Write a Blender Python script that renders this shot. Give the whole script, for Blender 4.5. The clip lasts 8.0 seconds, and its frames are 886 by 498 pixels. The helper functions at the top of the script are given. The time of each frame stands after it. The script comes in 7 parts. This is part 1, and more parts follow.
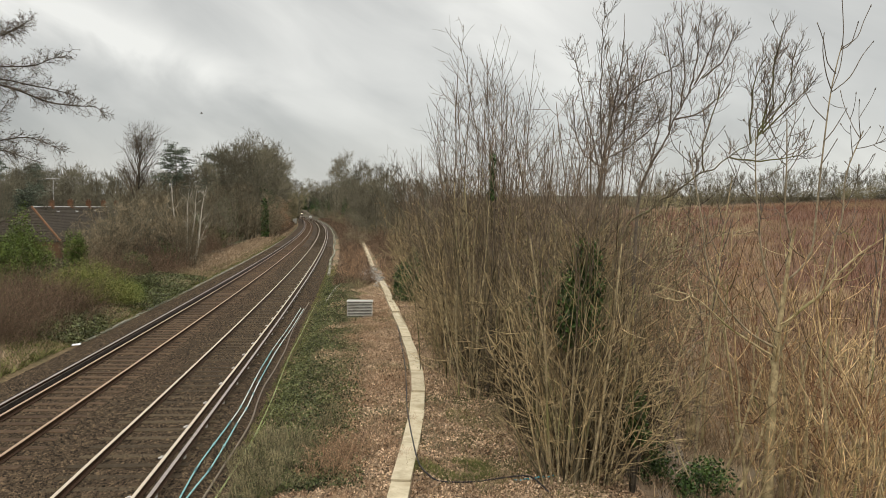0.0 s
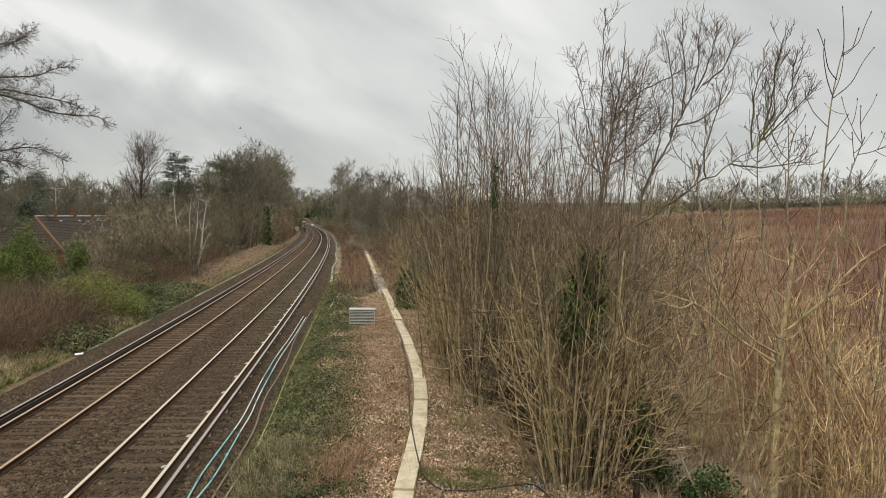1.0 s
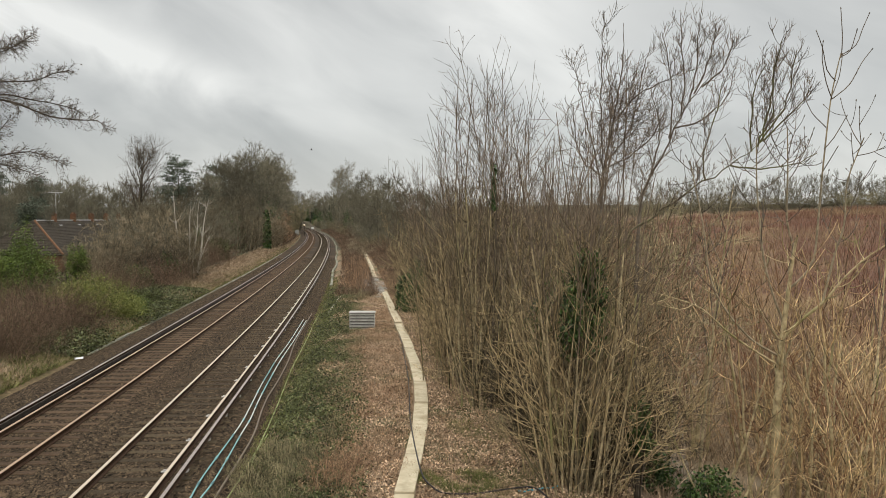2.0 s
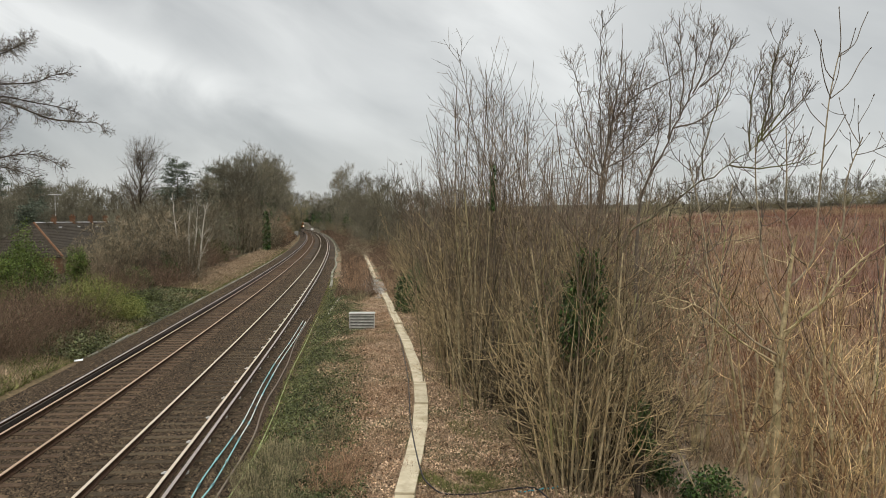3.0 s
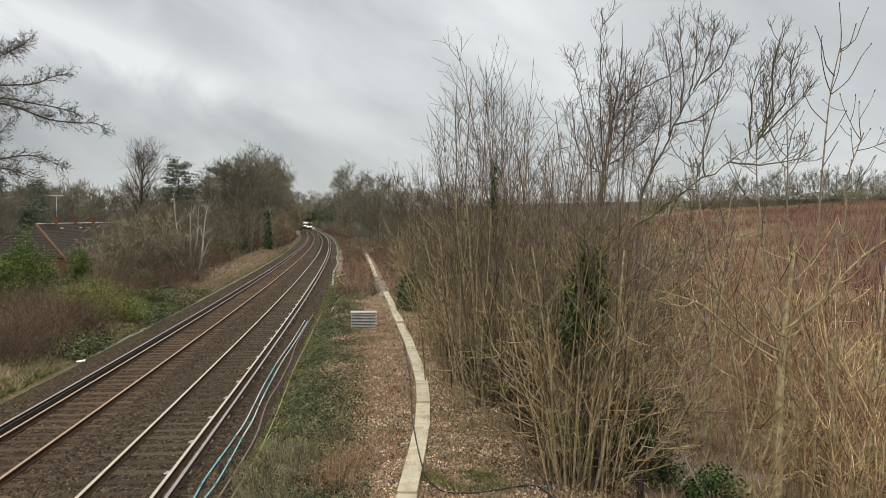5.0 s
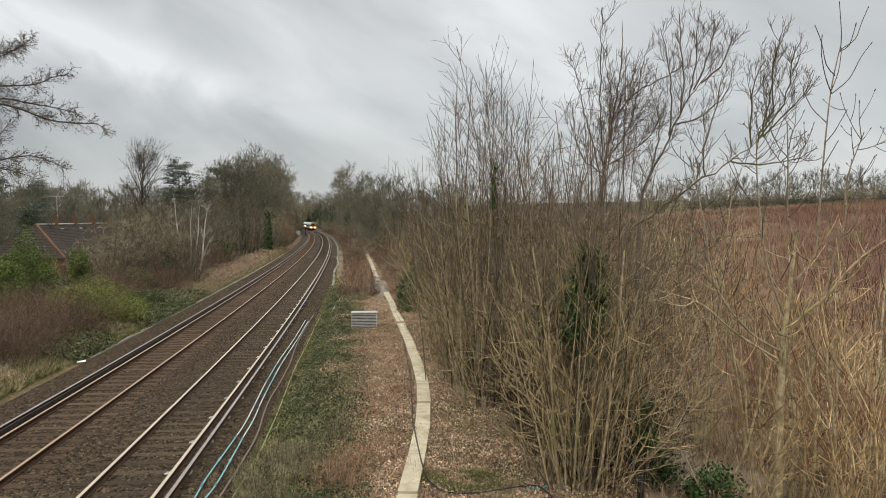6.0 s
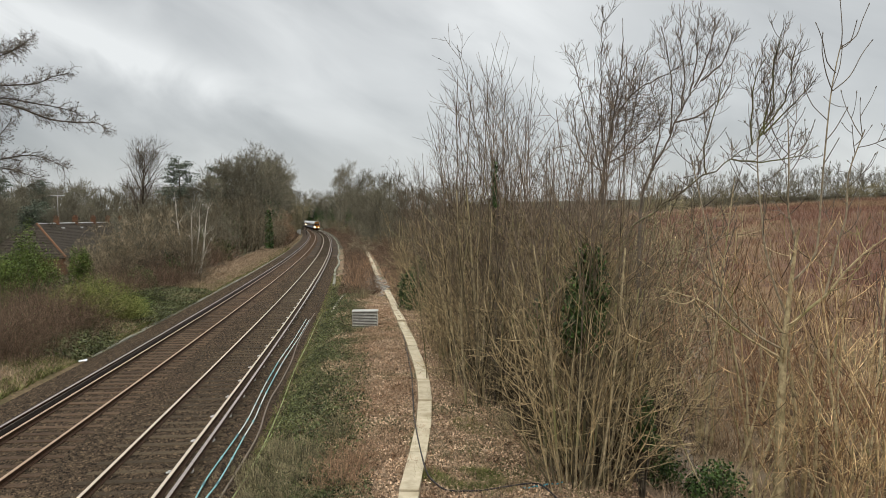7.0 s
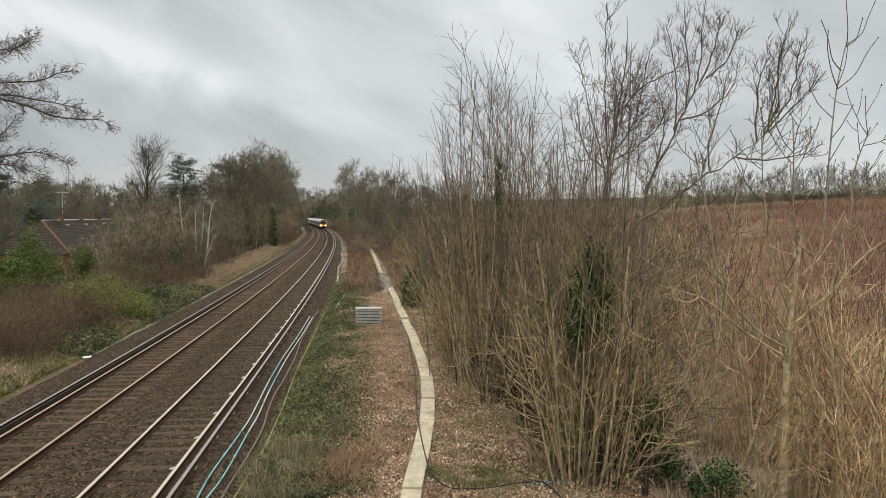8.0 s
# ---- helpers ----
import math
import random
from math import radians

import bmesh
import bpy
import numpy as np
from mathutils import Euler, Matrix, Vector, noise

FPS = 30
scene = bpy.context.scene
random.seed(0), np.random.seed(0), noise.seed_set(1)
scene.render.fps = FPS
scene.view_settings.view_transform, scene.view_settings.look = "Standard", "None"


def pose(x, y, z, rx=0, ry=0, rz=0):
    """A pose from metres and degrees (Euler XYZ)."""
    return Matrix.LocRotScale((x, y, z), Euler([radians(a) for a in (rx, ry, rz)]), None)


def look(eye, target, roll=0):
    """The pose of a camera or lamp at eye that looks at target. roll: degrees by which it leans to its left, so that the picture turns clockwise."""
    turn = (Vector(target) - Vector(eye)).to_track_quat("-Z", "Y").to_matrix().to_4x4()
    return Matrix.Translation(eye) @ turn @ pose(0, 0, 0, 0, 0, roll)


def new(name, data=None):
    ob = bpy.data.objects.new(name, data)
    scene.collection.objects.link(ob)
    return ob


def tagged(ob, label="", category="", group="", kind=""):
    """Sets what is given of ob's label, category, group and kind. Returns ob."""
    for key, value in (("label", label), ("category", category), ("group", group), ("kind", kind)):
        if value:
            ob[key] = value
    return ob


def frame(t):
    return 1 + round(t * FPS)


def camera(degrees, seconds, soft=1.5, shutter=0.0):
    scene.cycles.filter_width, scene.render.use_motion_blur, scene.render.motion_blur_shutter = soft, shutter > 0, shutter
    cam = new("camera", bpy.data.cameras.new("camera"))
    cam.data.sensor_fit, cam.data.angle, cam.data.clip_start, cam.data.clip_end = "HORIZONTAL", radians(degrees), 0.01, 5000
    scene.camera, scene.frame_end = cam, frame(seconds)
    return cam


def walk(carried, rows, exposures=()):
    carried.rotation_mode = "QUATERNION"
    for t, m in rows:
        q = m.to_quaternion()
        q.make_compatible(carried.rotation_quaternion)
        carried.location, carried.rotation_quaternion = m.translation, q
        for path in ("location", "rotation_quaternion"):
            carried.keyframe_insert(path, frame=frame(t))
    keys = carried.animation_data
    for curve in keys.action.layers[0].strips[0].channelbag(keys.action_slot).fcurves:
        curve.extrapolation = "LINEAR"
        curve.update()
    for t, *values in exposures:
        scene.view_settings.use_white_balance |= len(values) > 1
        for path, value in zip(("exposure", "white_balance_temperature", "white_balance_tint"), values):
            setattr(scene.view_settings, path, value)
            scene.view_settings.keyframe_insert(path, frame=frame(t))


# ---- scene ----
# ---- camera ----
PATH = [
    (0, (-0.014, -0.002, 5.624), (0.066, 19.970, 4.567), 1.00),
    (0.5, (-0.015, -0.004, 5.624), (0.033, 19.973, 4.674), 0.95),
    (1, (-0.016, -0.002, 5.637), (0.005, 19.980, 4.774), 0.72),
    (1.5, (-0.007, 0.006, 5.639), (0.003, 19.989, 4.822), 0.58),
    (3, (0.004, 0.004, 5.640), (0.031, 19.989, 4.866), 0.27),
    (3.5, (0.000, 0.003, 5.642), (0.011, 19.988, 4.862), 0.17),
    (4, (0.000, 0.000, 5.635), (0.000, 19.984, 4.847), 0.08),
    (4.5, (0.008, 0.013, 5.640), (0.005, 19.997, 4.827), -0.02),
    (6, (0.017, 0.011, 5.641), (-0.005, 19.995, 4.828), -0.17),
    (6.5, (0.023, 0.017, 5.642), (-0.001, 19.999, 4.807), -0.21),
    (7, (0.016, 0.011, 5.638), (-0.027, 19.993, 4.784), -0.30),
    (7.5, (0.013, 0.016, 5.637), (-0.066, 19.997, 4.758), -0.25),
    (8, (0.018, 0.024, 5.634), (-0.119, 20.002, 4.719), -0.18),
]
cam = camera(61.0, 8.0, soft=0.5)
walk(cam, [(t, look(eye, target, roll)) for t, eye, target, roll in PATH],
     exposures=[(0, -0.05, 7020, 10), (0.5, -0.05, 6980, 10), (1.5, -0.07, 6930, 10), (3, -0.09, 6760, 10), (4, -0.1, 6650, 10), (8, -0.1, 6650, 10)])

# ---- world: an overcast winter sky ----
SUN_EL, SUN_AZ = radians(56), radians(200)  # azimuth from +y towards +x
world = bpy.data.worlds.new("overcast")
scene.world = world
world.use_nodes = True
wn, wl = world.node_tree.nodes, world.node_tree.links
wn.clear()


def wnode(kind, **values):
    n = wn.new(kind)
    for key, value in values.items():
        n.inputs[key].default_value = value
    return n


def wmath(op, a, b=None, clamp=False):
    n = wn.new("ShaderNodeMath")
    n.operation, n.use_clamp = op, clamp
    for i, v in enumerate((a, b)):
        if v is None:
            continue
        if isinstance(v, (int, float)):
            n.inputs[i].default_value = v
        else:
            wl.new(v, n.inputs[i])
    return n.outputs[0]


w_out, w_bg = wn.new("ShaderNodeOutputWorld"), wn.new("ShaderNodeBackground")
sky = wn.new("ShaderNodeTexSky")
sky.sky_type, sky.sun_disc = "NISHITA", False
sky.sun_elevation, sky.sun_rotation = SUN_EL, SUN_AZ
coord, split = wn.new("ShaderNodeTexCoord"), wn.new("ShaderNodeSeparateXYZ")
wl.new(coord.outputs["Generated"], split.inputs[0])
up_ = wmath("MAXIMUM", split.outputs[2], 0.0)
lift = wmath("ADD", up_, 0.12)
px_ = wmath("DIVIDE", split.outputs[0], lift)
py_ = wmath("DIVIDE", split.outputs[1], lift)
# cloud streets: the coordinate across the wind
across = wmath("SUBTRACT", wmath("MULTIPLY", px_, 0.938), wmath("MULTIPLY", py_, 0.345))


# the same wind as it is seen low ahead: drawn out downwards to the right
drawn = wmath("SUBTRACT", wmath("MULTIPLY", split.outputs[0], 0.90), wmath("MULTIPLY", split.outputs[2], 0.44))
cross = wmath("ADD", wmath("MULTIPLY", split.outputs[0], 0.44), wmath("MULTIPLY", split.outputs[2], 0.90))


def cloud(scale_drawn, scale_cross, shift, detail, rough, warp):
    """Billows of cloud, drawn out along the wind."""
    join = wn.new("ShaderNodeCombineXYZ")
    wl.new(wmath("ADD", wmath("MULTIPLY", drawn, scale_drawn), shift), join.inputs[0])
    wl.new(wmath("MULTIPLY", cross, scale_cross), join.inputs[1])
    wl.new(wmath("MULTIPLY", split.outputs[1], scale_drawn), join.inputs[2])
    n = wnode("ShaderNodeTexNoise", Scale=1.0, Detail=detail, Roughness=rough, Distortion=warp)
    n.noise_dimensions = "3D"
    wl.new(join.outputs[0], n.inputs["Vector"])
    return wmath("SUBTRACT", n.outputs[0], 0.5)


def street(middle, width, wobble):
    """A street of thinner, brighter cloud."""
    d = wmath("DIVIDE", wmath("ADD", wmath("SUBTRACT", across, middle), wobble), width)
    return wmath("DIVIDE", 1.0, wmath("ADD", 1.0, wmath("MULTIPLY", d, d)))


broad, puffs = cloud(1.8, 4.2, 5.3, 3.0, 0.45, 0.3), cloud(5.0, 11.0, 1.7, 6.0, 0.5, 0.5)
wobble = wmath("ADD", wmath("MULTIPLY", broad, 0.35), wmath("MULTIPLY", puffs, 0.5))
rift = wmath("MULTIPLY", street(-2.07, 0.22, wobble), wmath("MULTIPLY", wmath("SUBTRACT", up_, 0.07), 9.0, clamp=True))
rift = wmath("MULTIPLY", rift, wmath("ADD", 0.85, wmath("MULTIPLY", puffs, 2.0)))
thin = wmath("MULTIPLY", street(-0.55, 0.26, wobble), wmath("MULTIPLY", wmath("SUBTRACT", up_, 0.06), 5.0, clamp=True))
glow_ = wmath("ADD", wmath("MULTIPLY", rift, 0.72), wmath("MULTIPLY", thin, 0.45))
cover = wmath("ADD", wmath("ADD", wmath("MULTIPLY", broad, 1.05), wmath("MULTIPLY", puffs, 0.75)), glow_)
low = wmath("SUBTRACT", 1.0, wmath("MULTIPLY", up_, 9.0), clamp=True)
cover = wmath("ADD", wmath("ADD", cover, wmath("ADD", wmath("MULTIPLY", split.outputs[0], 0.27), 0.37)), wmath("MULTIPLY", low, 0.24), clamp=True)
ramp = wn.new("ShaderNodeMix")
ramp.data_type = "RGBA"
wl.new(cover, ramp.inputs["Factor"])
ramp.inputs["A"].default_value = (0.310, 0.333, 0.350, 1)
ramp.inputs["B"].default_value = (0.836, 0.868, 0.880, 1)
blend = wn.new("ShaderNodeMix")
blend.data_type, blend.blend_type = "RGBA", "ADD"
blend.inputs["Factor"].default_value = 0.012
wl.new(ramp.outputs["Result"], blend.inputs["A"])
wl.new(sky.outputs[0], blend.inputs["B"])
wl.new(blend.outputs["Result"], w_bg.inputs[0])
# an overcast sky is two to three times brighter overhead than low down
high = wn.new("ShaderNodeMapRange")
high.interpolation_type = "SMOOTHSTEP"
high.inputs["From Min"].default_value, high.inputs["From Max"].default_value = 0.32, 0.9
high.inputs["To Min"].default_value, high.inputs["To Max"].default_value = 1.0, 3.3
wl.new(split.outputs[2], high.inputs["Value"])
wl.new(high.outputs[0], w_bg.inputs[1])
wl.new(w_bg.outputs[0], w_out.inputs[0])

sun = new("sun", bpy.data.lights.new("sun", "SUN"))
sun.data.energy, sun.data.angle, sun.data.color = 1.15, radians(35), (1.0, 0.97, 0.92)
sun.matrix_world = look((0, 0, 60), (-60 * math.cos(SUN_EL) * math.sin(SUN_AZ), -60 * math.cos(SUN_EL) * math.cos(SUN_AZ), 60 - 60 * math.sin(SUN_EL)))
scene.view_settings.exposure = 0.0


# ---- materials ----
def material(name, a, b, scale=8.0, rough=0.85, bump=0.3, detail=6.0, fine=None, metal=0.0, per="none", spread=0.25, c=None, c_scale=0.6, c_cut=0.55, stretch=None, spec=0.12):
    """Two colours mixed by noise, a third in large stains, brightness varied per object or per island, with fine relief."""
    m = bpy.data.materials.new(name)
    m.use_nodes = True
    n, l = m.node_tree.nodes, m.node_tree.links
    bsdf = n["Principled BSDF"]
    tc = n.new("ShaderNodeNewGeometry")
    where = tc.outputs["Position"]
    if stretch:
        oc = n.new("ShaderNodeTexCoord")
        mp = n.new("ShaderNodeMapping")
        mp.inputs["Scale"].default_value = stretch
        l.new(oc.outputs["Object"], mp.inputs[0])
        where = mp.outputs[0]
    t1 = n.new("ShaderNodeTexNoise")
    t1.inputs["Scale"].default_value, t1.inputs["Detail"].default_value, t1.inputs["Roughness"].default_value = scale, detail, 0.65
    l.new(where, t1.inputs["Vector"])
    r = n.new("ShaderNodeValToRGB")
    r.color_ramp.elements[0].position, r.color_ramp.elements[1].position = 0.35, 0.66
    r.color_ramp.elements[0].color, r.color_ramp.elements[1].color = (*a, 1), (*b, 1)
    l.new(t1.outputs[0], r.inputs[0])
    col = r.outputs[0]
    if c:
        t2 = n.new("ShaderNodeTexNoise")
        t2.inputs["Scale"].default_value, t2.inputs["Detail"].default_value = c_scale, 5.0
        l.new(where, t2.inputs["Vector"])
        r2 = n.new("ShaderNodeValToRGB")
        r2.color_ramp.elements[0].position, r2.color_ramp.elements[1].position = c_cut - 0.06, c_cut + 0.08
        l.new(t2.outputs[0], r2.inputs[0])
        mx = n.new("ShaderNodeMix")
        mx.data_type = "RGBA"
        l.new(r2.outputs[0], mx.inputs["Factor"])
        l.new(col, mx.inputs["A"])
        mx.inputs["B"].default_value = (*c, 1)
        col = mx.outputs["Result"]
    if per != "none":
        src = tc.outputs["Random Per Island"] if per == "island" else n.new("ShaderNodeObjectInfo").outputs["Random"]
        mr = n.new("ShaderNodeMapRange")
        mr.inputs["To Min"].default_value, mr.inputs["To Max"].default_value = 1 - spread, 1 + spread
        l.new(src, mr.inputs["Value"])
        hs = n.new("ShaderNodeHueSaturation")
        l.new(mr.outputs[0], hs.inputs["Value"])
        l.new(col, hs.inputs["Color"])
        col = hs.outputs[0]
    l.new(col, bsdf.inputs["Base Color"])
    bsdf.inputs["Roughness"].default_value, bsdf.inputs["Metallic"].default_value = rough, metal
    bsdf.inputs["Specular IOR Level"].default_value = spec
    if bump:
        t3 = n.new("ShaderNodeTexNoise")
        t3.inputs["Scale"].default_value, t3.inputs["Detail"].default_value = fine or scale * 4, 4.0
        l.new(where, t3.inputs["Vector"])
        bp = n.new("ShaderNodeBump")
        bp.inputs["Strength"].default_value, bp.inputs["Distance"].default_value = bump, 0.02
        l.new(t3.outputs[0], bp.inputs["Height"])
        l.new(bp.outputs[0], bsdf.inputs["Normal"])
    return m


def glow(name, color, strength):
    m = bpy.data.materials.new(name)
    m.use_nodes = True
    b = m.node_tree.nodes["Principled BSDF"]
    b.inputs["Base Color"].default_value = (*color, 1)
    b.inputs["Emission Color"].default_value, b.inputs["Emission Strength"].default_value = (*color, 1), strength
    return m


M_BALLAST = material("ballast_bed", (0.02, 0.0137, 0.0078), (0.058, 0.04, 0.0232), 26, bump=0.9, fine=45, c=(0.075, 0.045, 0.027), c_scale=0.25)
M_STONE = material("ballast_stone", (0.014, 0.0095, 0.0056), (0.108, 0.075, 0.045), 9, bump=0.3, per="island", spread=0.9)
M_RUST = material("rusty_steel", (0.035, 0.020, 0.012), (0.085, 0.047, 0.027), 20, rough=0.75, metal=0.2)
M_RAILHEAD = material("worn_railhead", (0.46, 0.38, 0.29), (0.66, 0.56, 0.44), 30, rough=0.4, metal=0.25, bump=0.05)
M_RAILHEAD_RUST = material("dull_railhead", (0.31, 0.205, 0.135), (0.47, 0.335, 0.235), 20, rough=0.45, metal=0.2, bump=0.05)
M_THIRD = material("third_rail_steel", (0.24, 0.20, 0.182), (0.39, 0.335, 0.305), 16, rough=0.5, metal=0.3, bump=0.1)
M_SLEEPER = material("sleeper", (0.033, 0.0235, 0.014), (0.098, 0.072, 0.043), 10, per="object", spread=0.35, bump=0.5, stretch=(1, 6, 6))
M_SLEEPER_RUST = material("rust_dusted_sleeper", (0.0456, 0.0285, 0.0171), (0.133, 0.0855, 0.0522), 10, per="object", spread=0.3, bump=0.5, stretch=(1, 6, 6))
M_BOARD = material("dark_boarding", (0.022, 0.017, 0.014), (0.06, 0.048, 0.04), 12, per="object", spread=0.25)
M_PORCELAIN = material("white_porcelain", (0.45, 0.43, 0.40), (0.66, 0.64, 0.61), 30, rough=0.3, bump=0.0)
M_CONCRETE = material("pale_concrete", (0.38, 0.32, 0.215), (0.57, 0.49, 0.35), 3, per="object", spread=0.08, bump=0.25, c=(0.34, 0.28, 0.18), c_scale=1.5, c_cut=0.62)
M_TROUGH = material("mossy_concrete", (0.153, 0.149, 0.111), (0.306, 0.289, 0.23), 6, per="object", spread=0.2, bump=0.3, c=(0.15, 0.145, 0.085), c_scale=0.8)
M_GREY = material("galvanised_grey", (0.33, 0.32, 0.285), (0.45, 0.435, 0.39), 6, rough=0.55, bump=0.05, per="object", spread=0.1)
M_PIPE = material("white_pipe", (0.46, 0.475, 0.45), (0.62, 0.64, 0.60), 8, rough=0.5, bump=0.05)
M_BLUE = material("blue_pipe", (0.15, 0.36, 0.38), (0.30, 0.49, 0.48), 8, rough=0.5, bump=0.05)
M_BLUE_DARK = material("dark_teal_coupling", (0.06, 0.14, 0.15), (0.12, 0.22, 0.23), 8, rough=0.5, bump=0.05)
M_CABLE = material("grey_brown_cable", (0.13, 0.10, 0.075), (0.24, 0.19, 0.145), 8, rough=0.6, bump=0.05)
M_CABLE_PALE = material("pale_grey_cable", (0.27, 0.25, 0.22), (0.42, 0.40, 0.36), 8, rough=0.6, bump=0.05)
M_CABLE_GREEN = material("green_cable", (0.20, 0.24, 0.09), (0.34, 0.37, 0.17), 8, rough=0.6, bump=0.05)
M_HOSE = material("black_hose", (0.018, 0.016, 0.017), (0.05, 0.043, 0.042), 8, rough=0.45, bump=0.05)
M_ROPE = material("blue_rope", (0.04, 0.32, 0.42), (0.09, 0.46, 0.55), 60, rough=0.8)
M_LITTER = material("white_plastic", (0.7, 0.7, 0.7), (0.85, 0.85, 0.85), 8, rough=0.4)

M_BARK = material("grey_brown_bark", (0.12, 0.097, 0.058), (0.40, 0.32, 0.192), 7, per="object", spread=0.75, bump=0.2, c=(0.19, 0.18, 0.08), c_scale=0.7, c_cut=0.6)
M_BARK_TAN = material("pale_tan_bark", (0.19, 0.15, 0.083), (0.52, 0.42, 0.245), 6, per="island", spread=0.7, bump=0.2, c=(0.20, 0.185, 0.075), c_scale=0.8, c_cut=0.6)
# near-black base colour paints the shade in the gaps between hazel stems
M_BRUSH_SHADE = material("shade_dark_brush", (0.018, 0.0135, 0.008), (0.062, 0.047, 0.027), 4, per="island", spread=0.8, bump=0)
M_BARK_DARK = material("dark_bark", (0.055, 0.045, 0.034), (0.13, 0.105, 0.078), 6, per="island", spread=0.35, bump=0.2)
M_ASH = material("pale_grey_ash_bark", (0.15, 0.122, 0.08), (0.37, 0.305, 0.205), 7, per="island", spread=0.3, bump=0.2)
M_BARK_BROWN = material("brown_young_bark", (0.095, 0.069, 0.04), (0.37, 0.272, 0.155), 7, per="object", spread=0.7, bump=0.2, c=(0.15, 0.14, 0.065), c_scale=0.7, c_cut=0.6)
M_BARK_MOSSY = material("mossy_grey_bark", (0.085, 0.075, 0.05), (0.20, 0.175, 0.105), 6, per="island", spread=0.3, bump=0.2, c=(0.13, 0.13, 0.05), c_scale=0.8, c_cut=0.52)
M_BARK_MID = material("grey_bark", (0.085, 0.070, 0.055), (0.19, 0.157, 0.122), 6, per="island", spread=0.35, bump=0.2)
# dark tone for sprays against the sky: backlight put into the colour
M_TWIG = material("backlit_purple_brown_twigs", (0.078, 0.060, 0.044), (0.215, 0.164, 0.115), 6, per="island", spread=0.7, bump=0)
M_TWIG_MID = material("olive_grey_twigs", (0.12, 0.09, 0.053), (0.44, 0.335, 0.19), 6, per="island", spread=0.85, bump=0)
M_TWIG_PALE = material("pale_hazel_twigs", (0.17, 0.128, 0.068), (0.52, 0.40, 0.225), 6, per="island", spread=0.85, bump=0)
# greyer and paler than bare twigs: distance haze put into the colour
M_TWIG_FAR = material("hazed_far_twigs", (0.108, 0.097, 0.066), (0.235, 0.21, 0.15), 2, per="object", spread=0.35, bump=0)
M_TWIG_RED = material("red_brown_stems", (0.135, 0.068, 0.046), (0.27, 0.148, 0.102), 3, per="island", spread=0.7, bump=0, c=(0.27, 0.19, 0.11), c_scale=0.07, c_cut=0.53)
M_STALK = material("red_brown_stalks", (0.21, 0.125, 0.075), (0.44, 0.29, 0.18), 3, per="island", spread=0.7, bump=0)
M_BRAMBLE = material("bramble_stems", (0.10, 0.066, 0.043), (0.22, 0.15, 0.10), 5, per="island", spread=0.7, bump=0)
M_BUSH_TAN = material("tan_twigs", (0.16, 0.125, 0.078), (0.36, 0.295, 0.20), 5, per="island", spread=0.75, bump=0)
M_BUSH_DULL = material("dull_brown_twigs", (0.143, 0.122, 0.0683), (0.287, 0.249, 0.148), 2, per="object", spread=0.35, bump=0)
# far trunks lightened too, with the haze in their base colour
M_BARK_FAR = material("hazed_grey_olive_bark", (0.10, 0.09, 0.064), (0.21, 0.188, 0.134), 2, per="island", spread=0.3, bump=0)
M_OLIVE_TWIG = material("olive_brown_twigs", (0.125, 0.108, 0.062), (0.33, 0.28, 0.16), 3, per="island", spread=0.8, bump=0)
M_WAND = material("ruddy_tan_wands", (0.14, 0.09, 0.047), (0.66, 0.485, 0.26), 4, per="island", spread=0.95, bump=0.1, c=(0.18, 0.098, 0.055), c_scale=0.6, c_cut=0.52)
M_SCRUB_TWIG = material("dark_scrub_twigs", (0.078, 0.064, 0.041), (0.205, 0.168, 0.108), 3, per="island", spread=0.7, bump=0)
M_BIRCH = material("pale_birch_bark", (0.35, 0.31, 0.25), (0.58, 0.53, 0.45), 5, per="island", spread=0.2, bump=0.1)
M_LEAF_IVY = material("ivy_leaf", (0.020, 0.040, 0.012), (0.085, 0.14, 0.036), 3, rough=0.5, per="island", spread=0.8, bump=0, spec=0.25)
M_IVY_CARPET = material("ground_ivy_leaf", (0.035, 0.044, 0.017), (0.155, 0.162, 0.068), 2, rough=0.5, per="island", spread=0.8, bump=0)
M_LEAF_GREEN = material("evergreen_leaf", (0.045, 0.073, 0.017), (0.17, 0.212, 0.05), 2, rough=0.5, per="island", spread=0.75, bump=0)
M_LEAF_OLIVE = material("olive_leaf", (0.121, 0.137, 0.0354), (0.273, 0.279, 0.086), 2, rough=0.6, per="island", spread=0.65, bump=0)
M_NEEDLE = material("pine_needles", (0.06, 0.075, 0.052), (0.15, 0.17, 0.12), 2, rough=0.6, per="island", spread=0.4, bump=0)
M_YEW = material("yew_leaf", (0.018, 0.026, 0.017), (0.055, 0.066, 0.042), 2, rough=0.6, per="island", spread=0.5, bump=0)
M_LEAF_DEAD = material("dead_leaf", (0.23, 0.145, 0.088), (0.58, 0.425, 0.285), 1.2, per="island", spread=0.8, bump=0, rough=0.8)
M_GRASS_DRY = material("dry_grass", (0.195, 0.135, 0.083), (0.44, 0.325, 0.215), 3, per="island", spread=0.7, bump=0)
M_GRASS = material("green_grass", (0.07, 0.085, 0.022), (0.21, 0.20, 0.075), 2, per="island", spread=0.6, bump=0)
M_ROOF = material("brown_roof_tiles", (0.0288, 0.0232, 0.0168), (0.068, 0.0544, 0.04), 3, per="object", spread=0.25, bump=0.2)
M_BRICK = material("red_brick", (0.12, 0.06, 0.034), (0.22, 0.115, 0.066), 4, per="object", spread=0.2, bump=0.3)
M_LEAD = material("pale_lead", (0.42, 0.41, 0.40), (0.6, 0.59, 0.57), 4, rough=0.5, bump=0.05)
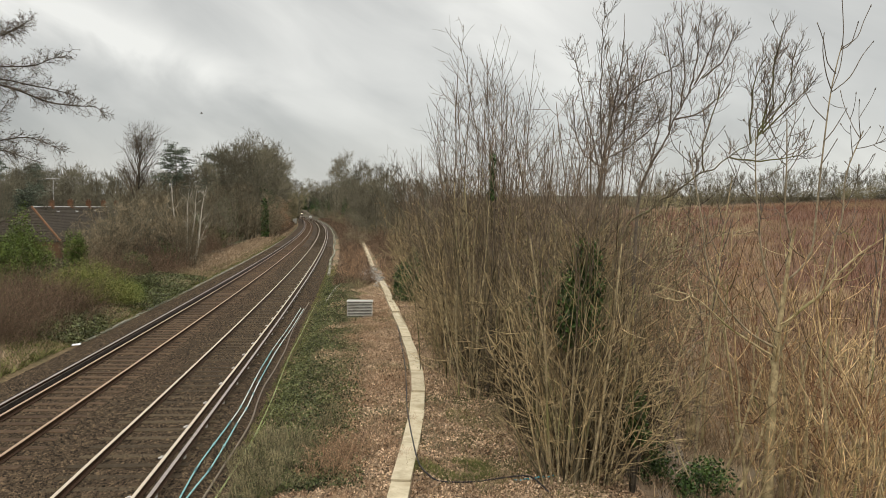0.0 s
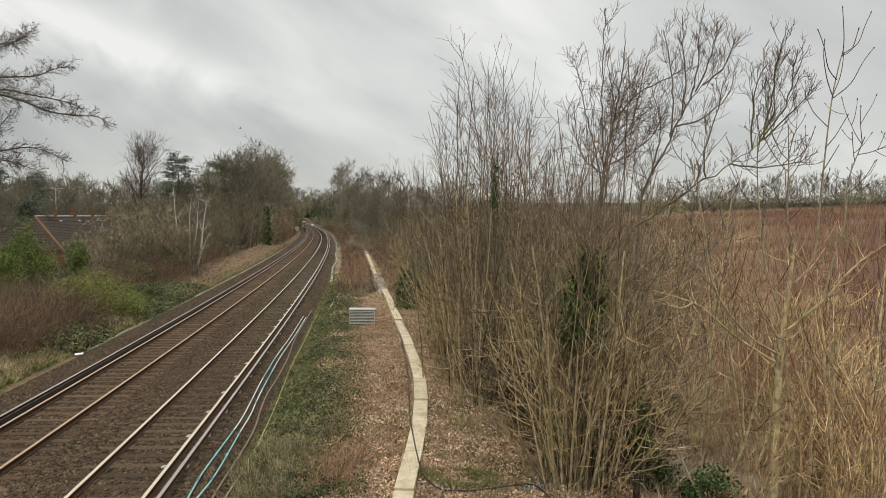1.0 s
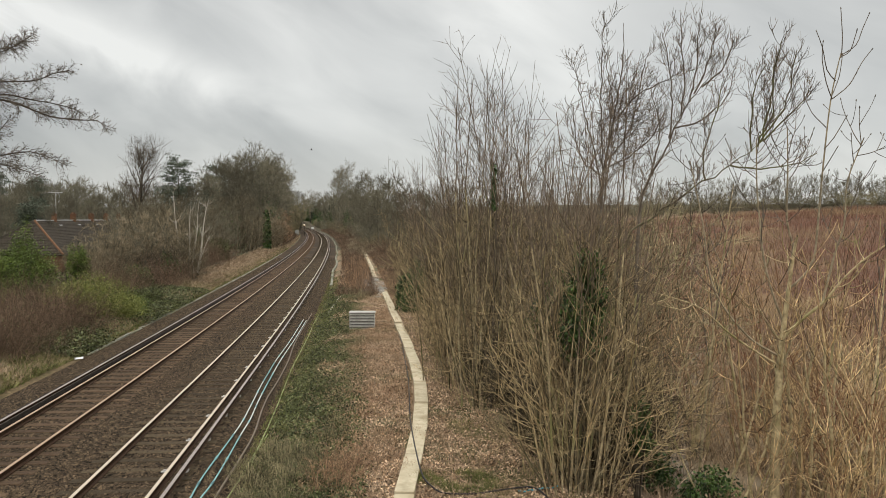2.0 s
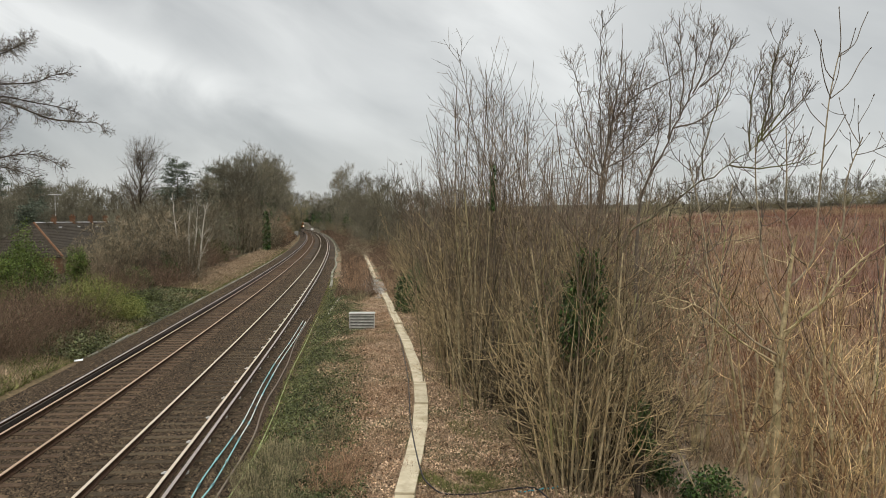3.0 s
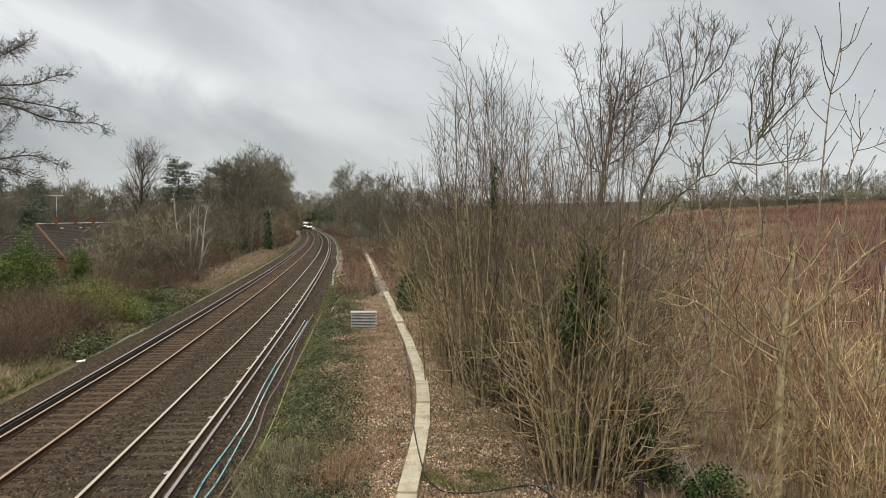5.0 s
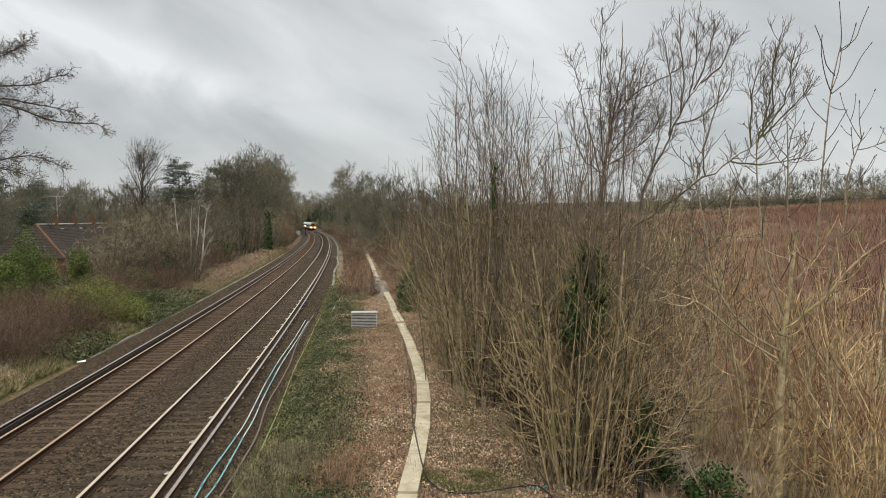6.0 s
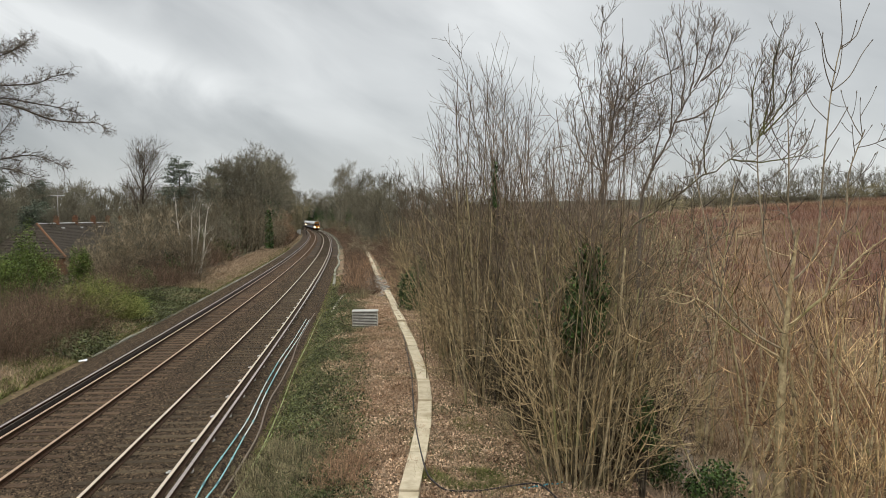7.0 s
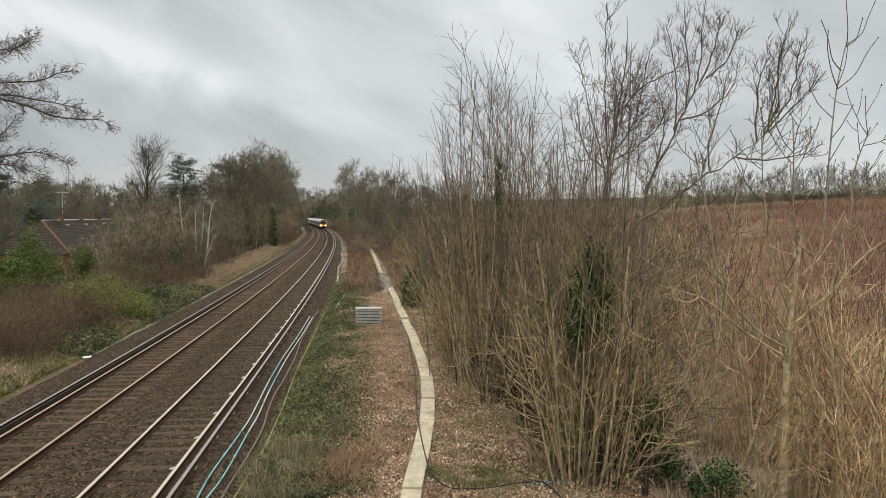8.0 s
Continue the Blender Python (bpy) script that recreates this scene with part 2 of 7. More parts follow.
M_GLASS = material("dark_window_glass", (0.02, 0.022, 0.025), (0.04, 0.043, 0.047), 2, rough=0.1, bump=0, spec=0.6)
M_TRAIN = material("train_blue_grey", (0.10, 0.12, 0.17), (0.16, 0.18, 0.24), 1, rough=0.35, bump=0)
M_TRAIN_ROOF = material("train_roof_white", (0.432, 0.432, 0.426), (0.51, 0.51, 0.504), 1, rough=0.4, bump=0)
# yellow end tinted orange: the headlamps' glow is painted into it
M_TRAIN_END = material("train_end_lamplit_yellow", (0.24, 0.10, 0.02), (0.30, 0.14, 0.03), 1, rough=0.4, bump=0)
M_LAMP = glow("headlamp", (1.0, 0.62, 0.26), 55)
M_SIGNAL = glow("signal_lamp", (1.0, 0.78, 0.5), 9)


# ---- plan: the line of the railway and the lie of the land ----
def line_x(y):
    """The middle between the two tracks."""
    y = np.asarray(y, float)
    near = -7.0 - 0.0963 * y - 0.000176 * y * y
    d = np.maximum(y - 400, 0)
    far = -7.0 - 38.52 - 28.16 - 0.2371 * d
    return np.where(y < 400, near, far)


def line_slope(y):
    return (line_x(y + 0.5) - line_x(y - 0.5))


def along_line(y, offset, z=0.0):
    """A point at a sideways offset from the middle of the line."""
    y = np.asarray(y, float)
    s = line_slope(y)
    k = 1 / np.sqrt(1 + s * s)
    return np.stack([line_x(y) + offset * k, y - offset * s * k, np.zeros_like(y) + z], -1)


LAND_U = [-400, -160, -60, -34, -16, -9.5, -6.5, -5.3, -5.0, -3.9, 3.5, 4.3, 5.4, 11.0, 12.4, 15.0, 22, 40, 94, 150, 212, 320, 700]
LAND_Z = [6, 2, -2.6, -2.4, -0.4, 0.15, -0.15, -0.32, -0.42, -0.19, -0.178, -0.42, -0.04, 0.0, -0.35, -1.5, -1.7, 0.3, 6.2, 9.6, 12.6, 15.0, 20]


def land_z(x, y):
    """Height of the ground, from the offset to the railway."""
    x, y = np.asarray(x, float), np.asarray(y, float)
    s = line_slope(np.clip(y, -60, 600))
    u = (x - line_x(np.clip(y, -60, 600))) / np.sqrt(1 + s * s)
    z = np.interp(u, LAND_U, LAND_Z)
    rough = np.where((u > -5.1) & (u < 4.4), 0.0, 1.0)
    z = z + rough * (0.05 * np.sin(0.9 * x + 0.31 * y) * np.sin(0.55 * y - 0.4 * x) + 0.03 * np.sin(2.3 * x + 1.7 * y))
    far = np.clip((y - 420) / 700, 0, 1)
    return z + np.where(np.abs(u) > 8, 14, 3) * far


def make_mesh(name, verts, faces, mats, index=None, smooth=False):
    me = bpy.data.meshes.new(name)
    me.from_pydata(np.asarray(verts).tolist() if isinstance(verts, np.ndarray) else verts, [], faces.tolist() if isinstance(faces, np.ndarray) else faces)
    for m in mats:
        me.materials.append(m)
    if index is not None:
        me.polygons.foreach_set("material_index", np.asarray(index, np.int32))
    if smooth:
        me.polygons.foreach_set("use_smooth", np.ones(len(me.polygons), bool))
    me.update()
    return me


def fast_mesh(name, verts, faces, mat):
    """Triangles or quads from arrays."""
    verts, faces = np.asarray(verts, np.float32), np.asarray(faces, np.int32)
    me = bpy.data.meshes.new(name)
    n, k = faces.shape
    me.vertices.add(len(verts))
    me.vertices.foreach_set("co", verts.ravel())
    me.loops.add(n * k)
    me.loops.foreach_set("vertex_index", faces.ravel())
    me.polygons.add(n)
    me.polygons.foreach_set("loop_start", np.arange(0, n * k, k, dtype=np.int32))
    me.materials.append(mat)
    me.update(calc_edges=True)
    me.validate()
    return me


def thing(name, label, category, m=None, group="", kind=""):
    ob = tagged(new(name), label, category, group, kind)
    if m is not None:
        ob.matrix_world = m
    return ob


def part_of(name, me, parent, label="", m=None, kind=""):
    ob = new(name, me)
    ob.parent = parent
    if m is not None:
        ob.matrix_local = m
    return tagged(ob, label, kind=kind)


def box_bm(bm, x0, x1, y0, y1, z0, z1, bevel=0.0):
    r = bmesh.ops.create_cube(bm, size=1, matrix=Matrix.Translation(((x0 + x1) / 2, (y0 + y1) / 2, (z0 + z1) / 2)) @ Matrix.Diagonal((x1 - x0, y1 - y0, z1 - z0, 1)))
    if bevel:
        edges = list({e for v in r["verts"] for e in v.link_edges})
        bmesh.ops.bevel(bm, geom=edges, offset=bevel, segments=1, affect="EDGES")


def bm_mesh(name, bm, *mats):
    me = bpy.data.meshes.new(name)
    bm.to_mesh(me)
    bm.free()
    for m in mats:
        me.materials.append(m)
    return me


def box_mesh(name, size, mat, bevel=0.0):
    bm = bmesh.new()
    box_bm(bm, -size[0] / 2, size[0] / 2, -size[1] / 2, size[1] / 2, 0, size[2], bevel)
    return bm_mesh(name, bm, mat)


def sweep(name, points, profile, mat, closed=True):
    """A profile (x sideways, z up) carried along points."""
    p = np.asarray(points, float)
    d = np.gradient(p, axis=0)
    side = np.stack([d[:, 1], -d[:, 0], 0 * d[:, 0]], -1)
    side /= np.linalg.norm(side, axis=1)[:, None]
    prof = np.asarray(profile, float)
    k, n = len(prof), len(p)
    v = p[:, None] + prof[None, :, :1] * side[:, None] + prof[None, :, 1:] * np.array([0, 0, 1.0])
    faces = [(i * k + j, i * k + (j + 1) % k, (i + 1) * k + (j + 1) % k, (i + 1) * k + j) for i in range(n - 1) for j in range(k)]
    faces += [tuple(range(k))[::-1], tuple((n - 1) * k + j for j in range(k))]
    return v.reshape(-1, 3), faces


def tubes(paths, sides=3):
    """Tapered tubes: (points, radii) pairs, into vertices and quads."""
    vs, fs, base = [], [], 0
    ang = np.arange(sides) * 2 * np.pi / sides
    ca, sa = np.cos(ang)[None, :, None], np.sin(ang)[None, :, None]
    pattern = {}
    for p, r in paths:
        n = len(p)
        d = np.empty_like(p)
        d[1:-1] = p[2:] - p[:-2]
        d[0], d[-1] = p[1] - p[0], p[-1] - p[-2]
        ref = np.array([0.0, 0, 1]) if abs(d[0, 2]) < 0.8 * math.sqrt(d[0] @ d[0]) else np.array([1.0, 0, 0])
        a = np.cross(d, ref)
        a /= np.sqrt((a * a).sum(1))[:, None] + 1e-9
        b = np.cross(d, a)
        b /= np.sqrt((b * b).sum(1))[:, None] + 1e-9
        vs.append((p[:, None] + r[:, None, None] * (ca * a[:, None] + sa * b[:, None])).reshape(-1, 3))
        if n not in pattern:
            i, j = np.meshgrid(np.arange(n - 1), np.arange(sides), indexing="ij")
            j2 = (j + 1) % sides
            pattern[n] = np.stack([i * sides + j, i * sides + j2, (i + 1) * sides + j2, (i + 1) * sides + j], -1).reshape(-1, 4)
        fs.append(pattern[n] + base)
        base += n * sides
    return np.concatenate(vs), np.concatenate(fs)


def smooth_path(points, step=0.3):
    """Catmull-Rom through points."""
    p = np.asarray(points, float)
    q = np.vstack([2 * p[0] - p[1], p, 2 * p[-1] - p[-2]])
    out = []
    for i in range(1, len(q) - 2):
        n = max(2, int(np.linalg.norm(q[i + 1] - q[i]) / step))
        t = np.linspace(0, 1, n, endpoint=False)[:, None]
        out.append(0.5 * (2 * q[i] + (q[i + 1] - q[i - 1]) * t + (2 * q[i - 1] - 5 * q[i] + 4 * q[i + 1] - q[i + 2]) * t**2 + (3 * q[i] - q[i - 1] - 3 * q[i + 1] + q[i + 2]) * t**3))
    return np.vstack(out + [p[-1:]])


# ---- ground ----
def build_ground():
    u = np.concatenate([[-900, -600, -400, -250, -160, -110, -80], np.arange(-60, -16, 4), np.arange(-16, -5, 0.7), np.arange(-5, 5.5, 0.25),
                        np.arange(5.5, 18, 0.5), np.arange(18, 40, 2), np.arange(40, 120, 6), [130, 150, 180, 212, 260, 320, 420, 600, 900]])
    y = np.concatenate([[-60, -40, -25, -15, -8], np.arange(0, 60, 0.6), np.arange(60, 140, 2), np.arange(140, 440, 8), [470, 520, 600, 700, 850, 1000, 1300, 1700, 2200]])
    yy, uu = np.meshgrid(y, u, indexing="ij")
    yc = np.clip(yy, -60, 600)
    s = line_slope(yc)
    xx = line_x(yc) + uu * np.sqrt(1 + s * s)
    zz = land_z(xx, yy)
    n, k = yy.shape
    i, j = np.meshgrid(np.arange(n - 1), np.arange(k - 1), indexing="ij")
    faces = np.stack([i * k + j, i * k + j + 1, (i + 1) * k + j + 1, (i + 1) * k + j], -1).reshape(-1, 4)
    uc = (uu[:-1, :-1] + uu[1:, 1:]).ravel() / 2
    yc2 = (yy[:-1, :-1] + yy[1:, 1:]).ravel() / 2
    wob = 0.25 * np.sin(yc2 * 0.8) + 0.15 * np.sin(yc2 * 2.1)
    idx = np.full(len(uc), 1)
    idx[(uc > -5.05) & (uc < 4.0)] = 0
    idx[(uc <= -5.05)] = 2
    idx[(uc <= -9)] = 5
    idx[(uc > 14)] = 3
    idx[(uc > 30)] = 4
    idx[(uc > 150)] = 5
    idx[(uc > 4.0) & (yc2 > 140) & (uc < 30)] = 5
    M_SOIL = material("leaf_litter_soil", (0.11, 0.073, 0.045), (0.35, 0.245, 0.157), 14, bump=0.9, fine=40, c=(0.065, 0.07, 0.025), c_scale=0.35, c_cut=0.55)
    M_WASTE = material("brown_scrub_soil", (0.045, 0.034, 0.022), (0.11, 0.085, 0.055), 3, bump=0.8, c=(0.045, 0.05, 0.02), c_scale=0.1)
    M_VERGE = material("rough_verge", (0.075, 0.055, 0.028), (0.19, 0.135, 0.075), 6, bump=0.9, fine=25, c=(0.06, 0.07, 0.024), c_scale=0.22, c_cut=0.57)
    M_SCRUB = material("scrub_floor", (0.115, 0.08, 0.047), (0.29, 0.21, 0.125), 5, bump=0.8, c=(0.24, 0.19, 0.13), c_scale=0.3, c_cut=0.55)
    M_FIELD = material("red_brown_field", (0.085, 0.044, 0.028), (0.17, 0.095, 0.062), 1.5, bump=0.8, c=(0.25, 0.17, 0.09), c_scale=0.06, c_cut=0.6)
    me = make_mesh("ground", np.stack([xx, yy, zz], -1).reshape(-1, 3), faces, [M_BALLAST, M_SOIL, M_VERGE, M_SCRUB, M_FIELD, M_WASTE], idx, smooth=True)
    return tagged(new("ground", me), "rough ground with ballast bed, leaf litter, verge and field", "ground", kind="structure")


ground = build_ground()


def build_footpath():
    """A trodden gravel path through the hollow."""
    line = smooth_path([(4.3, 11.0, 0), (4.9, 14.0, 0), (6.0, 18.4, 0), (7.9, 25.6, 0), (11.5, 35.0, 0), (16.5, 46.0, 0)], 0.5)
    d = np.gradient(line, axis=0)
    side = np.stack([d[:, 1], -d[:, 0]], -1) / np.linalg.norm(d[:, :2], axis=1)[:, None]
    t = np.linspace(-1, 1, 9)
    wave = 0.10 * np.sin(line[:, 1] * 1.9) + 0.07 * np.sin(line[:, 1] * 4.3)
    xy = line[:, None, :2] + (t[None, :, None] * (0.62 + wave[:, None, None])) * side[:, None]
    z = land_z(xy[..., 0], xy[..., 1]) + 0.035 - 0.07 * np.abs(t[None]) ** 3
    n, k = z.shape
    i, j = np.meshgrid(np.arange(n - 1), np.arange(k - 1), indexing="ij")
    faces = np.stack([i * k + j, i * k + j + 1, (i + 1) * k + j + 1, (i + 1) * k + j], -1).reshape(-1, 4)
    mat = material("grey_brown_gravel", (0.16, 0.128, 0.098), (0.34, 0.285, 0.225), 30, bump=0.8, fine=70, c=(0.13, 0.10, 0.07), c_scale=0.9, c_cut=0.58)
    me = make_mesh("footpath", np.concatenate([xy, z[..., None]], -1).reshape(-1, 3), faces, [mat], smooth=True)
    tagged(new("footpath", me), "grey-brown gravel footpath through the hollow", "path", kind="structure")


build_footpath()

# ---- the railway ----
RAIL_HEAD = [(-0.0365, -0.016), (-0.0365, -0.004), (-0.029, 0), (0.029, 0), (0.0365, -0.004), (0.0365, -0.016)]
RAIL_WEB = [(-0.07, -0.158), (-0.07, -0.145), (-0.012, -0.12), (-0.01, -0.045), (-0.036, -0.034), (-0.036, -0.016), (0.036, -0.016), (0.036, -0.034), (0.01, -0.045), (0.012, -0.12), (0.07, -0.145), (0.07, -0.158)]
THIRD = [(-0.045, -0.11), (-0.045, -0.10), (-0.02, -0.085), (-0.02, -0.05), (-0.042, -0.03), (-0.042, 0), (0.042, 0), (0.042, -0.03), (0.02, -0.05), (0.02, -0.085), (0.045, -0.10), (0.045, -0.11)]
RAIL_Y = np.concatenate([np.arange(-12, 120, 2.0), np.arange(120, 640, 6.0)])


def build_track(name, middle, label, head_mat, sleeper_mat, third_side, boards):
    track = thing(name, label, "railway track", kind="structure")
    for s in (-1, 1):
        pts = along_line(RAIL_Y, middle + s * 0.7535)
        v, f = sweep("rail", pts, RAIL_WEB, M_RUST)
        rail = part_of("rail", make_mesh("rail", v, f, [M_RUST]), track, "running rail with rusty sides")
        v, f = sweep("railhead", pts, RAIL_HEAD, head_mat)
        part_of("railhead", make_mesh("railhead", v, f, [head_mat]), rail, "worn shiny running surface")
    pts = along_line(RAIL_Y, middle + third_side * 1.11, 0.077)
    v, f = sweep("conductor_rail", pts, THIRD, M_RUST)
    con = part_of("conductor_rail", make_mesh("conductor_rail", v, f, [M_RUST]), track, "dark-sided conductor rail on white insulators")
    v, f = sweep("contact_face", pts, [(-0.04, 0.002), (-0.036, 0.008), (0.036, 0.008), (0.04, 0.002)], M_THIRD)
    part_of("contact_face", make_mesh("contact_face", v, f, [M_THIRD]), con, "pale worn contact face")
    # insulators
    bm = bmesh.new()
    for z0, z1, r0, r1 in ((-0.165, -0.12, 0.065, 0.075), (-0.12, -0.085, 0.06, 0.06), (-0.085, -0.035, 0.075, 0.05)):
        bmesh.ops.create_cone(bm, cap_ends=True, segments=10, radius1=r0, radius2=r1, depth=z1 - z0, matrix=Matrix.Translation((0, 0, (z0 + z1) / 2)))
    pot = bm_mesh("insulator", bm, M_PORCELAIN)
    bm = bmesh.new()
    box_bm(bm, -0.07, 0.06, -0.025, 0.025, -0.165, -0.13, 0.01)
    box_bm(bm, -0.02, 0.05, -0.02, 0.02, -0.13, -0.10, 0.008)
    clip = bm_mesh("rail_clip", bm, M_PORCELAIN)
    for y in np.arange(4.65, 72, 2.4):
        y = float(y)
        turn = -math.degrees(math.atan(float(line_slope(y))))
        x, yy, _ = along_line(y, middle + third_side * 1.06)
        part_of("insulator", pot, track, "white porcelain insulator", pose(x, yy, 0, 0, 0, turn))
        if not boards:
            x, yy, _ = along_line(y, middle + third_side * 0.58)
            part_of("rail_clip", clip, track, "white insulated clip", pose(x, yy, 0, 0, 0, turn))
    if boards:
        for off, z in ((1.11 + 0.13, 0.05), (1.11 - 0.13, 0.05)):
            v, f = sweep("guard_board", along_line(RAIL_Y, middle + third_side * off, z), [(-0.02, -0.2), (-0.02, 0), (0.02, 0), (0.02, -0.2)], M_BOARD)
            part_of("guard_board", make_mesh("guard_board", v, f, [M_BOARD]), track, "dark timber guard board")
    # sleepers, the nearer ones singly
    bm = bmesh.new()
    box_bm(bm, -1.3, 1.3, -0.125, 0.125, -0.28, -0.158, 0.014)
    sl = bm_mesh("sleeper", bm, sleeper_mat)
    ys = np.arange(6, 430, 0.68)
    rest = bmesh.new()
    rng = random.Random(5)
    for i, y in enumerate(ys):
        y = float(y)
        x, yy, _ = along_line(y, middle)
        m = pose(x, yy, rng.uniform(-0.012, 0.006), 0, 0, -math.degrees(math.atan(float(line_slope(y)))) + rng.uniform(-0.5, 0.5))
        if i < 145:
            part_of("sleeper", sl, track, m=m)
        else:
            r = bmesh.ops.create_cube(rest, size=1, matrix=m @ Matrix.Translation((0, 0, -0.21)) @ Matrix.Diagonal((2.6, 0.25, 0.1, 1)))
    part_of("far_sleepers", bm_mesh("far_sleepers", rest, sleeper_mat), track, kind="stuff")
    return track


build_track("track_down", -1.8, "railway track with rust-brown rails, timber sleepers and boarded conductor rail", M_RAILHEAD_RUST, M_SLEEPER_RUST, -1, True)
build_track("track_up", 1.8, "railway track with bright worn rails, dark timber sleepers and conductor rail", M_RAILHEAD, M_SLEEPER, 1, False)


# ---- plants: generators ----
def spot(bearing, y, z=None):
    """A place on the ground in the direction x / y = bearing."""
    x = bearing * y
    return (x, y, float(land_z(x, y)) if z is None else z)


def limb(rng, p, d, length, r0, r1, n, up=0.0, wander=0.08, curl=0.0):
    pts = np.empty((n, 3))
    pts[0] = p
    d = np.asarray(d, float)
    jit = rng.normal(0, wander, (n, 3))
    step = length / (n - 1)
    for i in range(1, n):
        d = d + jit[i]
        d[2] += up
        d[0] -= curl
        d = d / math.sqrt(d @ d)
        pts[i] = pts[i - 1] + d * step
    return pts, np.linspace(r0, r1, n)


def offshoots(rng, parents, count, t0, t1, angle, length, up, wander, n, r_ratio, r_min, jitter=0.3, taper=0.4, flat=1.0, pairs=False):
    """Side branches of limbs: count on each, leaving it at an angle in degrees; those near the tip are shorter."""
    out = []
    for pts, rad in parents:
        k = len(pts)
        num = count if isinstance(count, int) else max(1, int(rng.poisson(count)))
        ts = np.sort(rng.uniform(t0, t1, num))
        if pairs:
            ts = np.repeat(ts[::2], 2)
        turn = rng.uniform(0, 6.28)
        for at, t in enumerate(ts):
            f = t * (k - 1)
            i = min(int(f), k - 2)
            w = f - i
            p = pts[i] * (1 - w) + pts[i + 1] * w
            r = rad[i] * (1 - w) + rad[i + 1] * w
            d = pts[i + 1] - pts[i]
            d = d / math.sqrt(d @ d + 1e-12)
            turn += (math.pi if at % 2 else math.pi / 2) + rng.uniform(-0.25, 0.25) if pairs else 2.4 + rng.uniform(-0.6, 0.6)
            ref = (0, 0, 1.0) if abs(d[2]) < 0.9 else (1.0, 0, 0)
            a = np.cross(d, ref)
            a /= math.sqrt(a @ a)
            b = np.cross(d, a)
            ang = math.radians(angle * rng.uniform(1 - jitter, 1 + jitter))
            side = math.cos(turn) * a + math.sin(turn) * b * flat
            dd = math.cos(ang) * d + math.sin(ang) * side
            le = length * rng.uniform(0.55, 1.25) * (1 - taper * t)
            rr = max(r * r_ratio, r_min)
            out.append(limb(rng, p, dd, le, rr, r_min * 0.6, n, up, wander))
    return out


def leaves_at(rng, centres, spread, size, long=1.5, flat=0.0):
    """Leaf-shaped faces scattered round centres."""
    c = np.asarray(centres, float)
    n = len(c)
    c = c + rng.normal(0, 1, (n, 3)) * spread
    a = rng.normal(0, 1, (n, 3))
    a[:, 2] *= 1 - flat
    a /= np.linalg.norm(a, axis=1)[:, None] + 1e-9
    b = rng.normal(0, 1, (n, 3))
    b[:, 2] *= 1 - flat
    b -= (a * b).sum(1)[:, None] * a
    b /= np.linalg.norm(b, axis=1)[:, None] + 1e-9
    s = size * rng.uniform(0.6, 1.35, (n, 1))
    v = np.stack([c - a * s * long / 2, c + b * s / 2 + a * s * 0.1, c + a * s * long / 2, c - b * s / 2 + a * s * 0.1], 1)
    return v.reshape(-1, 3), np.arange(4 * n).reshape(-1, 4)


def blades_at(rng, base, height, width, lean=0.25):
    """Upright tapering blades or stems, one narrow triangle each."""
    b = np.asarray(base, float)
    n = len(b)
    h = height * rng.uniform(0.5, 1.25, (n, 1))
    ang = rng.uniform(0, 6.283, n)
    side = np.stack([np.cos(ang), np.sin(ang), 0 * ang], -1) * width / 2 * rng.uniform(0.6, 1.5, (n, 1))
    tip = b + np.concatenate([rng.normal(0, lean, (n, 2)) * h, h], 1)
    v = np.stack([b - side, b + side, tip], 1)
    return v.reshape(-1, 3), np.arange(3 * n).reshape(-1, 3)


def clump_points(rng, n, size, clumps=14, shell=0.75, z0=0.0):
    """Points in overlapping clumps within a dome of half-widths size."""
    c = rng.normal(0, 1, (clumps, 3))
    c /= np.linalg.norm(c, axis=1)[:, None]
    c *= rng.uniform(0.35, shell, (clumps, 1))
    c[:, 2] = np.abs(c[:, 2])
    which = rng.integers(0, clumps, n)
    q = rng.normal(0, 1, (n, 3))
    q /= np.linalg.norm(q, axis=1)[:, None]
    q *= (rng.uniform(0.45, 1, (n, 1))) * rng.uniform(0.25, 0.42, clumps)[which][:, None]
    p = (c[which] + q) * np.asarray(size) * 1.22
    p[:, 2] = np.abs(p[:, 2]) + z0
    return p


def twig_blades(rng, parents, per, length, width, angle=0.75, rise=0.25):
    """Finest twigs, one narrow triangle each, along limbs."""
    if not per:
        return np.zeros((0, 3)), np.zeros((0, 3), int)
    k = min(len(p) for p, _ in parents)
    pts = np.array([p[-k:] for p, _ in parents])
    which = np.repeat(np.arange(len(pts)), per)
    n = len(which)
    f = rng.uniform(0.15, 1.0, n) * (k - 1)
    i = np.minimum(f.astype(int), k - 2)
    w = (f - i)[:, None]
    p0, p1 = pts[which, i], pts[which, i + 1]
    base = p0 * (1 - w) + p1 * w
    d = p1 - p0
    d /= np.linalg.norm(d, axis=1)[:, None] + 1e-9
    d = d + rng.normal(0, angle, (n, 3)) + np.array([0, 0, rise])
    d /= np.linalg.norm(d, axis=1)[:, None]
    side = np.cross(d, rng.normal(0, 1, (n, 3)))
    side /= np.linalg.norm(side, axis=1)[:, None] + 1e-9
    le = length * rng.uniform(0.4, 1.3, (n, 1))
    v = np.stack([base - side * width / 2, base + side * width / 2, base + d * le], 1)
    return v.reshape(-1, 3), np.arange(3 * n).reshape(-1, 3)


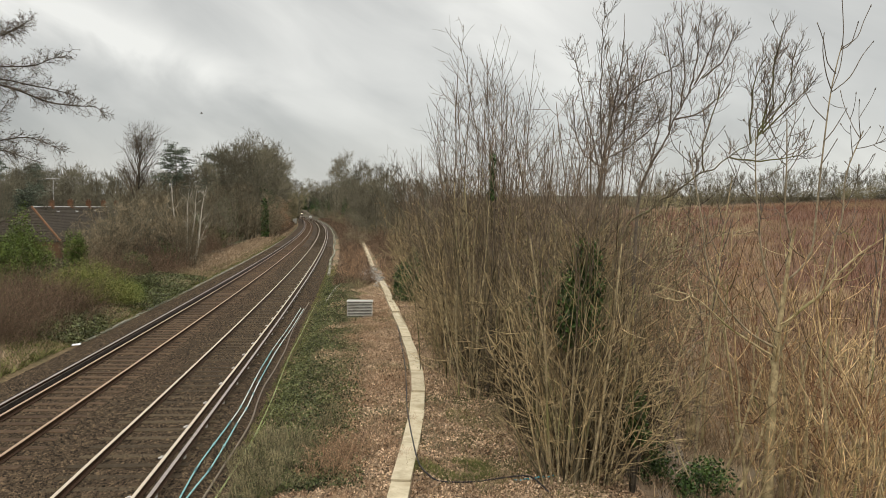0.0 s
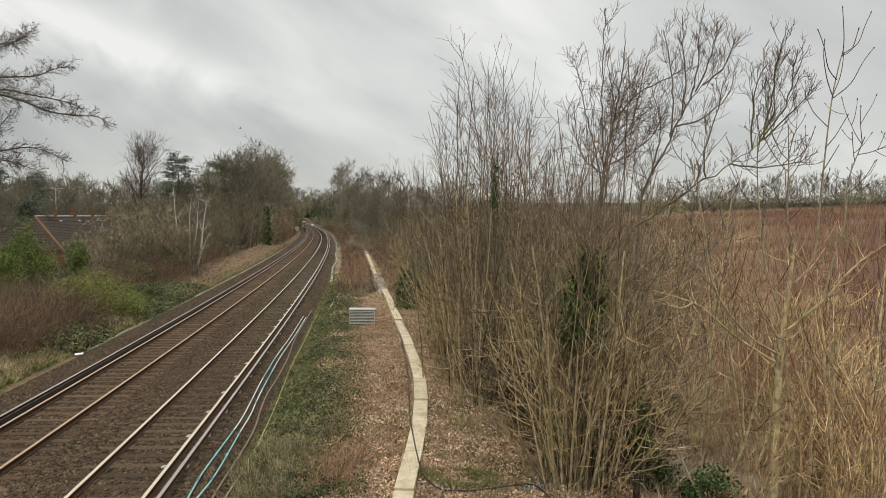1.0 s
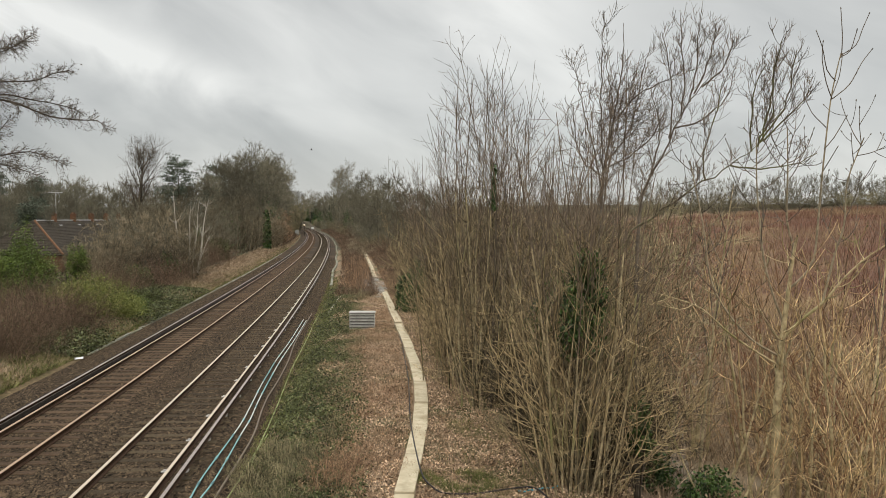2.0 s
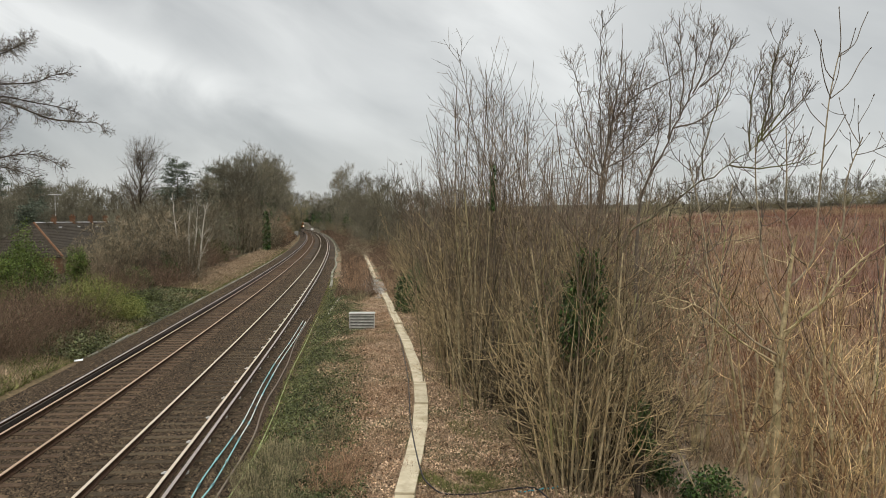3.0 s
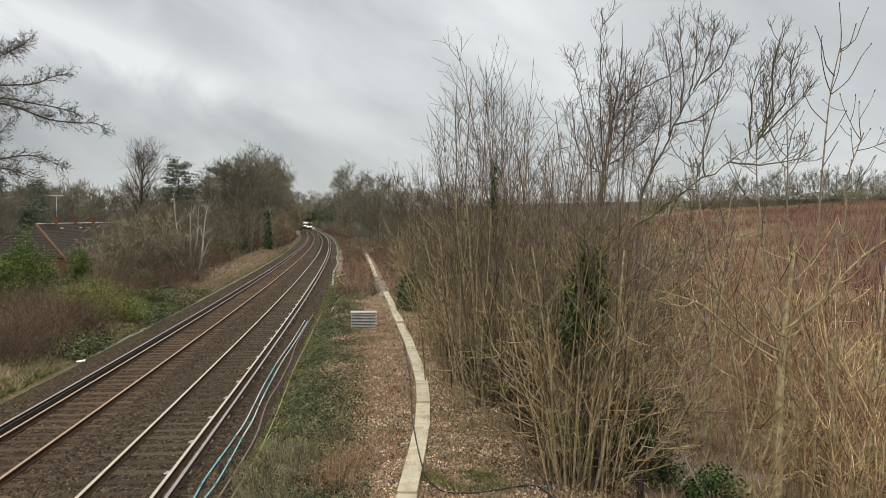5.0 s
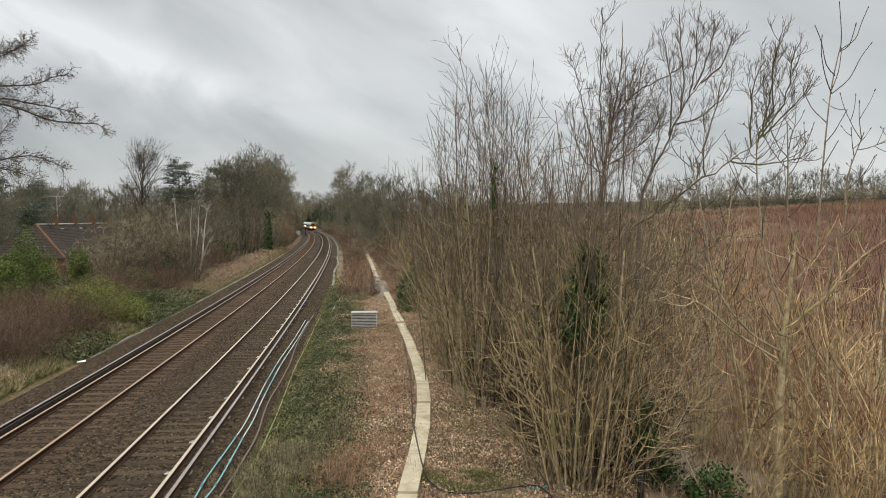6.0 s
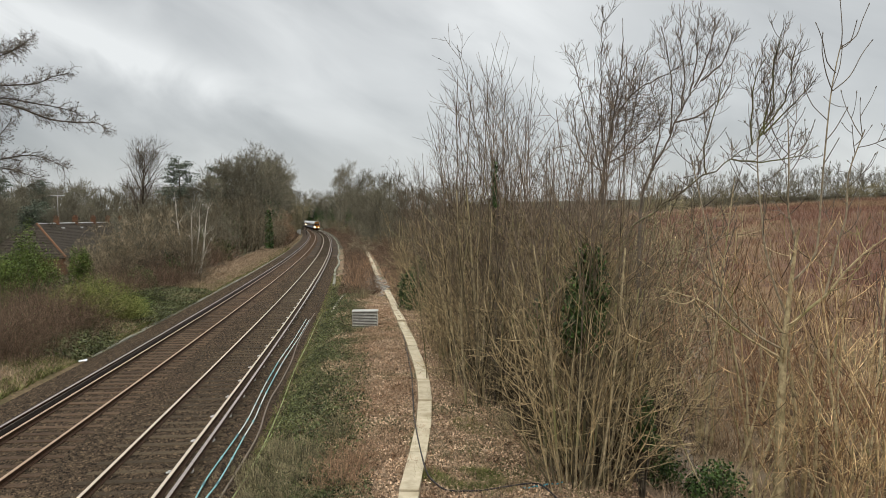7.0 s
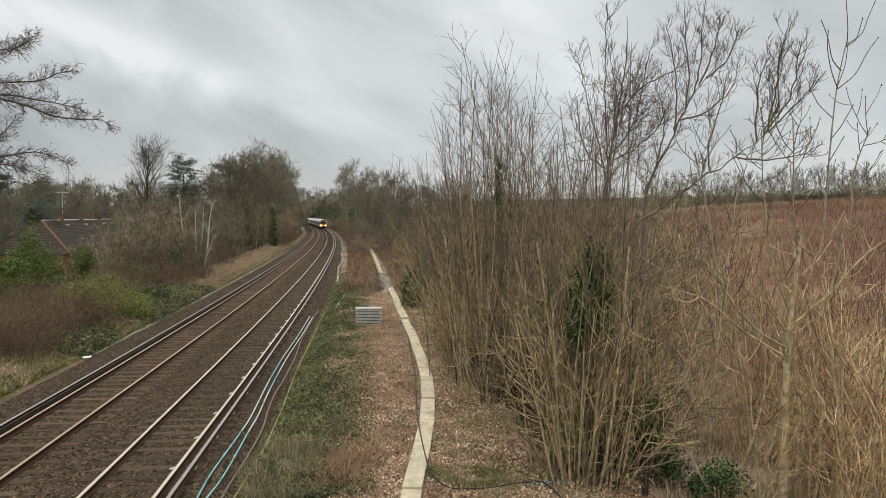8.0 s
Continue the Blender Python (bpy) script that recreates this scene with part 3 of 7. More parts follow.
def with_blades(name, paths, blades, mat, sides=3):
    """Tubes and finest twigs in one mesh."""
    v, f = tubes(paths, sides)
    bv, bf = blades
    tri = np.concatenate([f[:, [0, 1, 2]], f[:, [0, 2, 3]], bf + len(v)])
    return fast_mesh(name, np.concatenate([v, bv]), tri, mat)


def stem_library(seed, count, height, r, mat, twig_mat, side=1.5, sides=10, twigs=3.0, angle=42, up=0.06, t0=0.15, bend=0.045, blades=2, blade_len=0.35, rise=0.01, twig=0.0095, curl=0.0, tips=None):
    """Stems with their sprays of side twigs, each upright from its foot: the stem, then its sprays; tips: a darker
    colour that paints the upper spray as backlit.
    """
    rng = np.random.default_rng(seed)
    out = []
    for i in range(count):
        h = height * rng.choice([rng.uniform(0.88, 1.06), rng.uniform(0.45, 0.88)], p=[0.65, 0.35])
        main = [limb(rng, (0, 0, -0.12), (rng.normal(0, 0.03), rng.normal(0, 0.03), 1), h, r * rng.uniform(0.55, 1.6) * (0.5 + 0.5 * h / height), twig * 1.1, 10, rise, bend, curl * rng.uniform(0.3, 1.6))]
        first = offshoots(rng, main, int(sides * rng.uniform(0.7, 1.3)), t0, 0.97, angle, side, up, 0.05, 6, 0.5, twig, jitter=0.4, pairs=True)
        second = offshoots(rng, first, twigs, 0.2, 0.95, 42, side * 0.42, 0.05, 0.09, 4, 0.6, twig * 0.72)
        pts, rad = main[0]
        v, f = tubes([(pts[:7], rad[:7])], 6)
        made = [fast_mesh("stem", v, f, mat)]
        leader = (pts[6:], rad[6:])
        # leader and twigs above 0.69 h take the backlit silhouette colour
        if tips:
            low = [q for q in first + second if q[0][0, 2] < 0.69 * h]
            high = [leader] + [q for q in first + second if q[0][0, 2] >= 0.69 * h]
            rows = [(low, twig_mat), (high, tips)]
        else:
            rows = [([leader] + first + second, twig_mat)]
        for paths, bark in rows:
            if paths:
                made.append(with_blades("twig_spray", paths, twig_blades(rng, [q for q in paths if len(q[0]) == 4], blades, blade_len, twig * 1.4) if any(len(q[0]) == 4 for q in paths) else (np.zeros((0, 3)), np.zeros((0, 3), int)), bark))
        out.append(made)
    return out


def coppice(name, label, category, place, library, stems, tilt, rnd, scale=1.0, stool=0.4, group="", wide=0.2, bow=False):
    """A clump of stems out of one stool; each stem is a part that carries its spray."""
    ob = thing(name, label, category, pose(*place, 0, 0, rnd.uniform(0, 360)), group)
    return add_stems(ob, library, stems, tilt, rnd, scale, stool, wide, bow)


def add_stems(ob, library, stems, tilt, rnd, scale, stool, wide, bow=False):
    for i in range(stems):
        stem, *sprays = library[rnd.randrange(len(library))]
        az = rnd.uniform(0, 6.283)
        lean = abs(rnd.gauss(0, tilt)) + 1 if rnd.random() > wide else rnd.uniform(1.5, 3.2) * min(tilt, 16)
        s = stool * rnd.uniform(0.2, 1.0)
        sc = scale * rnd.uniform(0.85, 1.08) * max(0.45, 1 - 0.026 * max(0, lean - max(11, tilt)))
        m = Matrix.Translation((s * math.cos(az), s * math.sin(az), 0)) @ Matrix.Rotation(az, 4, "Z") @ Matrix.Rotation(radians(lean), 4, "Y") @ Matrix.Rotation(rnd.gauss(0, 0.5) if bow else rnd.uniform(0, 6.283), 4, "Z") @ Matrix.Scale(sc, 4)
        st = part_of("stem", stem, ob, m=m)
        for spray in sprays:
            part_of("twig_spray", spray, st, kind="stuff")
    return ob


def branchwork(seed, stems, height, tilt, mat, side=1.3, r=0.02, sides=8, twigs=3.0, stool=1.2, blades=8, blade_len=0.4, width=0.012, n=6):
    """A whole distant bush: stems and twigs too small to tell apart."""
    rng = np.random.default_rng(seed)
    main = []
    for i in range(stems):
        az, out = rng.uniform(0, 6.283), math.radians(abs(rng.normal(0, tilt)) + 1)
        d = (math.sin(out) * math.cos(az), math.sin(out) * math.sin(az), math.cos(out))
        p = np.array([stool * rng.uniform(0, 1) * math.cos(az), stool * rng.uniform(0, 1) * math.sin(az), -0.15])
        main.append(limb(rng, p, d, height * rng.uniform(0.5, 1.05), r * rng.uniform(0.6, 1.3), 0.006, n, 0.0, 0.08))
    first = offshoots(rng, main, sides, 0.1, 1.0, 48, side, 0.03, 0.1, 3, 0.5, width * 0.6)
    second = offshoots(rng, first, twigs, 0.2, 1.0, 42, side * 0.45, 0.03, 0.1, 2, 0.6, width * 0.4) if twigs else []
    return with_blades("branchwork", main + first + second, twig_blades(rng, second or first, blades, blade_len, width), mat)


def plant(name, label, category, place, meshes, turn=0.0, scale=1.0, group=""):
    """A plant on the ground from (part name, mesh) pairs."""
    ob = thing(name, label, category, group=group)
    ob.matrix_world = pose(*place, 0, 0, turn)
    ob.scale = (scale, scale, scale) if isinstance(scale, (int, float)) else scale
    for part_name, me in meshes:
        part_of(part_name, me, ob, kind="stuff" if part_name in ("branchwork", "cane_tangle") else "")
    return ob


def tree_meshes(seed, height, crown, trunk_r, mat, twig_mat, fork=0.3, limbs=9, second=7.0, third=6.0, angle=42, up=0.03, twig_r=0.012, lean=(0, 0), wander=0.06, blades=6, round_=6):
    rng = np.random.default_rng(seed)
    trunk = [limb(rng, (0, 0, -0.3), (lean[0], lean[1], 1), height * 0.92, trunk_r, trunk_r * 0.15, 10, 0.01, wander * 0.6)]
    l1 = offshoots(rng, trunk, limbs, fork, 0.96, angle, crown, up, wander, 7, 0.6, twig_r * 1.6, taper=0.55)
    l2 = offshoots(rng, l1, second, 0.25, 1.0, 42, crown * 0.42, up, wander * 1.3, 5, 0.55, twig_r * 1.1)
    l3 = offshoots(rng, l2, third, 0.2, 1.0, 40, crown * 0.22, up * 0.6, wander * 1.5, 2, 0.6, twig_r * 0.75) if third else []
    v, f = tubes(trunk + l1, round_)
    a = fast_mesh("trunk", v, f, mat)
    return a, with_blades("crown", l2 + l3, twig_blades(rng, l3 or l2, blades, crown * (0.14 if third else 0.22), twig_r * 1.0, 0.5, 0.75), twig_mat)


def shrub_meshes(seed, size, leaf, count, leaf_mat, stem_mat, clumps=16, z0=0.0, long=1.5, stem_count=26):
    rng = np.random.default_rng(seed)
    pts = clump_points(rng, count, size, clumps, z0=z0)
    v, f = leaves_at(rng, pts, leaf * 0.4, leaf, long)
    stems = []
    for i in range(stem_count):
        q = pts[rng.integers(0, count)]
        d = q / np.linalg.norm(q)
        stems.append(limb(rng, (0.1 * q[0], 0.1 * q[1], -0.1), d + np.array([0, 0, 0.3]), float(np.linalg.norm(q)), 0.02, 0.006, 5, -0.03, 0.06))
    v2, f2 = tubes(stems, 4)
    return fast_mesh("branchwork", v2, f2, stem_mat), fast_mesh("foliage", v, f, leaf_mat)


def mound_meshes(seed, size, stems, mat, r=0.006, length=1.6, leaves=0, leaf_mat=None):
    """A tangle of arching stems."""
    rng = np.random.default_rng(seed)
    paths = []
    for i in range(stems):
        x, y = rng.normal(0, 0.45, 2)
        p = np.array([x * size[0], y * size[1], -0.05])
        hgt = size[2] * max(0.25, 1 - (x * x + y * y) * 0.6) * rng.uniform(0.6, 1.1)
        az = rng.uniform(0, 6.283)
        d = np.array([math.cos(az) * 0.5, math.sin(az) * 0.5, 1.0])
        paths.append(limb(rng, p, d, hgt * rng.uniform(1.0, 1.7), r * rng.uniform(0.7, 1.4), r * 0.5, 5, -0.12, 0.16))
    out = [("cane_tangle", with_blades("cane_tangle", paths, twig_blades(rng, paths, 7, length * 0.32, r * 1.5, 0.8, 0.1), mat))]
    if leaves:
        c = np.array([paths[i][0][rng.integers(1, 5)] for i in rng.integers(0, len(paths), leaves)])
        v, f = leaves_at(rng, c, 0.12, 0.042)
        out.append(("foliage", fast_mesh("foliage", v, f, leaf_mat)))
    return out


def pine_meshes(seed, height, width, base=0.35):
    rng = np.random.default_rng(seed)
    trunk = [limb(rng, (0, 0, -0.2), (0, 0, 1), height * 0.98, height * 0.018, 0.03, 9, 0, 0.02)]
    l1 = offshoots(rng, trunk, 44, base, 0.99, 78, width, 0.03, 0.08, 5, 0.45, 0.02, taper=0.72)
    l2 = offshoots(rng, l1, 5.0, 0.3, 1.0, 50, width * 0.3, 0.02, 0.1, 3, 0.5, 0.012)
    tips = np.array([p[k] for p, _ in l2 for k in (1, 2)] + [p[k] for p, _ in l1 for k in (2, 3, 4)])
    c = tips[rng.integers(0, len(tips), 14000)]
    v, f = leaves_at(rng, c, (0.42, 0.42, 0.10), 0.15, 1.9, 0.5)
    v2, f2 = tubes(trunk + l1, 5)
    return fast_mesh("trunk", v2, f2, M_BARK_DARK), fast_mesh("foliage", v, f, M_NEEDLE)


# ---- the coppice thicket beside the strip ----
rng_c = random.Random(3)
HAZEL = "bare grey-brown hazel coppice with many thin upright stems"
# M_TWIG tips: growth above the skyline darkened as if backlit
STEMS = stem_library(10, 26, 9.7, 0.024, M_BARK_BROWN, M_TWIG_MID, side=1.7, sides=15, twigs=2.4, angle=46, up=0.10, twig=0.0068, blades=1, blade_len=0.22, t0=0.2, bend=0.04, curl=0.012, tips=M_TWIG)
WHIPS = stem_library(11, 18, 4.8, 0.014, M_TWIG_PALE, M_TWIG_PALE, side=1.5, sides=9, twigs=2.0, angle=58, twig=0.008, blades=0, t0=0.2, bend=0.085, rise=-0.014)
SHOOTS = stem_library(13, 18, 6.2, 0.013, M_TWIG_MID, M_TWIG_PALE, side=1.5, sides=12, twigs=2.4, angle=44, up=0.09, twig=0.0070, blades=0, t0=0.2, bend=0.06, rise=0.004)
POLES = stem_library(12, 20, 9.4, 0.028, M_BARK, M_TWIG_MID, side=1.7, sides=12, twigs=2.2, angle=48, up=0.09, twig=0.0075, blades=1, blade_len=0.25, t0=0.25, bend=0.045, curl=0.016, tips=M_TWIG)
NEAR_STOOLS = [(0.163, 15.3, 17, 0.84), (0.178, 15.5, 19, 0.88), (0.195, 15.6, 19, 0.84), (0.212, 15.9, 17, 0.86), (0.15, 16.4, 10, 0.8), (0.228, 16.8, 10, 0.8), (0.205, 17.4, 16, 0.85),
               (-0.018, 34, 16, 0.85), (-0.047, 50, 14, 0.85), (0.012, 28.5, 14, 0.85), (0.055, 22.6, 30, 1.0), (0.085, 26.5, 26, 1.1), (0.02, 30.5, 24, 0.9), (0.005, 36, 20, 0.93),
               (0.02, 41, 20, 1.03), (-0.02, 47, 18, 0.93), (-0.03, 55, 14, 1.03), (0.15, 21.5, 18, 1.05), (0.20, 23.5, 16, 0.94), (0.11, 30, 20, 1.07), (0.17, 29, 14, 1.04), (0.06, 34, 20, 1.03),
               (0.10, 38, 18, 1.03), (0.05, 46, 14, 1.03), (0.15, 37, 14, 1.03), (0.245, 27, 12, 0.88), (0.22, 34, 12, 0.82), (0.01, 58, 14, 0.98), (0.07, 56, 14, 0.98), (0.13, 48, 14, 0.93), (0.26, 19.5, 11, 0.83),
               (0.035, 25.5, 16, 0.9), (0.14, 25.5, 16, 0.95), (0.105, 23.5, 16, 1.0), (0.13, 27.5, 16, 1.05), (0.165, 25.5, 14, 0.95), (0.19, 27, 14, 0.9), (0.12, 33, 16, 1.05), (-0.045, 66, 14, 0.93), (0.03, 70, 14, 0.93), (0.10, 68, 14, 0.82)]
for a, y, n, sc in NEAR_STOOLS:
    edge = a * y - float(line_x(y)) < 13.5 and y > 28
    fan = (-0.01 < a < 0.06) and 22 < y < 37
    stool_ob = coppice("hazel_coppice", HAZEL, "shrub", spot(a, y), POLES if y < 23 else STEMS, int(n * 0.85) if y < 19 else int(n * 0.75), 11 if y < 19 else 12 if fan else 12 if edge else 11, rng_c, sc * (0.95 if edge else 1), 0.4 if y < 19 or edge else 0.7, "coppice thicket", 0.2 if edge else 0.28, True)
    if y < 52:
        add_stems(stool_ob, WHIPS if y < 23 else SHOOTS, 11 if y < 19 else 14, 20 if y < 23 else 17, rng_c, 1.0, 0.6 if y < 19 else 0.9, 0.35)

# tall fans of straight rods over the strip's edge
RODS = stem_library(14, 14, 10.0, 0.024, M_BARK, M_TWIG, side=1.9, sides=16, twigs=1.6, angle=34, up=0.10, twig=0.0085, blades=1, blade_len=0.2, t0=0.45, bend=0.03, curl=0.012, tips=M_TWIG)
rng_r = random.Random(31)
for a, y, n, sc in [(-0.012, 26, 4, 0.74), (0.014, 25, 6, 0.79), (0.034, 24, 7, 0.83), (0.058, 24, 8, 0.95), (0.085, 24.5, 8, 0.99), (0.108, 25, 6, 1.06)]:
    coppice("hazel_coppice", "tall fan of straight bare hazel rods", "shrub", spot(a, y), RODS, n, 6, rng_r, sc, 0.5, "coppice thicket")

# low dense growth filling the thicket's foot, coloured near-black as shade between the stems
FOOT = [branchwork(40 + i, 34, 3.4, 24, (M_BRUSH_SHADE, M_BARK_DARK, M_BRUSH_SHADE)[i], side=1.0, r=0.012, sides=6, twigs=2.4, stool=1.3, blades=2, blade_len=0.3, width=0.014) for i in range(3)]
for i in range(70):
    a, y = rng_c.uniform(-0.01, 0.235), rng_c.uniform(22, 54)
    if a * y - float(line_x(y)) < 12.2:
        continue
    plant("hazel_regrowth", "low tangle of bare brown hazel shoots, darkened as shade", "shrub", spot(a, y), [("branchwork", FOOT[i % 3])], rng_c.uniform(0, 360), rng_c.uniform(0.7, 1.15), "coppice undergrowth")

# the brush colour again carries the shade behind the near stems
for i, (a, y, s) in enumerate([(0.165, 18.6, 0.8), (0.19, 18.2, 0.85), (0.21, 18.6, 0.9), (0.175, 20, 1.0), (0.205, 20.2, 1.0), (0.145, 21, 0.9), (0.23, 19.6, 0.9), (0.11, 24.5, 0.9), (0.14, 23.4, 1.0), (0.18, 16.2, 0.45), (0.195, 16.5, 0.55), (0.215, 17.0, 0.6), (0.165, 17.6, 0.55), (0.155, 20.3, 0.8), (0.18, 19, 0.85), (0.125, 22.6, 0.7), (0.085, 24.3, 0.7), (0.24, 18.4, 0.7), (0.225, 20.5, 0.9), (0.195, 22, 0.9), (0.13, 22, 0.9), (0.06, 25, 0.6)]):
    plant("hazel_regrowth", "dense brown brush darkened as shade at the foot of the hazels", "shrub", spot(a, y), [("branchwork", FOOT[i % 3])], rng_c.uniform(0, 360), (s, s, s * 0.9), "coppice undergrowth")

# tall brown thorns behind the thicket
THORN = branchwork(46, 36, 3.4, 24, M_OLIVE_TWIG, side=1.0, r=0.012, sides=7, twigs=2.6, stool=1.3, blades=2, blade_len=0.3, width=0.012)
for i, (a, y, s) in enumerate([(0.175, 31, 2.2), (0.205, 33, 2.3), (0.235, 35, 2.3), (0.19, 38, 2.5), (0.15, 35, 2.2), (0.225, 41, 2.5), (0.12, 40, 2.3), (0.09, 44, 2.3), (0.06, 50, 2.4), (0.03, 54, 2.3)]):
    plant("thorn_thicket", "tall dense brown thorn behind the hazels", "shrub", spot(a, y), [("branchwork", THORN)], rng_c.uniform(0, 360), (s, s, s * rng_c.uniform(0.9, 1.05)), "thorns behind the thicket")

# ---- pale saplings over the ditch ----
ASH = stem_library(60, 14, 6.4, 0.042, M_BARK_TAN, M_WAND, side=1.9, sides=8, twigs=1.6, angle=56, up=0.15, t0=0.2, bend=0.085, blades=1, blade_len=0.3, twig=0.010)
WAND = stem_library(61, 16, 4.4, 0.017, M_WAND, M_WAND, side=1.4, sides=6, twigs=1.2, angle=46, up=0.06, t0=0.2, bend=0.13, blades=0, blade_len=0.25, twig=0.0115)
for a, y, n, sc in [(0.40, 17.5, 5, 0.9), (0.475, 18.5, 6, 1.0), (0.53, 17.5, 5, 1.0), (0.50, 21, 7, 1.0), (0.43, 22, 5, 1.0), (0.585, 19, 6, 0.95), (0.34, 23, 4, 0.9), (0.56, 25, 6, 0.95), (0.62, 17, 5, 0.9), (0.455, 26, 5, 0.9)]:
    coppice("ash_sapling_clump", "bare pale tan ash saplings with upswept branches", "sapling", spot(a, y), ASH, n + 2, 9, rng_c, sc, 0.7, "saplings over the ditch")
for a, y, n, sc in [(0.47, 19.8, 10, 1.0), (0.56, 15.8, 12, 1.0), (0.39, 24, 10, 1.0), (0.605, 15.4, 8, 0.8), (0.60, 21, 10, 1.0), (0.51, 18.8, 10, 1.0), (0.47, 22, 10, 1.0), (0.54, 21, 10, 1.0)]:
    coppice("willow_wand_clump", "clump of thin pale tan willow wands", "shrub", spot(a, y), WAND, n + 2, 12, rng_c, sc, 1.0, "wands over the ditch")


SAPLING = stem_library(62, 12, 7.0, 0.026, M_BARK, M_STALK, side=1.9, sides=9, twigs=2.2, angle=70, up=0.17, t0=0.3, bend=0.08, blades=1, blade_len=0.3, twig=0.011)
for a, y, n, sc in [(0.29, 21, 7, 1.0), (0.315, 24, 7, 1.05), (0.345, 27, 7, 1.1), (0.37, 22.5, 5, 1.0), (0.30, 30, 7, 1.15), (0.40, 28, 5, 1.0), (0.275, 26, 8, 1.0), (0.33, 33, 7, 1.1)]:
    coppice("ash_sapling_clump", "bare grey ash saplings with upswept shoots", "sapling", spot(a, y), SAPLING, n - 2, 13, rng_c, sc, 0.7, "saplings over the ditch")


def candelabra(seed, height, r, whorls, top_len, mat, start=0.45):
    """A young ash: a straight leader with upswept pairs of side shoots that end in thick buds."""
    rng = np.random.default_rng(seed)
    lead = [limb(rng, (0, 0, -0.4), (0.075, 0, 1), height, r, 0.011, 14, 0.004, 0.02)]
    shoots = []
    pts, rad = lead[0]
    for t in np.linspace(start, 0.95, whorls):
        f = t * 13
        i = min(int(f), 12)
        p = pts[i] + (pts[i + 1] - pts[i]) * (f - i)
        az = rng.uniform(0, 6.283)
        for s in (0, math.pi + rng.uniform(-0.5, 0.5)):
            if rng.uniform() < 0.2:
                continue
            d = np.array([math.cos(az + s), math.sin(az + s) * 0.6, 2.0 + rng.uniform(-0.5, 1.0)])
            shoots.append(limb(rng, p, d, top_len * rng.uniform(0.5, 1.15) * (1.25 - 0.6 * t), max(0.35 * rad[i], 0.012), 0.009, 8, 0.10, 0.02))
    side = offshoots(rng, shoots, 2.0, 0.4, 0.9, 40, top_len * 0.4, 0.12, 0.04, 4, 0.7, 0.008)
    bud = [(np.array([p[-1], p[-1] + (p[-1] - p[-2]) / (np.linalg.norm(p[-1] - p[-2]) + 1e-9) * 0.05]), np.array([0.015, 0.007])) for p, _ in shoots + side + lead]
    v, f = tubes(lead, 6)
    a = fast_mesh("leader", v, f, M_BARK)
    v, f = tubes(shoots + side + bud, 4)
    return a, fast_mesh("shoots", v, f, mat)


for seed, a, y, h, r, wh, tl, st in [(74, 0.562, 17.0, 9.2, 0.03, 6, 1.3, 0.5),
                                     (75, 0.595, 19.0, 8.6, 0.05, 6, 1.5, 0.5), (76, 0.345, 20.0, 8.6, 0.045, 6, 1.3, 0.5)]:
    l_, s_ = candelabra(seed, h, r, wh, tl, M_BARK_MID)
    plant("young_ash", "slender bare young ash with upswept shoots and fat buds", "tree", spot(a, y), [("leader", l_), ("side_shoot_spray", s_)], 0.0, 1.0, "young ashes")


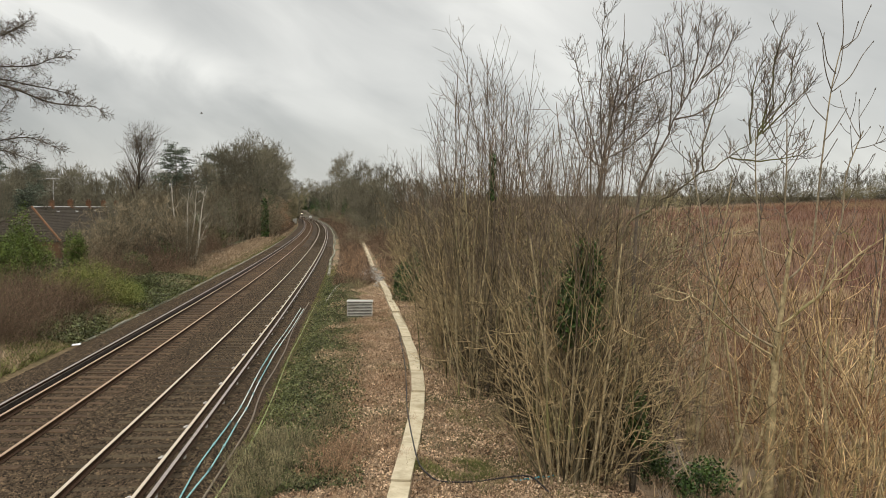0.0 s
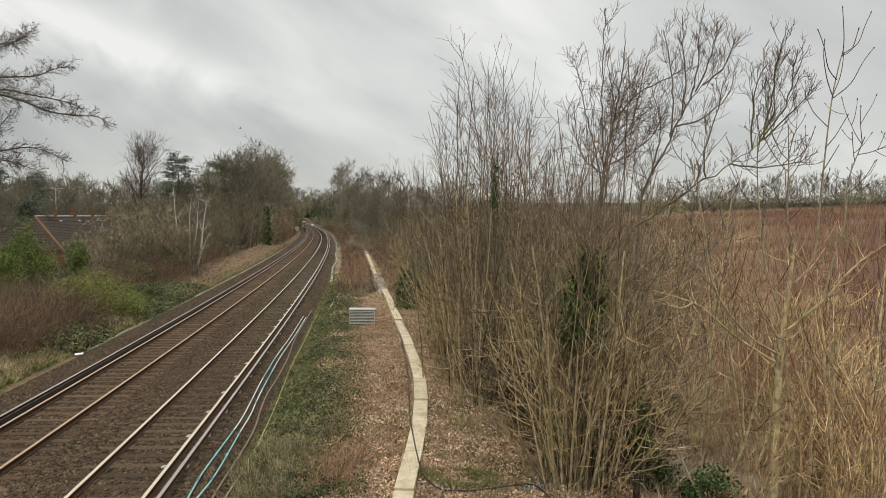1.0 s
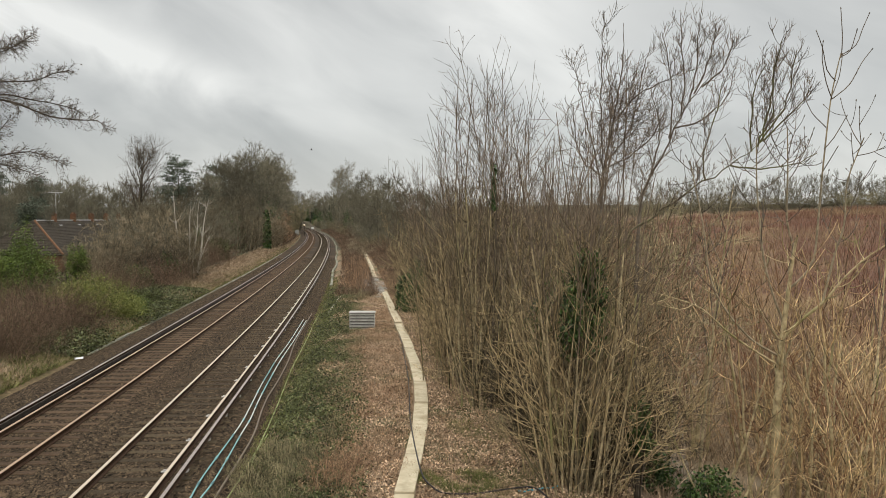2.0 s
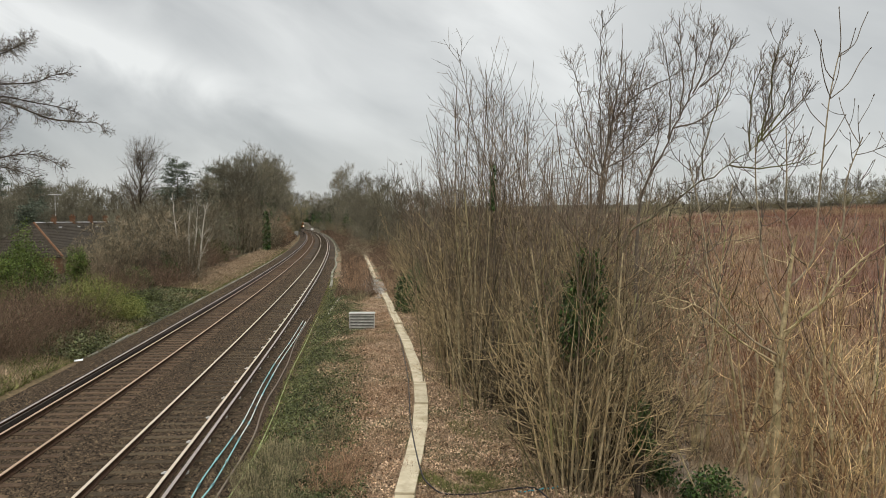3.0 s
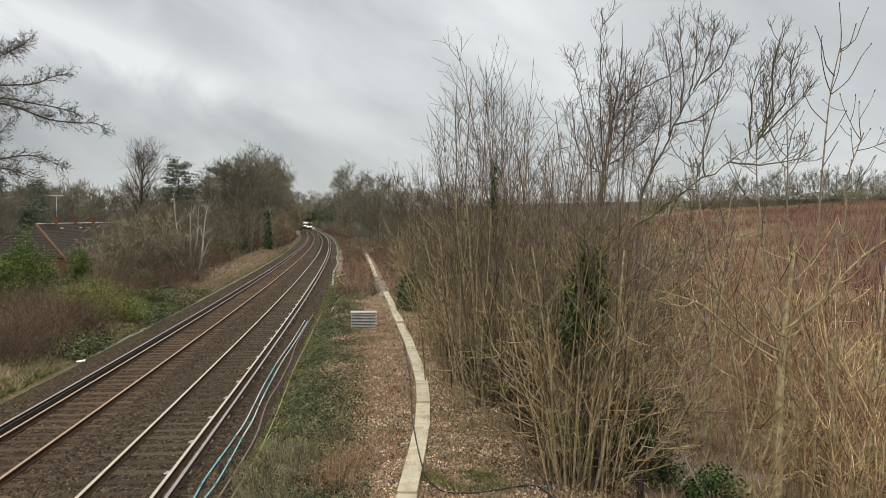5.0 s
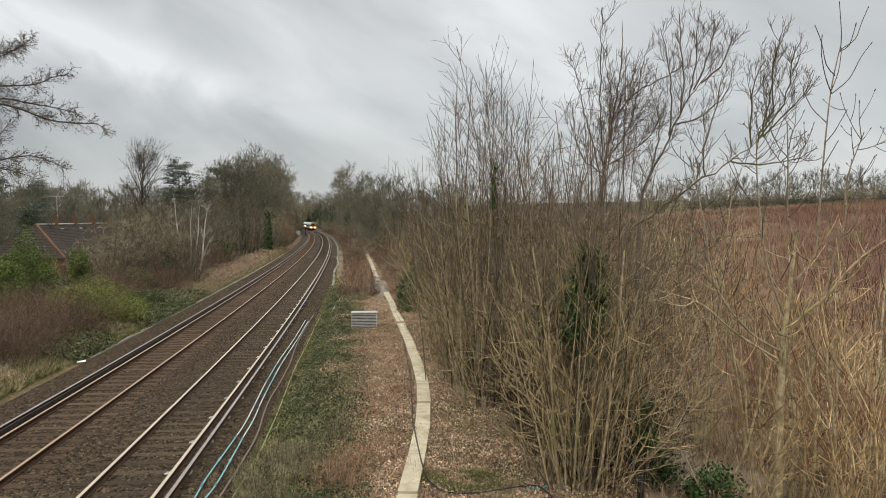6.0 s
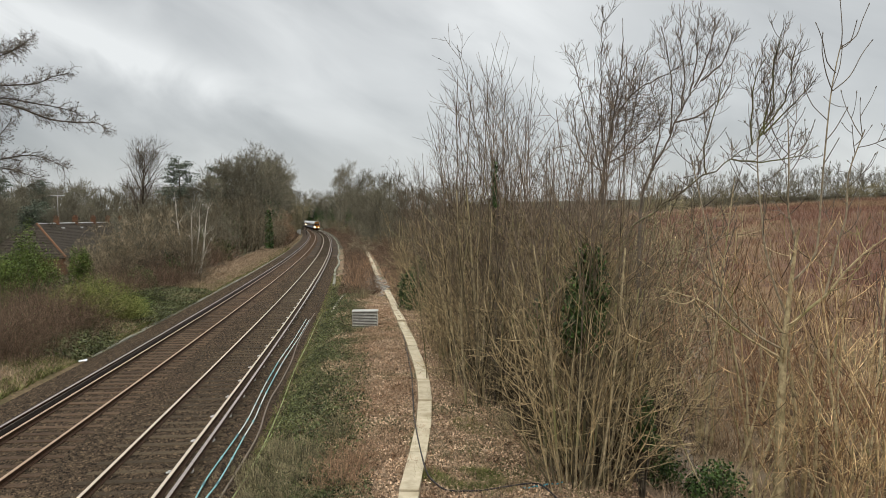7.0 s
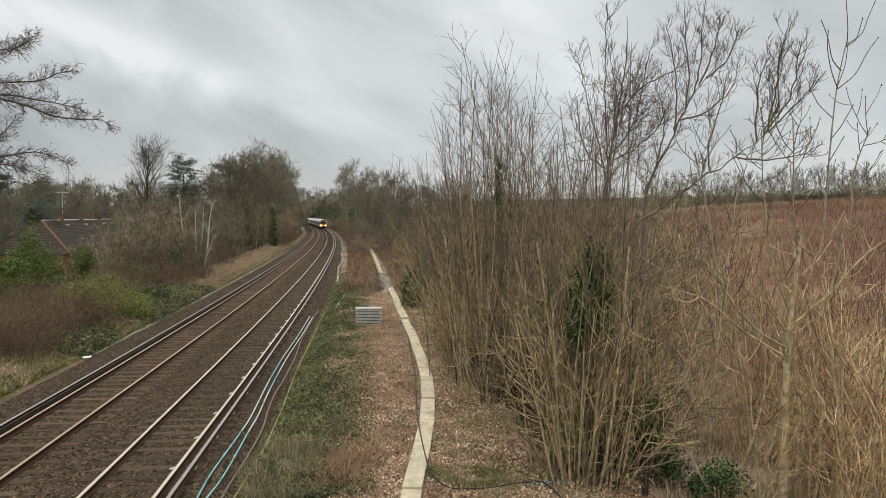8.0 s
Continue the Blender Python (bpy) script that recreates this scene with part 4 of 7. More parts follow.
def forked_ash():
    """A many-stemmed young ash over the ditch: a pale bole, bent limbs and one tall leader."""
    rng = np.random.default_rng(78)
    foot = Vector((8.0, 17.8, float(land_z(8.0, 17.8))))
    ash = thing("forked_ash", "pale tan many-stemmed ash with bent limbs and a tall leader", "tree", Matrix.Translation(foot))
    base = np.array(foot)
    bole = [(7.99, -1.9), (8.01, 0.7), (8.04, 2.1), (8.06, 2.8), (8.14, 3.9), (8.21, 4.9), (8.24, 5.3)]
    limbs = {"right": [(8.13, 2.9), (8.57, 3.35), (9.04, 3.75), (9.44, 4.3), (9.84, 4.75), (10.4, 5.2)],
             "left": [(8.04, 2.45), (7.43, 2.8), (6.9, 3.35), (6.56, 3.9), (6.39, 4.55), (6.3, 5.5), (6.16, 6.4), (6.07, 7.1)],
             "low": [(8.08, 2.2), (7.57, 2.5), (6.9, 2.95), (6.23, 3.55), (5.7, 3.75), (5.16, 3.9)],
             "inner": [(8.1, 3.3), (7.83, 4.0), (7.63, 4.8), (7.57, 5.5), (7.5, 6.4), (7.5, 7.6)],
             "leader": [(8.16, 4.0), (8.5, 4.3), (8.8, 4.75), (8.88, 5.6), (8.96, 6.8), (9.1, 8.4), (9.25, 9.25), (9.34, 9.6)],
             "second": [(8.2, 4.4), (8.3, 5.0), (8.1, 5.7), (8.05, 6.8), (7.95, 7.8)],
             "outer": [(9.04, 3.75), (9.3, 4.9), (9.5, 5.6), (9.55, 6.6), (9.9, 7.6)]}
    # upswept pairs on the tall leader
    LEADER_SHOOTS = [([(9.13, 8.54), (8.93, 8.9), (8.77, 9.43), (8.73, 9.79)], -0.1, 0.0135), ([(9.13, 8.54), (9.58, 8.9), (9.91, 9.43), (10.2, 9.77)], 0.1, 0.0135), ([(9.2, 8.96), (9.04, 9.23), (8.97, 9.77), (8.87, 10.17)], 0.1, 0.0135),
                     ([(9.31, 9.5), (9.28, 9.9), (9.17, 10.57)], -0.1, 0.0125), ([(9.33, 9.57), (9.71, 9.83), (9.91, 10.24), (10.11, 10.61)], 0.1, 0.0125), ([(9.32, 9.53), (9.44, 9.63), (9.5, 10.06)], -0.15, 0.0115),
                     ([(9.01, 7.87), (8.71, 8.23), (8.57, 8.63)], 0.1, 0.0125), ([(8.97, 7.36), (9.15, 7.63), (9.37, 8.1)], -0.1, 0.0135), ([(8.95, 6.83), (9.15, 7.09), (9.39, 7.43)], 0.1, 0.0135), ([(9.13, 8.63), (9.36, 9.1), (9.5, 9.63)], 0.15, 0.012)]
    rows = [("bole", bole, 0.15, 0.026, 7)] + [(k, v, 0.046 if k == "right" else 0.029, 0.012, 10) for k, v in limbs.items()]
    for i, (name, pts, r0, r1, n) in enumerate(rows):
        depth = rng.normal(0, 0.5) * np.linspace(0, 1, len(pts)) ** 2
        p = smooth_path([(x, 17.8 + d, z) for (x, z), d in zip(pts, depth)], 0.22) - base
        main = [(p, np.linspace(r0, r1, len(p)))]
        v, f = tubes(main, 7)
        # limbs reaching into the sky coloured greyer for backlight; one bark in truth
        limb_ob = part_of("bole" if i == 0 else "limb", make_mesh("limb", v, f, [M_BARK_TAN if name in ("bole", "right", "low") else M_ASH], smooth=True), ash)
        first = offshoots(rng, main, n, 0.3, 0.97, 68, 1.5, 0.17, 0.06, 8, 0.45, 0.0115, taper=0.3) if name != "leader" else [
            (smooth_path([(x, 17.8 + dy * k, z) for k, (x, z) in enumerate(q)], 0.15) - base, r) for q, dy, r in LEADER_SHOOTS]
        first = [(q, np.linspace(r, 0.009, len(q)) if isinstance(r, float) else r) for q, r in first]
        second = offshoots(rng, first, 1.6, 0.3, 0.9, 55, 0.8, 0.13, 0.06, 6, 0.7, 0.0085) if name != "leader" else []
        bud = [(np.array([q[-1], q[-1] + (q[-1] - q[-2]) / (np.linalg.norm(q[-1] - q[-2]) + 1e-9) * 0.05]), np.array([0.016, 0.008])) for q, _ in first + second + main]
        v, f = tubes(first + second + bud, 5)
        # their twigs are darkened the same way, as a silhouette against the sky
        part_of("twig_spray", fast_mesh("twig_spray", v, f, M_BARK_TAN if name in ("bole", "right", "low") else M_BARK_MID), limb_ob, kind="stuff")


forked_ash()


# ---- larger bare trees rising out of the thicket ----
def limbed_tree(seed, name, label, depth, bole, limbs, r0, r_limb, shoots, reach, twig_r=0.0085, dense=0, dense_at=(0, 0), mat=None):
    """A tree whose bole and main limbs follow bent lines (x, z) near one depth; upswept shoots along the limbs."""
    rng = np.random.default_rng(seed)
    foot = np.array([bole[0][0], depth, float(land_z(bole[0][0], depth))])
    tree = thing(name, label, "tree", pose(*foot))
    lines = []
    for i, pts in enumerate([bole] + limbs):
        drift = rng.normal(0, 0.7) * np.linspace(0, 1, len(pts)) ** 1.5 * (0 if i == 0 else 1)
        p = smooth_path([(x, depth + d, z) for (x, z), d in zip(pts, drift)], 0.22) - foot
        p += rng.normal(0, 0.02, p.shape)
        if i == 0:
            p[0, 2] = -0.3
        lines.append((p, np.linspace(r0 if i == 0 else r_limb, 0.008, len(p))))
    for i, line in enumerate(lines):
        v, f = tubes([line], 7)
        ob = part_of("trunk" if i == 0 else "limb", make_mesh("limb", v, f, [mat or M_BARK_MID], smooth=True), tree)
        first = offshoots(rng, [line], int(shoots * (1.6 if i == 0 else 1)), 0.5 if i == 0 else 0.08, 0.93, 42, reach, 0.20, 0.05, 7, 0.34, twig_r, taper=0.5)
        second = offshoots(rng, first, 3.4, 0.12, 0.9, 42, reach * 0.5, 0.18, 0.06, 5, 0.6, twig_r * 0.8)
        third = offshoots(rng, second, 1.8, 0.2, 0.9, 40, reach * 0.3, 0.14, 0.06, 3, 0.6, twig_r * 0.65)
        v, f = tubes(first + second + third, 3)
        part_of("twig_spray", fast_mesh("twig_spray", v, f, M_TWIG), ob, kind="stuff")
    if dense:
        # a matted broom of short crooked twigs
        core = []
        for i in range(dense):
            c = np.array([dense_at[0], depth, dense_at[1]]) - foot + rng.normal(0, 1, 3) * (0.55, 0.5, 0.85)
            core.append(limb(rng, c, (rng.normal(0.5, 0.6), rng.normal(0, 0.6), rng.normal(0.35, 0.5)), rng.uniform(0.6, 1.6), 0.010, 0.005, 6, 0.05, 0.12))
        core += offshoots(rng, core, 2.0, 0.1, 0.9, 55, 0.5, 0.02, 0.15, 4, 0.6, 0.006)
        v, f = tubes(core, 3)
        part_of("twig_broom", fast_mesh("twig_broom", v, f, M_TWIG), tree, "matted broom of crooked twigs", kind="stuff")
    return tree


limbed_tree(81, "bare_tree", "dense twiggy bare tree with dark bark and a matted broom", 25.0,
            [(5.18, -1.39), (5.24, 5.05), (5.3, 6.93), (5.47, 8.06), (5.65, 9.18), (5.79, 10.12), (5.9, 11.16), (5.88, 12.1)],
            [[(5.26, 6.74), (4.9, 8.43), (4.62, 9.75), (4.47, 10.88), (4.24, 11.34)], [(5.3, 7.12), (5.18, 8.81), (5.09, 10.12), (5.0, 11.25), (4.9, 12.1)],
             [(5.47, 8.06), (5.56, 9.56), (5.41, 10.69), (5.47, 11.25)], [(5.37, 7.49), (6.12, 8.62), (6.4, 9.75), (6.59, 10.69), (6.72, 11.34)],
             [(5.65, 8.9), (6.12, 9.56), (6.69, 9.97), (7.16, 10.12), (7.53, 10.41)], [(5.37, 7.31), (6.31, 7.87), (6.87, 8.43), (7.16, 9.18)],
             [(5.3, 7.12), (4.71, 7.49), (4.34, 8.43), (4.24, 9.37)]], 0.12, 0.030, 15, 1.15, dense=230, dense_at=(5.75, 8.7))
limbed_tree(82, "leaning_tree", "bare tree with a leaning trunk and upswept crown", 24.0,
            [(6.2, -1.24), (6.24, 5.08), (6.42, 6.7), (6.87, 7.51), (7.14, 8.14), (7.5, 8.95), (7.95, 9.67), (8.31, 10.12), (8.62, 10.67)],
            [[(7.18, 8.23), (7.23, 9.22), (7.1, 10.31), (6.87, 11.21), (6.78, 11.48)], [(7.5, 8.95), (7.59, 9.94), (7.41, 11.03), (7.28, 11.84)],
             [(7.77, 9.4), (8.01, 10.49), (7.97, 11.39), (8.08, 12.32)], [(7.95, 9.67), (8.31, 10.58), (8.49, 11.39), (8.55, 11.84)],
             [(8.13, 9.94), (8.76, 10.4), (9.03, 10.94), (9.12, 11.39)], [(7.32, 8.59), (8.04, 8.77), (8.67, 9.22), (9.12, 9.76), (9.36, 10.67)],
             [(6.6, 7.06), (6.87, 8.32), (6.78, 9.22), (6.6, 9.94)]], 0.10, 0.030, 14, 1.05)
limbed_tree(83, "slanting_tree", "bare tree with a mossy slanting trunk and upright crown", 19.5,
            [(4.34, -0.83), (4.42, 3.13), (4.75, 5.11), (5.36, 5.69), (6.09, 6.21), (6.75, 6.68), (7.41, 7.09), (7.85, 7.41), (8.22, 7.74)],
            [[(8.22, 7.74), (8.29, 8.55), (8.22, 9.43), (8.19, 10.16)], [(8.07, 7.6), (8.47, 8.4), (8.41, 9.28), (8.47, 9.8)],
             [(8.22, 7.74), (8.66, 8.18), (8.95, 8.55), (9.1, 8.92)], [(7.93, 7.45), (7.82, 8.26), (7.68, 8.99), (7.66, 9.36)],
             [(8.15, 7.67), (8.73, 8.55), (8.76, 9.28), (8.73, 9.87)], [(7.41, 7.09), (8.15, 7.01), (8.88, 7.09), (9.46, 7.38)],
             [(6.75, 6.68), (6.68, 7.38), (6.9, 8.26), (7.0, 9.14)]], 0.075, 0.024, 12, 0.9, mat=M_BARK_MOSSY)


# ---- ivy and evergreens in the thicket ----
def ivy_mass(name, label, place, size, count, seed, leaf=0.11, z0=0.0, stems=26):
    b, f = shrub_meshes(seed, size, leaf, count, M_LEAF_IVY, M_BARK_DARK, 18, z0, stem_count=stems)
    return plant(name, label, "ivy", place, [("branchwork", b), ("foliage", f)])


ivy_mass("ivy_clad_stump", "dark glossy ivy smothering an old trunk", spot(0.186, 15.7), (0.62, 0.40, 2.2), 5200, 91, 0.06, 2.75)
ivy_mass("ivy_clad_stump", "dark glossy ivy smothering an old trunk", spot(0.152, 19.4), (0.7, 0.5, 2.0), 6000, 92, 0.07, 2.3)
ivy_mass("ivy_clad_stump", "dark glossy ivy smothering an old trunk", spot(0.205, 20.3), (0.8, 0.7, 3.0), 4000, 98, 0.07)
ivy_mass("ivy_column", "narrow column of ivy on a dead stem", spot(0.0670, 22.4), (0.10, 0.10, 1.7), 560, 93, 0.06, 6.0, 3)
ivy_mass("holly_bush", "dark evergreen holly beside the path", spot(-0.039, 46), (1.05, 1.0, 3.2), 9000, 94, 0.075)
ivy_mass("ivy_patch", "dark ivy sprawling over the ditch edge", spot(0.362, 17.9), (0.75, 0.8, 0.95), 1500, 95, 0.06, 0.3)
ivy_mass("ivy_patch", "dark ivy climbing a stem", spot(0.266, 16.1), (0.30, 0.28, 1.3), 1300, 96, 0.06, 1.1)
ivy_mass("ivy_patch", "dark ivy sprawling over the ditch edge", spot(0.28, 19), (0.8, 0.7, 1.3), 2000, 97, 0.065)


# ---- the far side of the line: bank, scrub and trees ----
def bush(name, label, a, y, size, leaf, count, leaf_mat, seed, stem_mat=M_BARK_DARK, clumps=16, long=1.5):
    b, f = shrub_meshes(seed, size, leaf, count, leaf_mat, stem_mat, clumps, long=long)
    return plant(name, label, "bush", spot(a, y), [("branchwork", b), ("foliage", f)])


bush("olive_bush", "rounded yellow-green broom bush on the bank", -0.468, 42, (3.0, 2.0, 2.0), 0.036, 42000, M_LEAF_OLIVE, 101, clumps=60, long=2.4)
bush("laurel", "tall bright green laurel on the bank", -0.553, 53, (2.3, 2.0, 4.3), 0.075, 30000, M_LEAF_GREEN, 102, clumps=44)
bush("laurel", "conical bright green evergreen on the bank", -0.556, 50, (1.15, 1.1, 5.0), 0.07, 12000, M_LEAF_GREEN, 116, clumps=30)
bush("laurel", "lower green laurel on the bank", -0.595, 46, (2.2, 1.7, 2.9), 0.07, 18000, M_LEAF_GREEN, 103)
bush("laurel", "dark green laurel beside the houses", -0.485, 55.5, (0.95, 0.9, 4.0), 0.07, 10000, M_LEAF_GREEN, 104)
bush("ivy_bank", "low green ivy spilling down the bank", -0.398, 50, (1.7, 1.3, 0.8), 0.06, 8000, M_IVY_CARPET, 105)
bush("ivy_bank", "low dark ivy spilling down the bank", -0.45, 44, (2.6, 1.4, 0.9), 0.06, 12000, M_LEAF_GREEN, 106)
bush("holly_bush", "dark green holly in the scrub", -0.365, 66, (1.3, 1.2, 2.6), 0.10, 3500, M_LEAF_IVY, 111)
bush("privet_bush", "dull olive-green privet in the scrub", -0.41, 58, (1.8, 1.4, 2.2), 0.08, 6000, M_IVY_CARPET, 112)
bush("privet_bush", "dull olive-green privet in the scrub", -0.30, 96, (2.0, 1.6, 3.4), 0.12, 5000, M_IVY_CARPET, 113)
bush("privet_bush", "dull olive-green privet in the scrub", -0.33, 90, (1.6, 1.6, 4.0), 0.12, 4500, M_LEAF_IVY, 114)
bush("privet_bush", "dull olive-green privet beside the laurel", -0.52, 44, (1.8, 1.4, 1.9), 0.07, 6500, M_IVY_CARPET, 115)
bush("dead_tree", "ivy-clad dead trunk beside the line", -0.2345, 136, (0.95, 0.9, 6.4), 0.26, 1800, M_LEAF_IVY, 107)

BEECH = branchwork(108, 44, 7.4, 15, M_BUSH_TAN, side=1.7, r=0.03, sides=8, twigs=2.5, stool=1.9, blades=5, blade_len=0.6, width=0.04)
plant("beech_bush", "dense tan many-stemmed bush beside the line", "bush", spot(-0.2225, 141), [("branchwork", BEECH)], 0)
plant("sallow_bush", "dense grey-brown rounded sallow bush", "bush", spot(-0.114, 112), [("branchwork", BEECH)], 90, (0.6, 0.6, 0.36))
for a_, y_, s_ in [(-0.455, 60, 0.6), (-0.43, 63, 0.72), (-0.405, 66, 0.78), (-0.48, 57, 0.5), (-0.375, 70, 0.8)]:
    plant("sallow_bush", "pale tan many-stemmed sallow in the scrub", "bush", spot(a_, y_), [("branchwork", BEECH)], 500 * a_, (s_ * 0.9, s_ * 0.9, s_), "sallows on the bank")
MOUND = [mound_meshes(120, (2.4, 1.8, 2.0), 420, M_BRAMBLE, leaves=500, leaf_mat=M_IVY_CARPET), mound_meshes(121, (2.2, 1.6, 1.6), 330, M_BRAMBLE, leaves=300, leaf_mat=M_LEAF_OLIVE),
         mound_meshes(122, (3.0, 2.2, 2.6), 320, M_BRAMBLE, r=0.010, leaves=0)]
rng_b = random.Random(11)
for a, y, kind, sc in [(-0.595, 30.5, 0, 0.8), (-0.565, 32, 0, 0.85), (-0.625, 29.5, 0, 0.8), (-0.535, 36.5, 2, 0.75), (-0.545, 34.5, 0, 1.0), (-0.59, 33, 1, 1.0), (-0.505, 37.5, 0, 0.95), (-0.60, 37.5, 0, 1.1), (-0.55, 40, 2, 0.8), (-0.42, 56, 0, 0.9), (-0.37, 60, 2, 0.9), (-0.37, 66, 2, 1.0),
                       (-0.345, 74, 2, 1.0), (-0.355, 78, 2, 1.1), (-0.318, 84, 2, 1.0), (-0.40, 63, 2, 1.0), (-0.44, 52, 2, 0.9), (-0.38, 70, 2, 1.2), (-0.32, 92, 2, 1.1), (-0.295, 98, 2, 1.0)]:
    plant("bramble", "tangled mound of red-brown bramble canes", "bramble", spot(a, y), MOUND[kind], rng_b.uniform(0, 360), sc * rng_b.uniform(0.9, 1.1), "brambles")

# brambles on the strip beyond the apparatus case and in the ditch, by their offset from the line
for u, y, kind, sz in [(6.6, 72, 2, (0.45, 0.7, 0.42)), (6.3, 80, 2, (0.4, 0.7, 0.45)), (6.6, 88, 2, (0.45, 0.8, 0.5)), (6.5, 98, 2, (0.45, 0.9, 0.5)), (6.6, 108, 2, (0.5, 0.9, 0.55)), (6.8, 120, 2, (0.5, 1.0, 0.6)), (7.0, 134, 2, (0.6, 1.2, 0.7)), (7.5, 150, 2, (0.7, 1.3, 0.8)),
                       (12.0, 66, 2, (0.8, 0.9, 0.8)), (12.5, 76, 2, (0.9, 1.0, 0.9)), (12.5, 88, 2, (0.9, 1.1, 0.9)), (12.5, 100, 2, (0.9, 1.2, 1.0)), (12.0, 114, 2, (0.9, 1.2, 1.0)), (12, 130, 2, (1.0, 1.3, 1.1)),
                       (8.5, 165, 2, (0.9, 1.4, 0.9)), (9, 185, 2, (1.0, 1.5, 1.0)), (9, 210, 2, (1.0, 1.6, 1.2)), (9.5, 235, 2, (1.1, 1.7, 1.3)), (9.5, 265, 2, (1.1, 1.9, 1.4)), (9.5, 300, 2, (1.2, 2.0, 1.5)),
                       (19.5, 18, 0, 0.45), (21, 24, 2, 0.5), (20.5, 15.5, 1, 0.5), (23.5, 28, 2, 0.6)]:
    x, yy, _ = along_line(float(y), u)
    plant("bramble", "tangled mound of red-brown bramble canes", "bramble", (x, yy, float(land_z(x, yy))), MOUND[kind], rng_b.uniform(-20, 20), sz, "brambles")

# brown scrub between the bank and the houses
SCRUB = [branchwork(130 + i, 30, h, 20, (M_SCRUB_TWIG, M_TWIG_FAR, M_SCRUB_TWIG)[i], side=1.6, r=0.042, sides=9, twigs=3.4, stool=1.6, blades=1, blade_len=0.5, width=0.03) for i, h in enumerate((7.4, 6.6, 7.8))]
FAR_SCRUB = [branchwork(135 + i, 16, h, 20, (M_TWIG_FAR, M_BUSH_DULL)[i], side=1.9, r=0.04, sides=6, twigs=0, stool=1.6, blades=14, blade_len=0.9, width=0.04, n=4) for i, h in enumerate((6.4, 5.8))]
for a, y, sc in [(-0.333, 66, 0.55), (-0.345, 69, 0.55), (-0.50, 58, 0.45), (-0.47, 64, 0.5), (-0.44, 60, 0.62), (-0.43, 70, 0.75), (-0.41, 64, 0.85), (-0.40, 76, 1.0), (-0.375, 72, 0.95), (-0.36, 82, 1.0), (-0.385, 88, 1.1), (-0.345, 90, 1.0),
                 (-0.345, 84, 0.9), (-0.332, 96, 1.1), (-0.312, 102, 1.1), (-0.46, 78, 0.55), (-0.42, 88, 0.85), (-0.58, 60, 0.45), (-0.62, 54, 0.55), (-0.53, 68, 0.45), (-0.298, 110, 1.2), (-0.27, 118, 1.3), (-0.36, 104, 1.3), (-0.40, 106, 1.3),
                 (-0.455, 92, 0.6), (-0.475, 86, 0.5), (-0.34, 110, 1.3), (-0.255, 126, 1.3), (-0.31, 118, 1.3), (-0.245, 146, 1.4), (-0.43, 104, 0.8), (-0.38, 118, 1.4)]:
    k = rng_b.randrange(3)
    plant("thorn_scrub", "bare grey-brown hawthorn scrub", "shrub", spot(a, y), [("branchwork", SCRUB[k])], rng_b.uniform(0, 360), sc * rng_b.uniform(0.9, 1.12), "scrub on the bank")
for u, y, sc in [(15, 74, 0.6), (16, 86, 0.7), (18, 96, 0.8), (16, 108, 0.8), (15, 122, 0.85), (19, 116, 0.95), (16, 140, 0.9), (20, 135, 1.0), (14, 160, 0.9), (18, 165, 1.1), (14, 185, 1.0), (18, 195, 1.2), (14, 215, 1.1), (14, 245, 1.2), (15, 280, 1.3), (14, 320, 1.4), (12, 370, 1.4), (11, 420, 1.5)]:
    x, yy, _ = along_line(float(y), u)
    plant("thorn_scrub", "bare grey-brown hawthorn scrub", "shrub", (x, yy, float(land_z(x, yy))), [("branchwork", SCRUB[rng_b.randrange(3)] if y < 150 else FAR_SCRUB[rng_b.randrange(2)])], rng_b.uniform(0, 360), sc, "scrub beside the strip")
BIRCH = stem_library(140, 5, 8.2, 0.10, M_BIRCH, M_BIRCH, side=1.4, sides=9, twigs=3.0, angle=40, blades=5, blade_len=0.5)
coppice("silver_birch_clump", "pale multi-stemmed birch clump, bare", "tree", spot(-0.336, 73), BIRCH, 8, 13, rng_b, 0.95, 0.8)

# trees
WOOD = [tree_meshes(150 + i, h, cr, 0.28, M_BARK_FAR, M_TWIG_FAR, fork=0.16, limbs=19, second=7.0, third=3.2, angle=44, up=0.065, twig_r=0.024, blades=9, round_=4, wander=0.035) for i, (h, cr) in enumerate([(15, 6.4), (16, 6.0), (14, 6.8)])]
FAR = [tree_meshes(155 + i, h, cr, 0.28, M_BARK_FAR, M_TWIG_FAR, fork=0.16, limbs=16, second=7.0, third=0, angle=52, up=0.055, twig_r=0.03, blades=26, round_=3, wander=0.035) for i, (h, cr) in enumerate([(15, 6.4), (16, 6.0), (14, 6.8)])]
TALL = tree_meshes(160, 20.0, 8.6, 0.5, M_BARK_DARK, M_BARK_MID, fork=0.3, limbs=24, second=8.0, third=5.0, angle=38, up=0.045, twig_r=0.024, blades=4, wander=0.04)
plant("tall_bare_tree", "tall bare lime tree with an oval crown", "tree", spot(-0.4045, 150), [("trunk", TALL[0]), ("crown", TALL[1])], 30, (1.0, 1.0, 1.1))
IVY_CROWN = shrub_meshes(165, (2.5, 2.4, 9.0), 0.26, 4200, M_LEAF_IVY, M_BARK_DARK, 26)
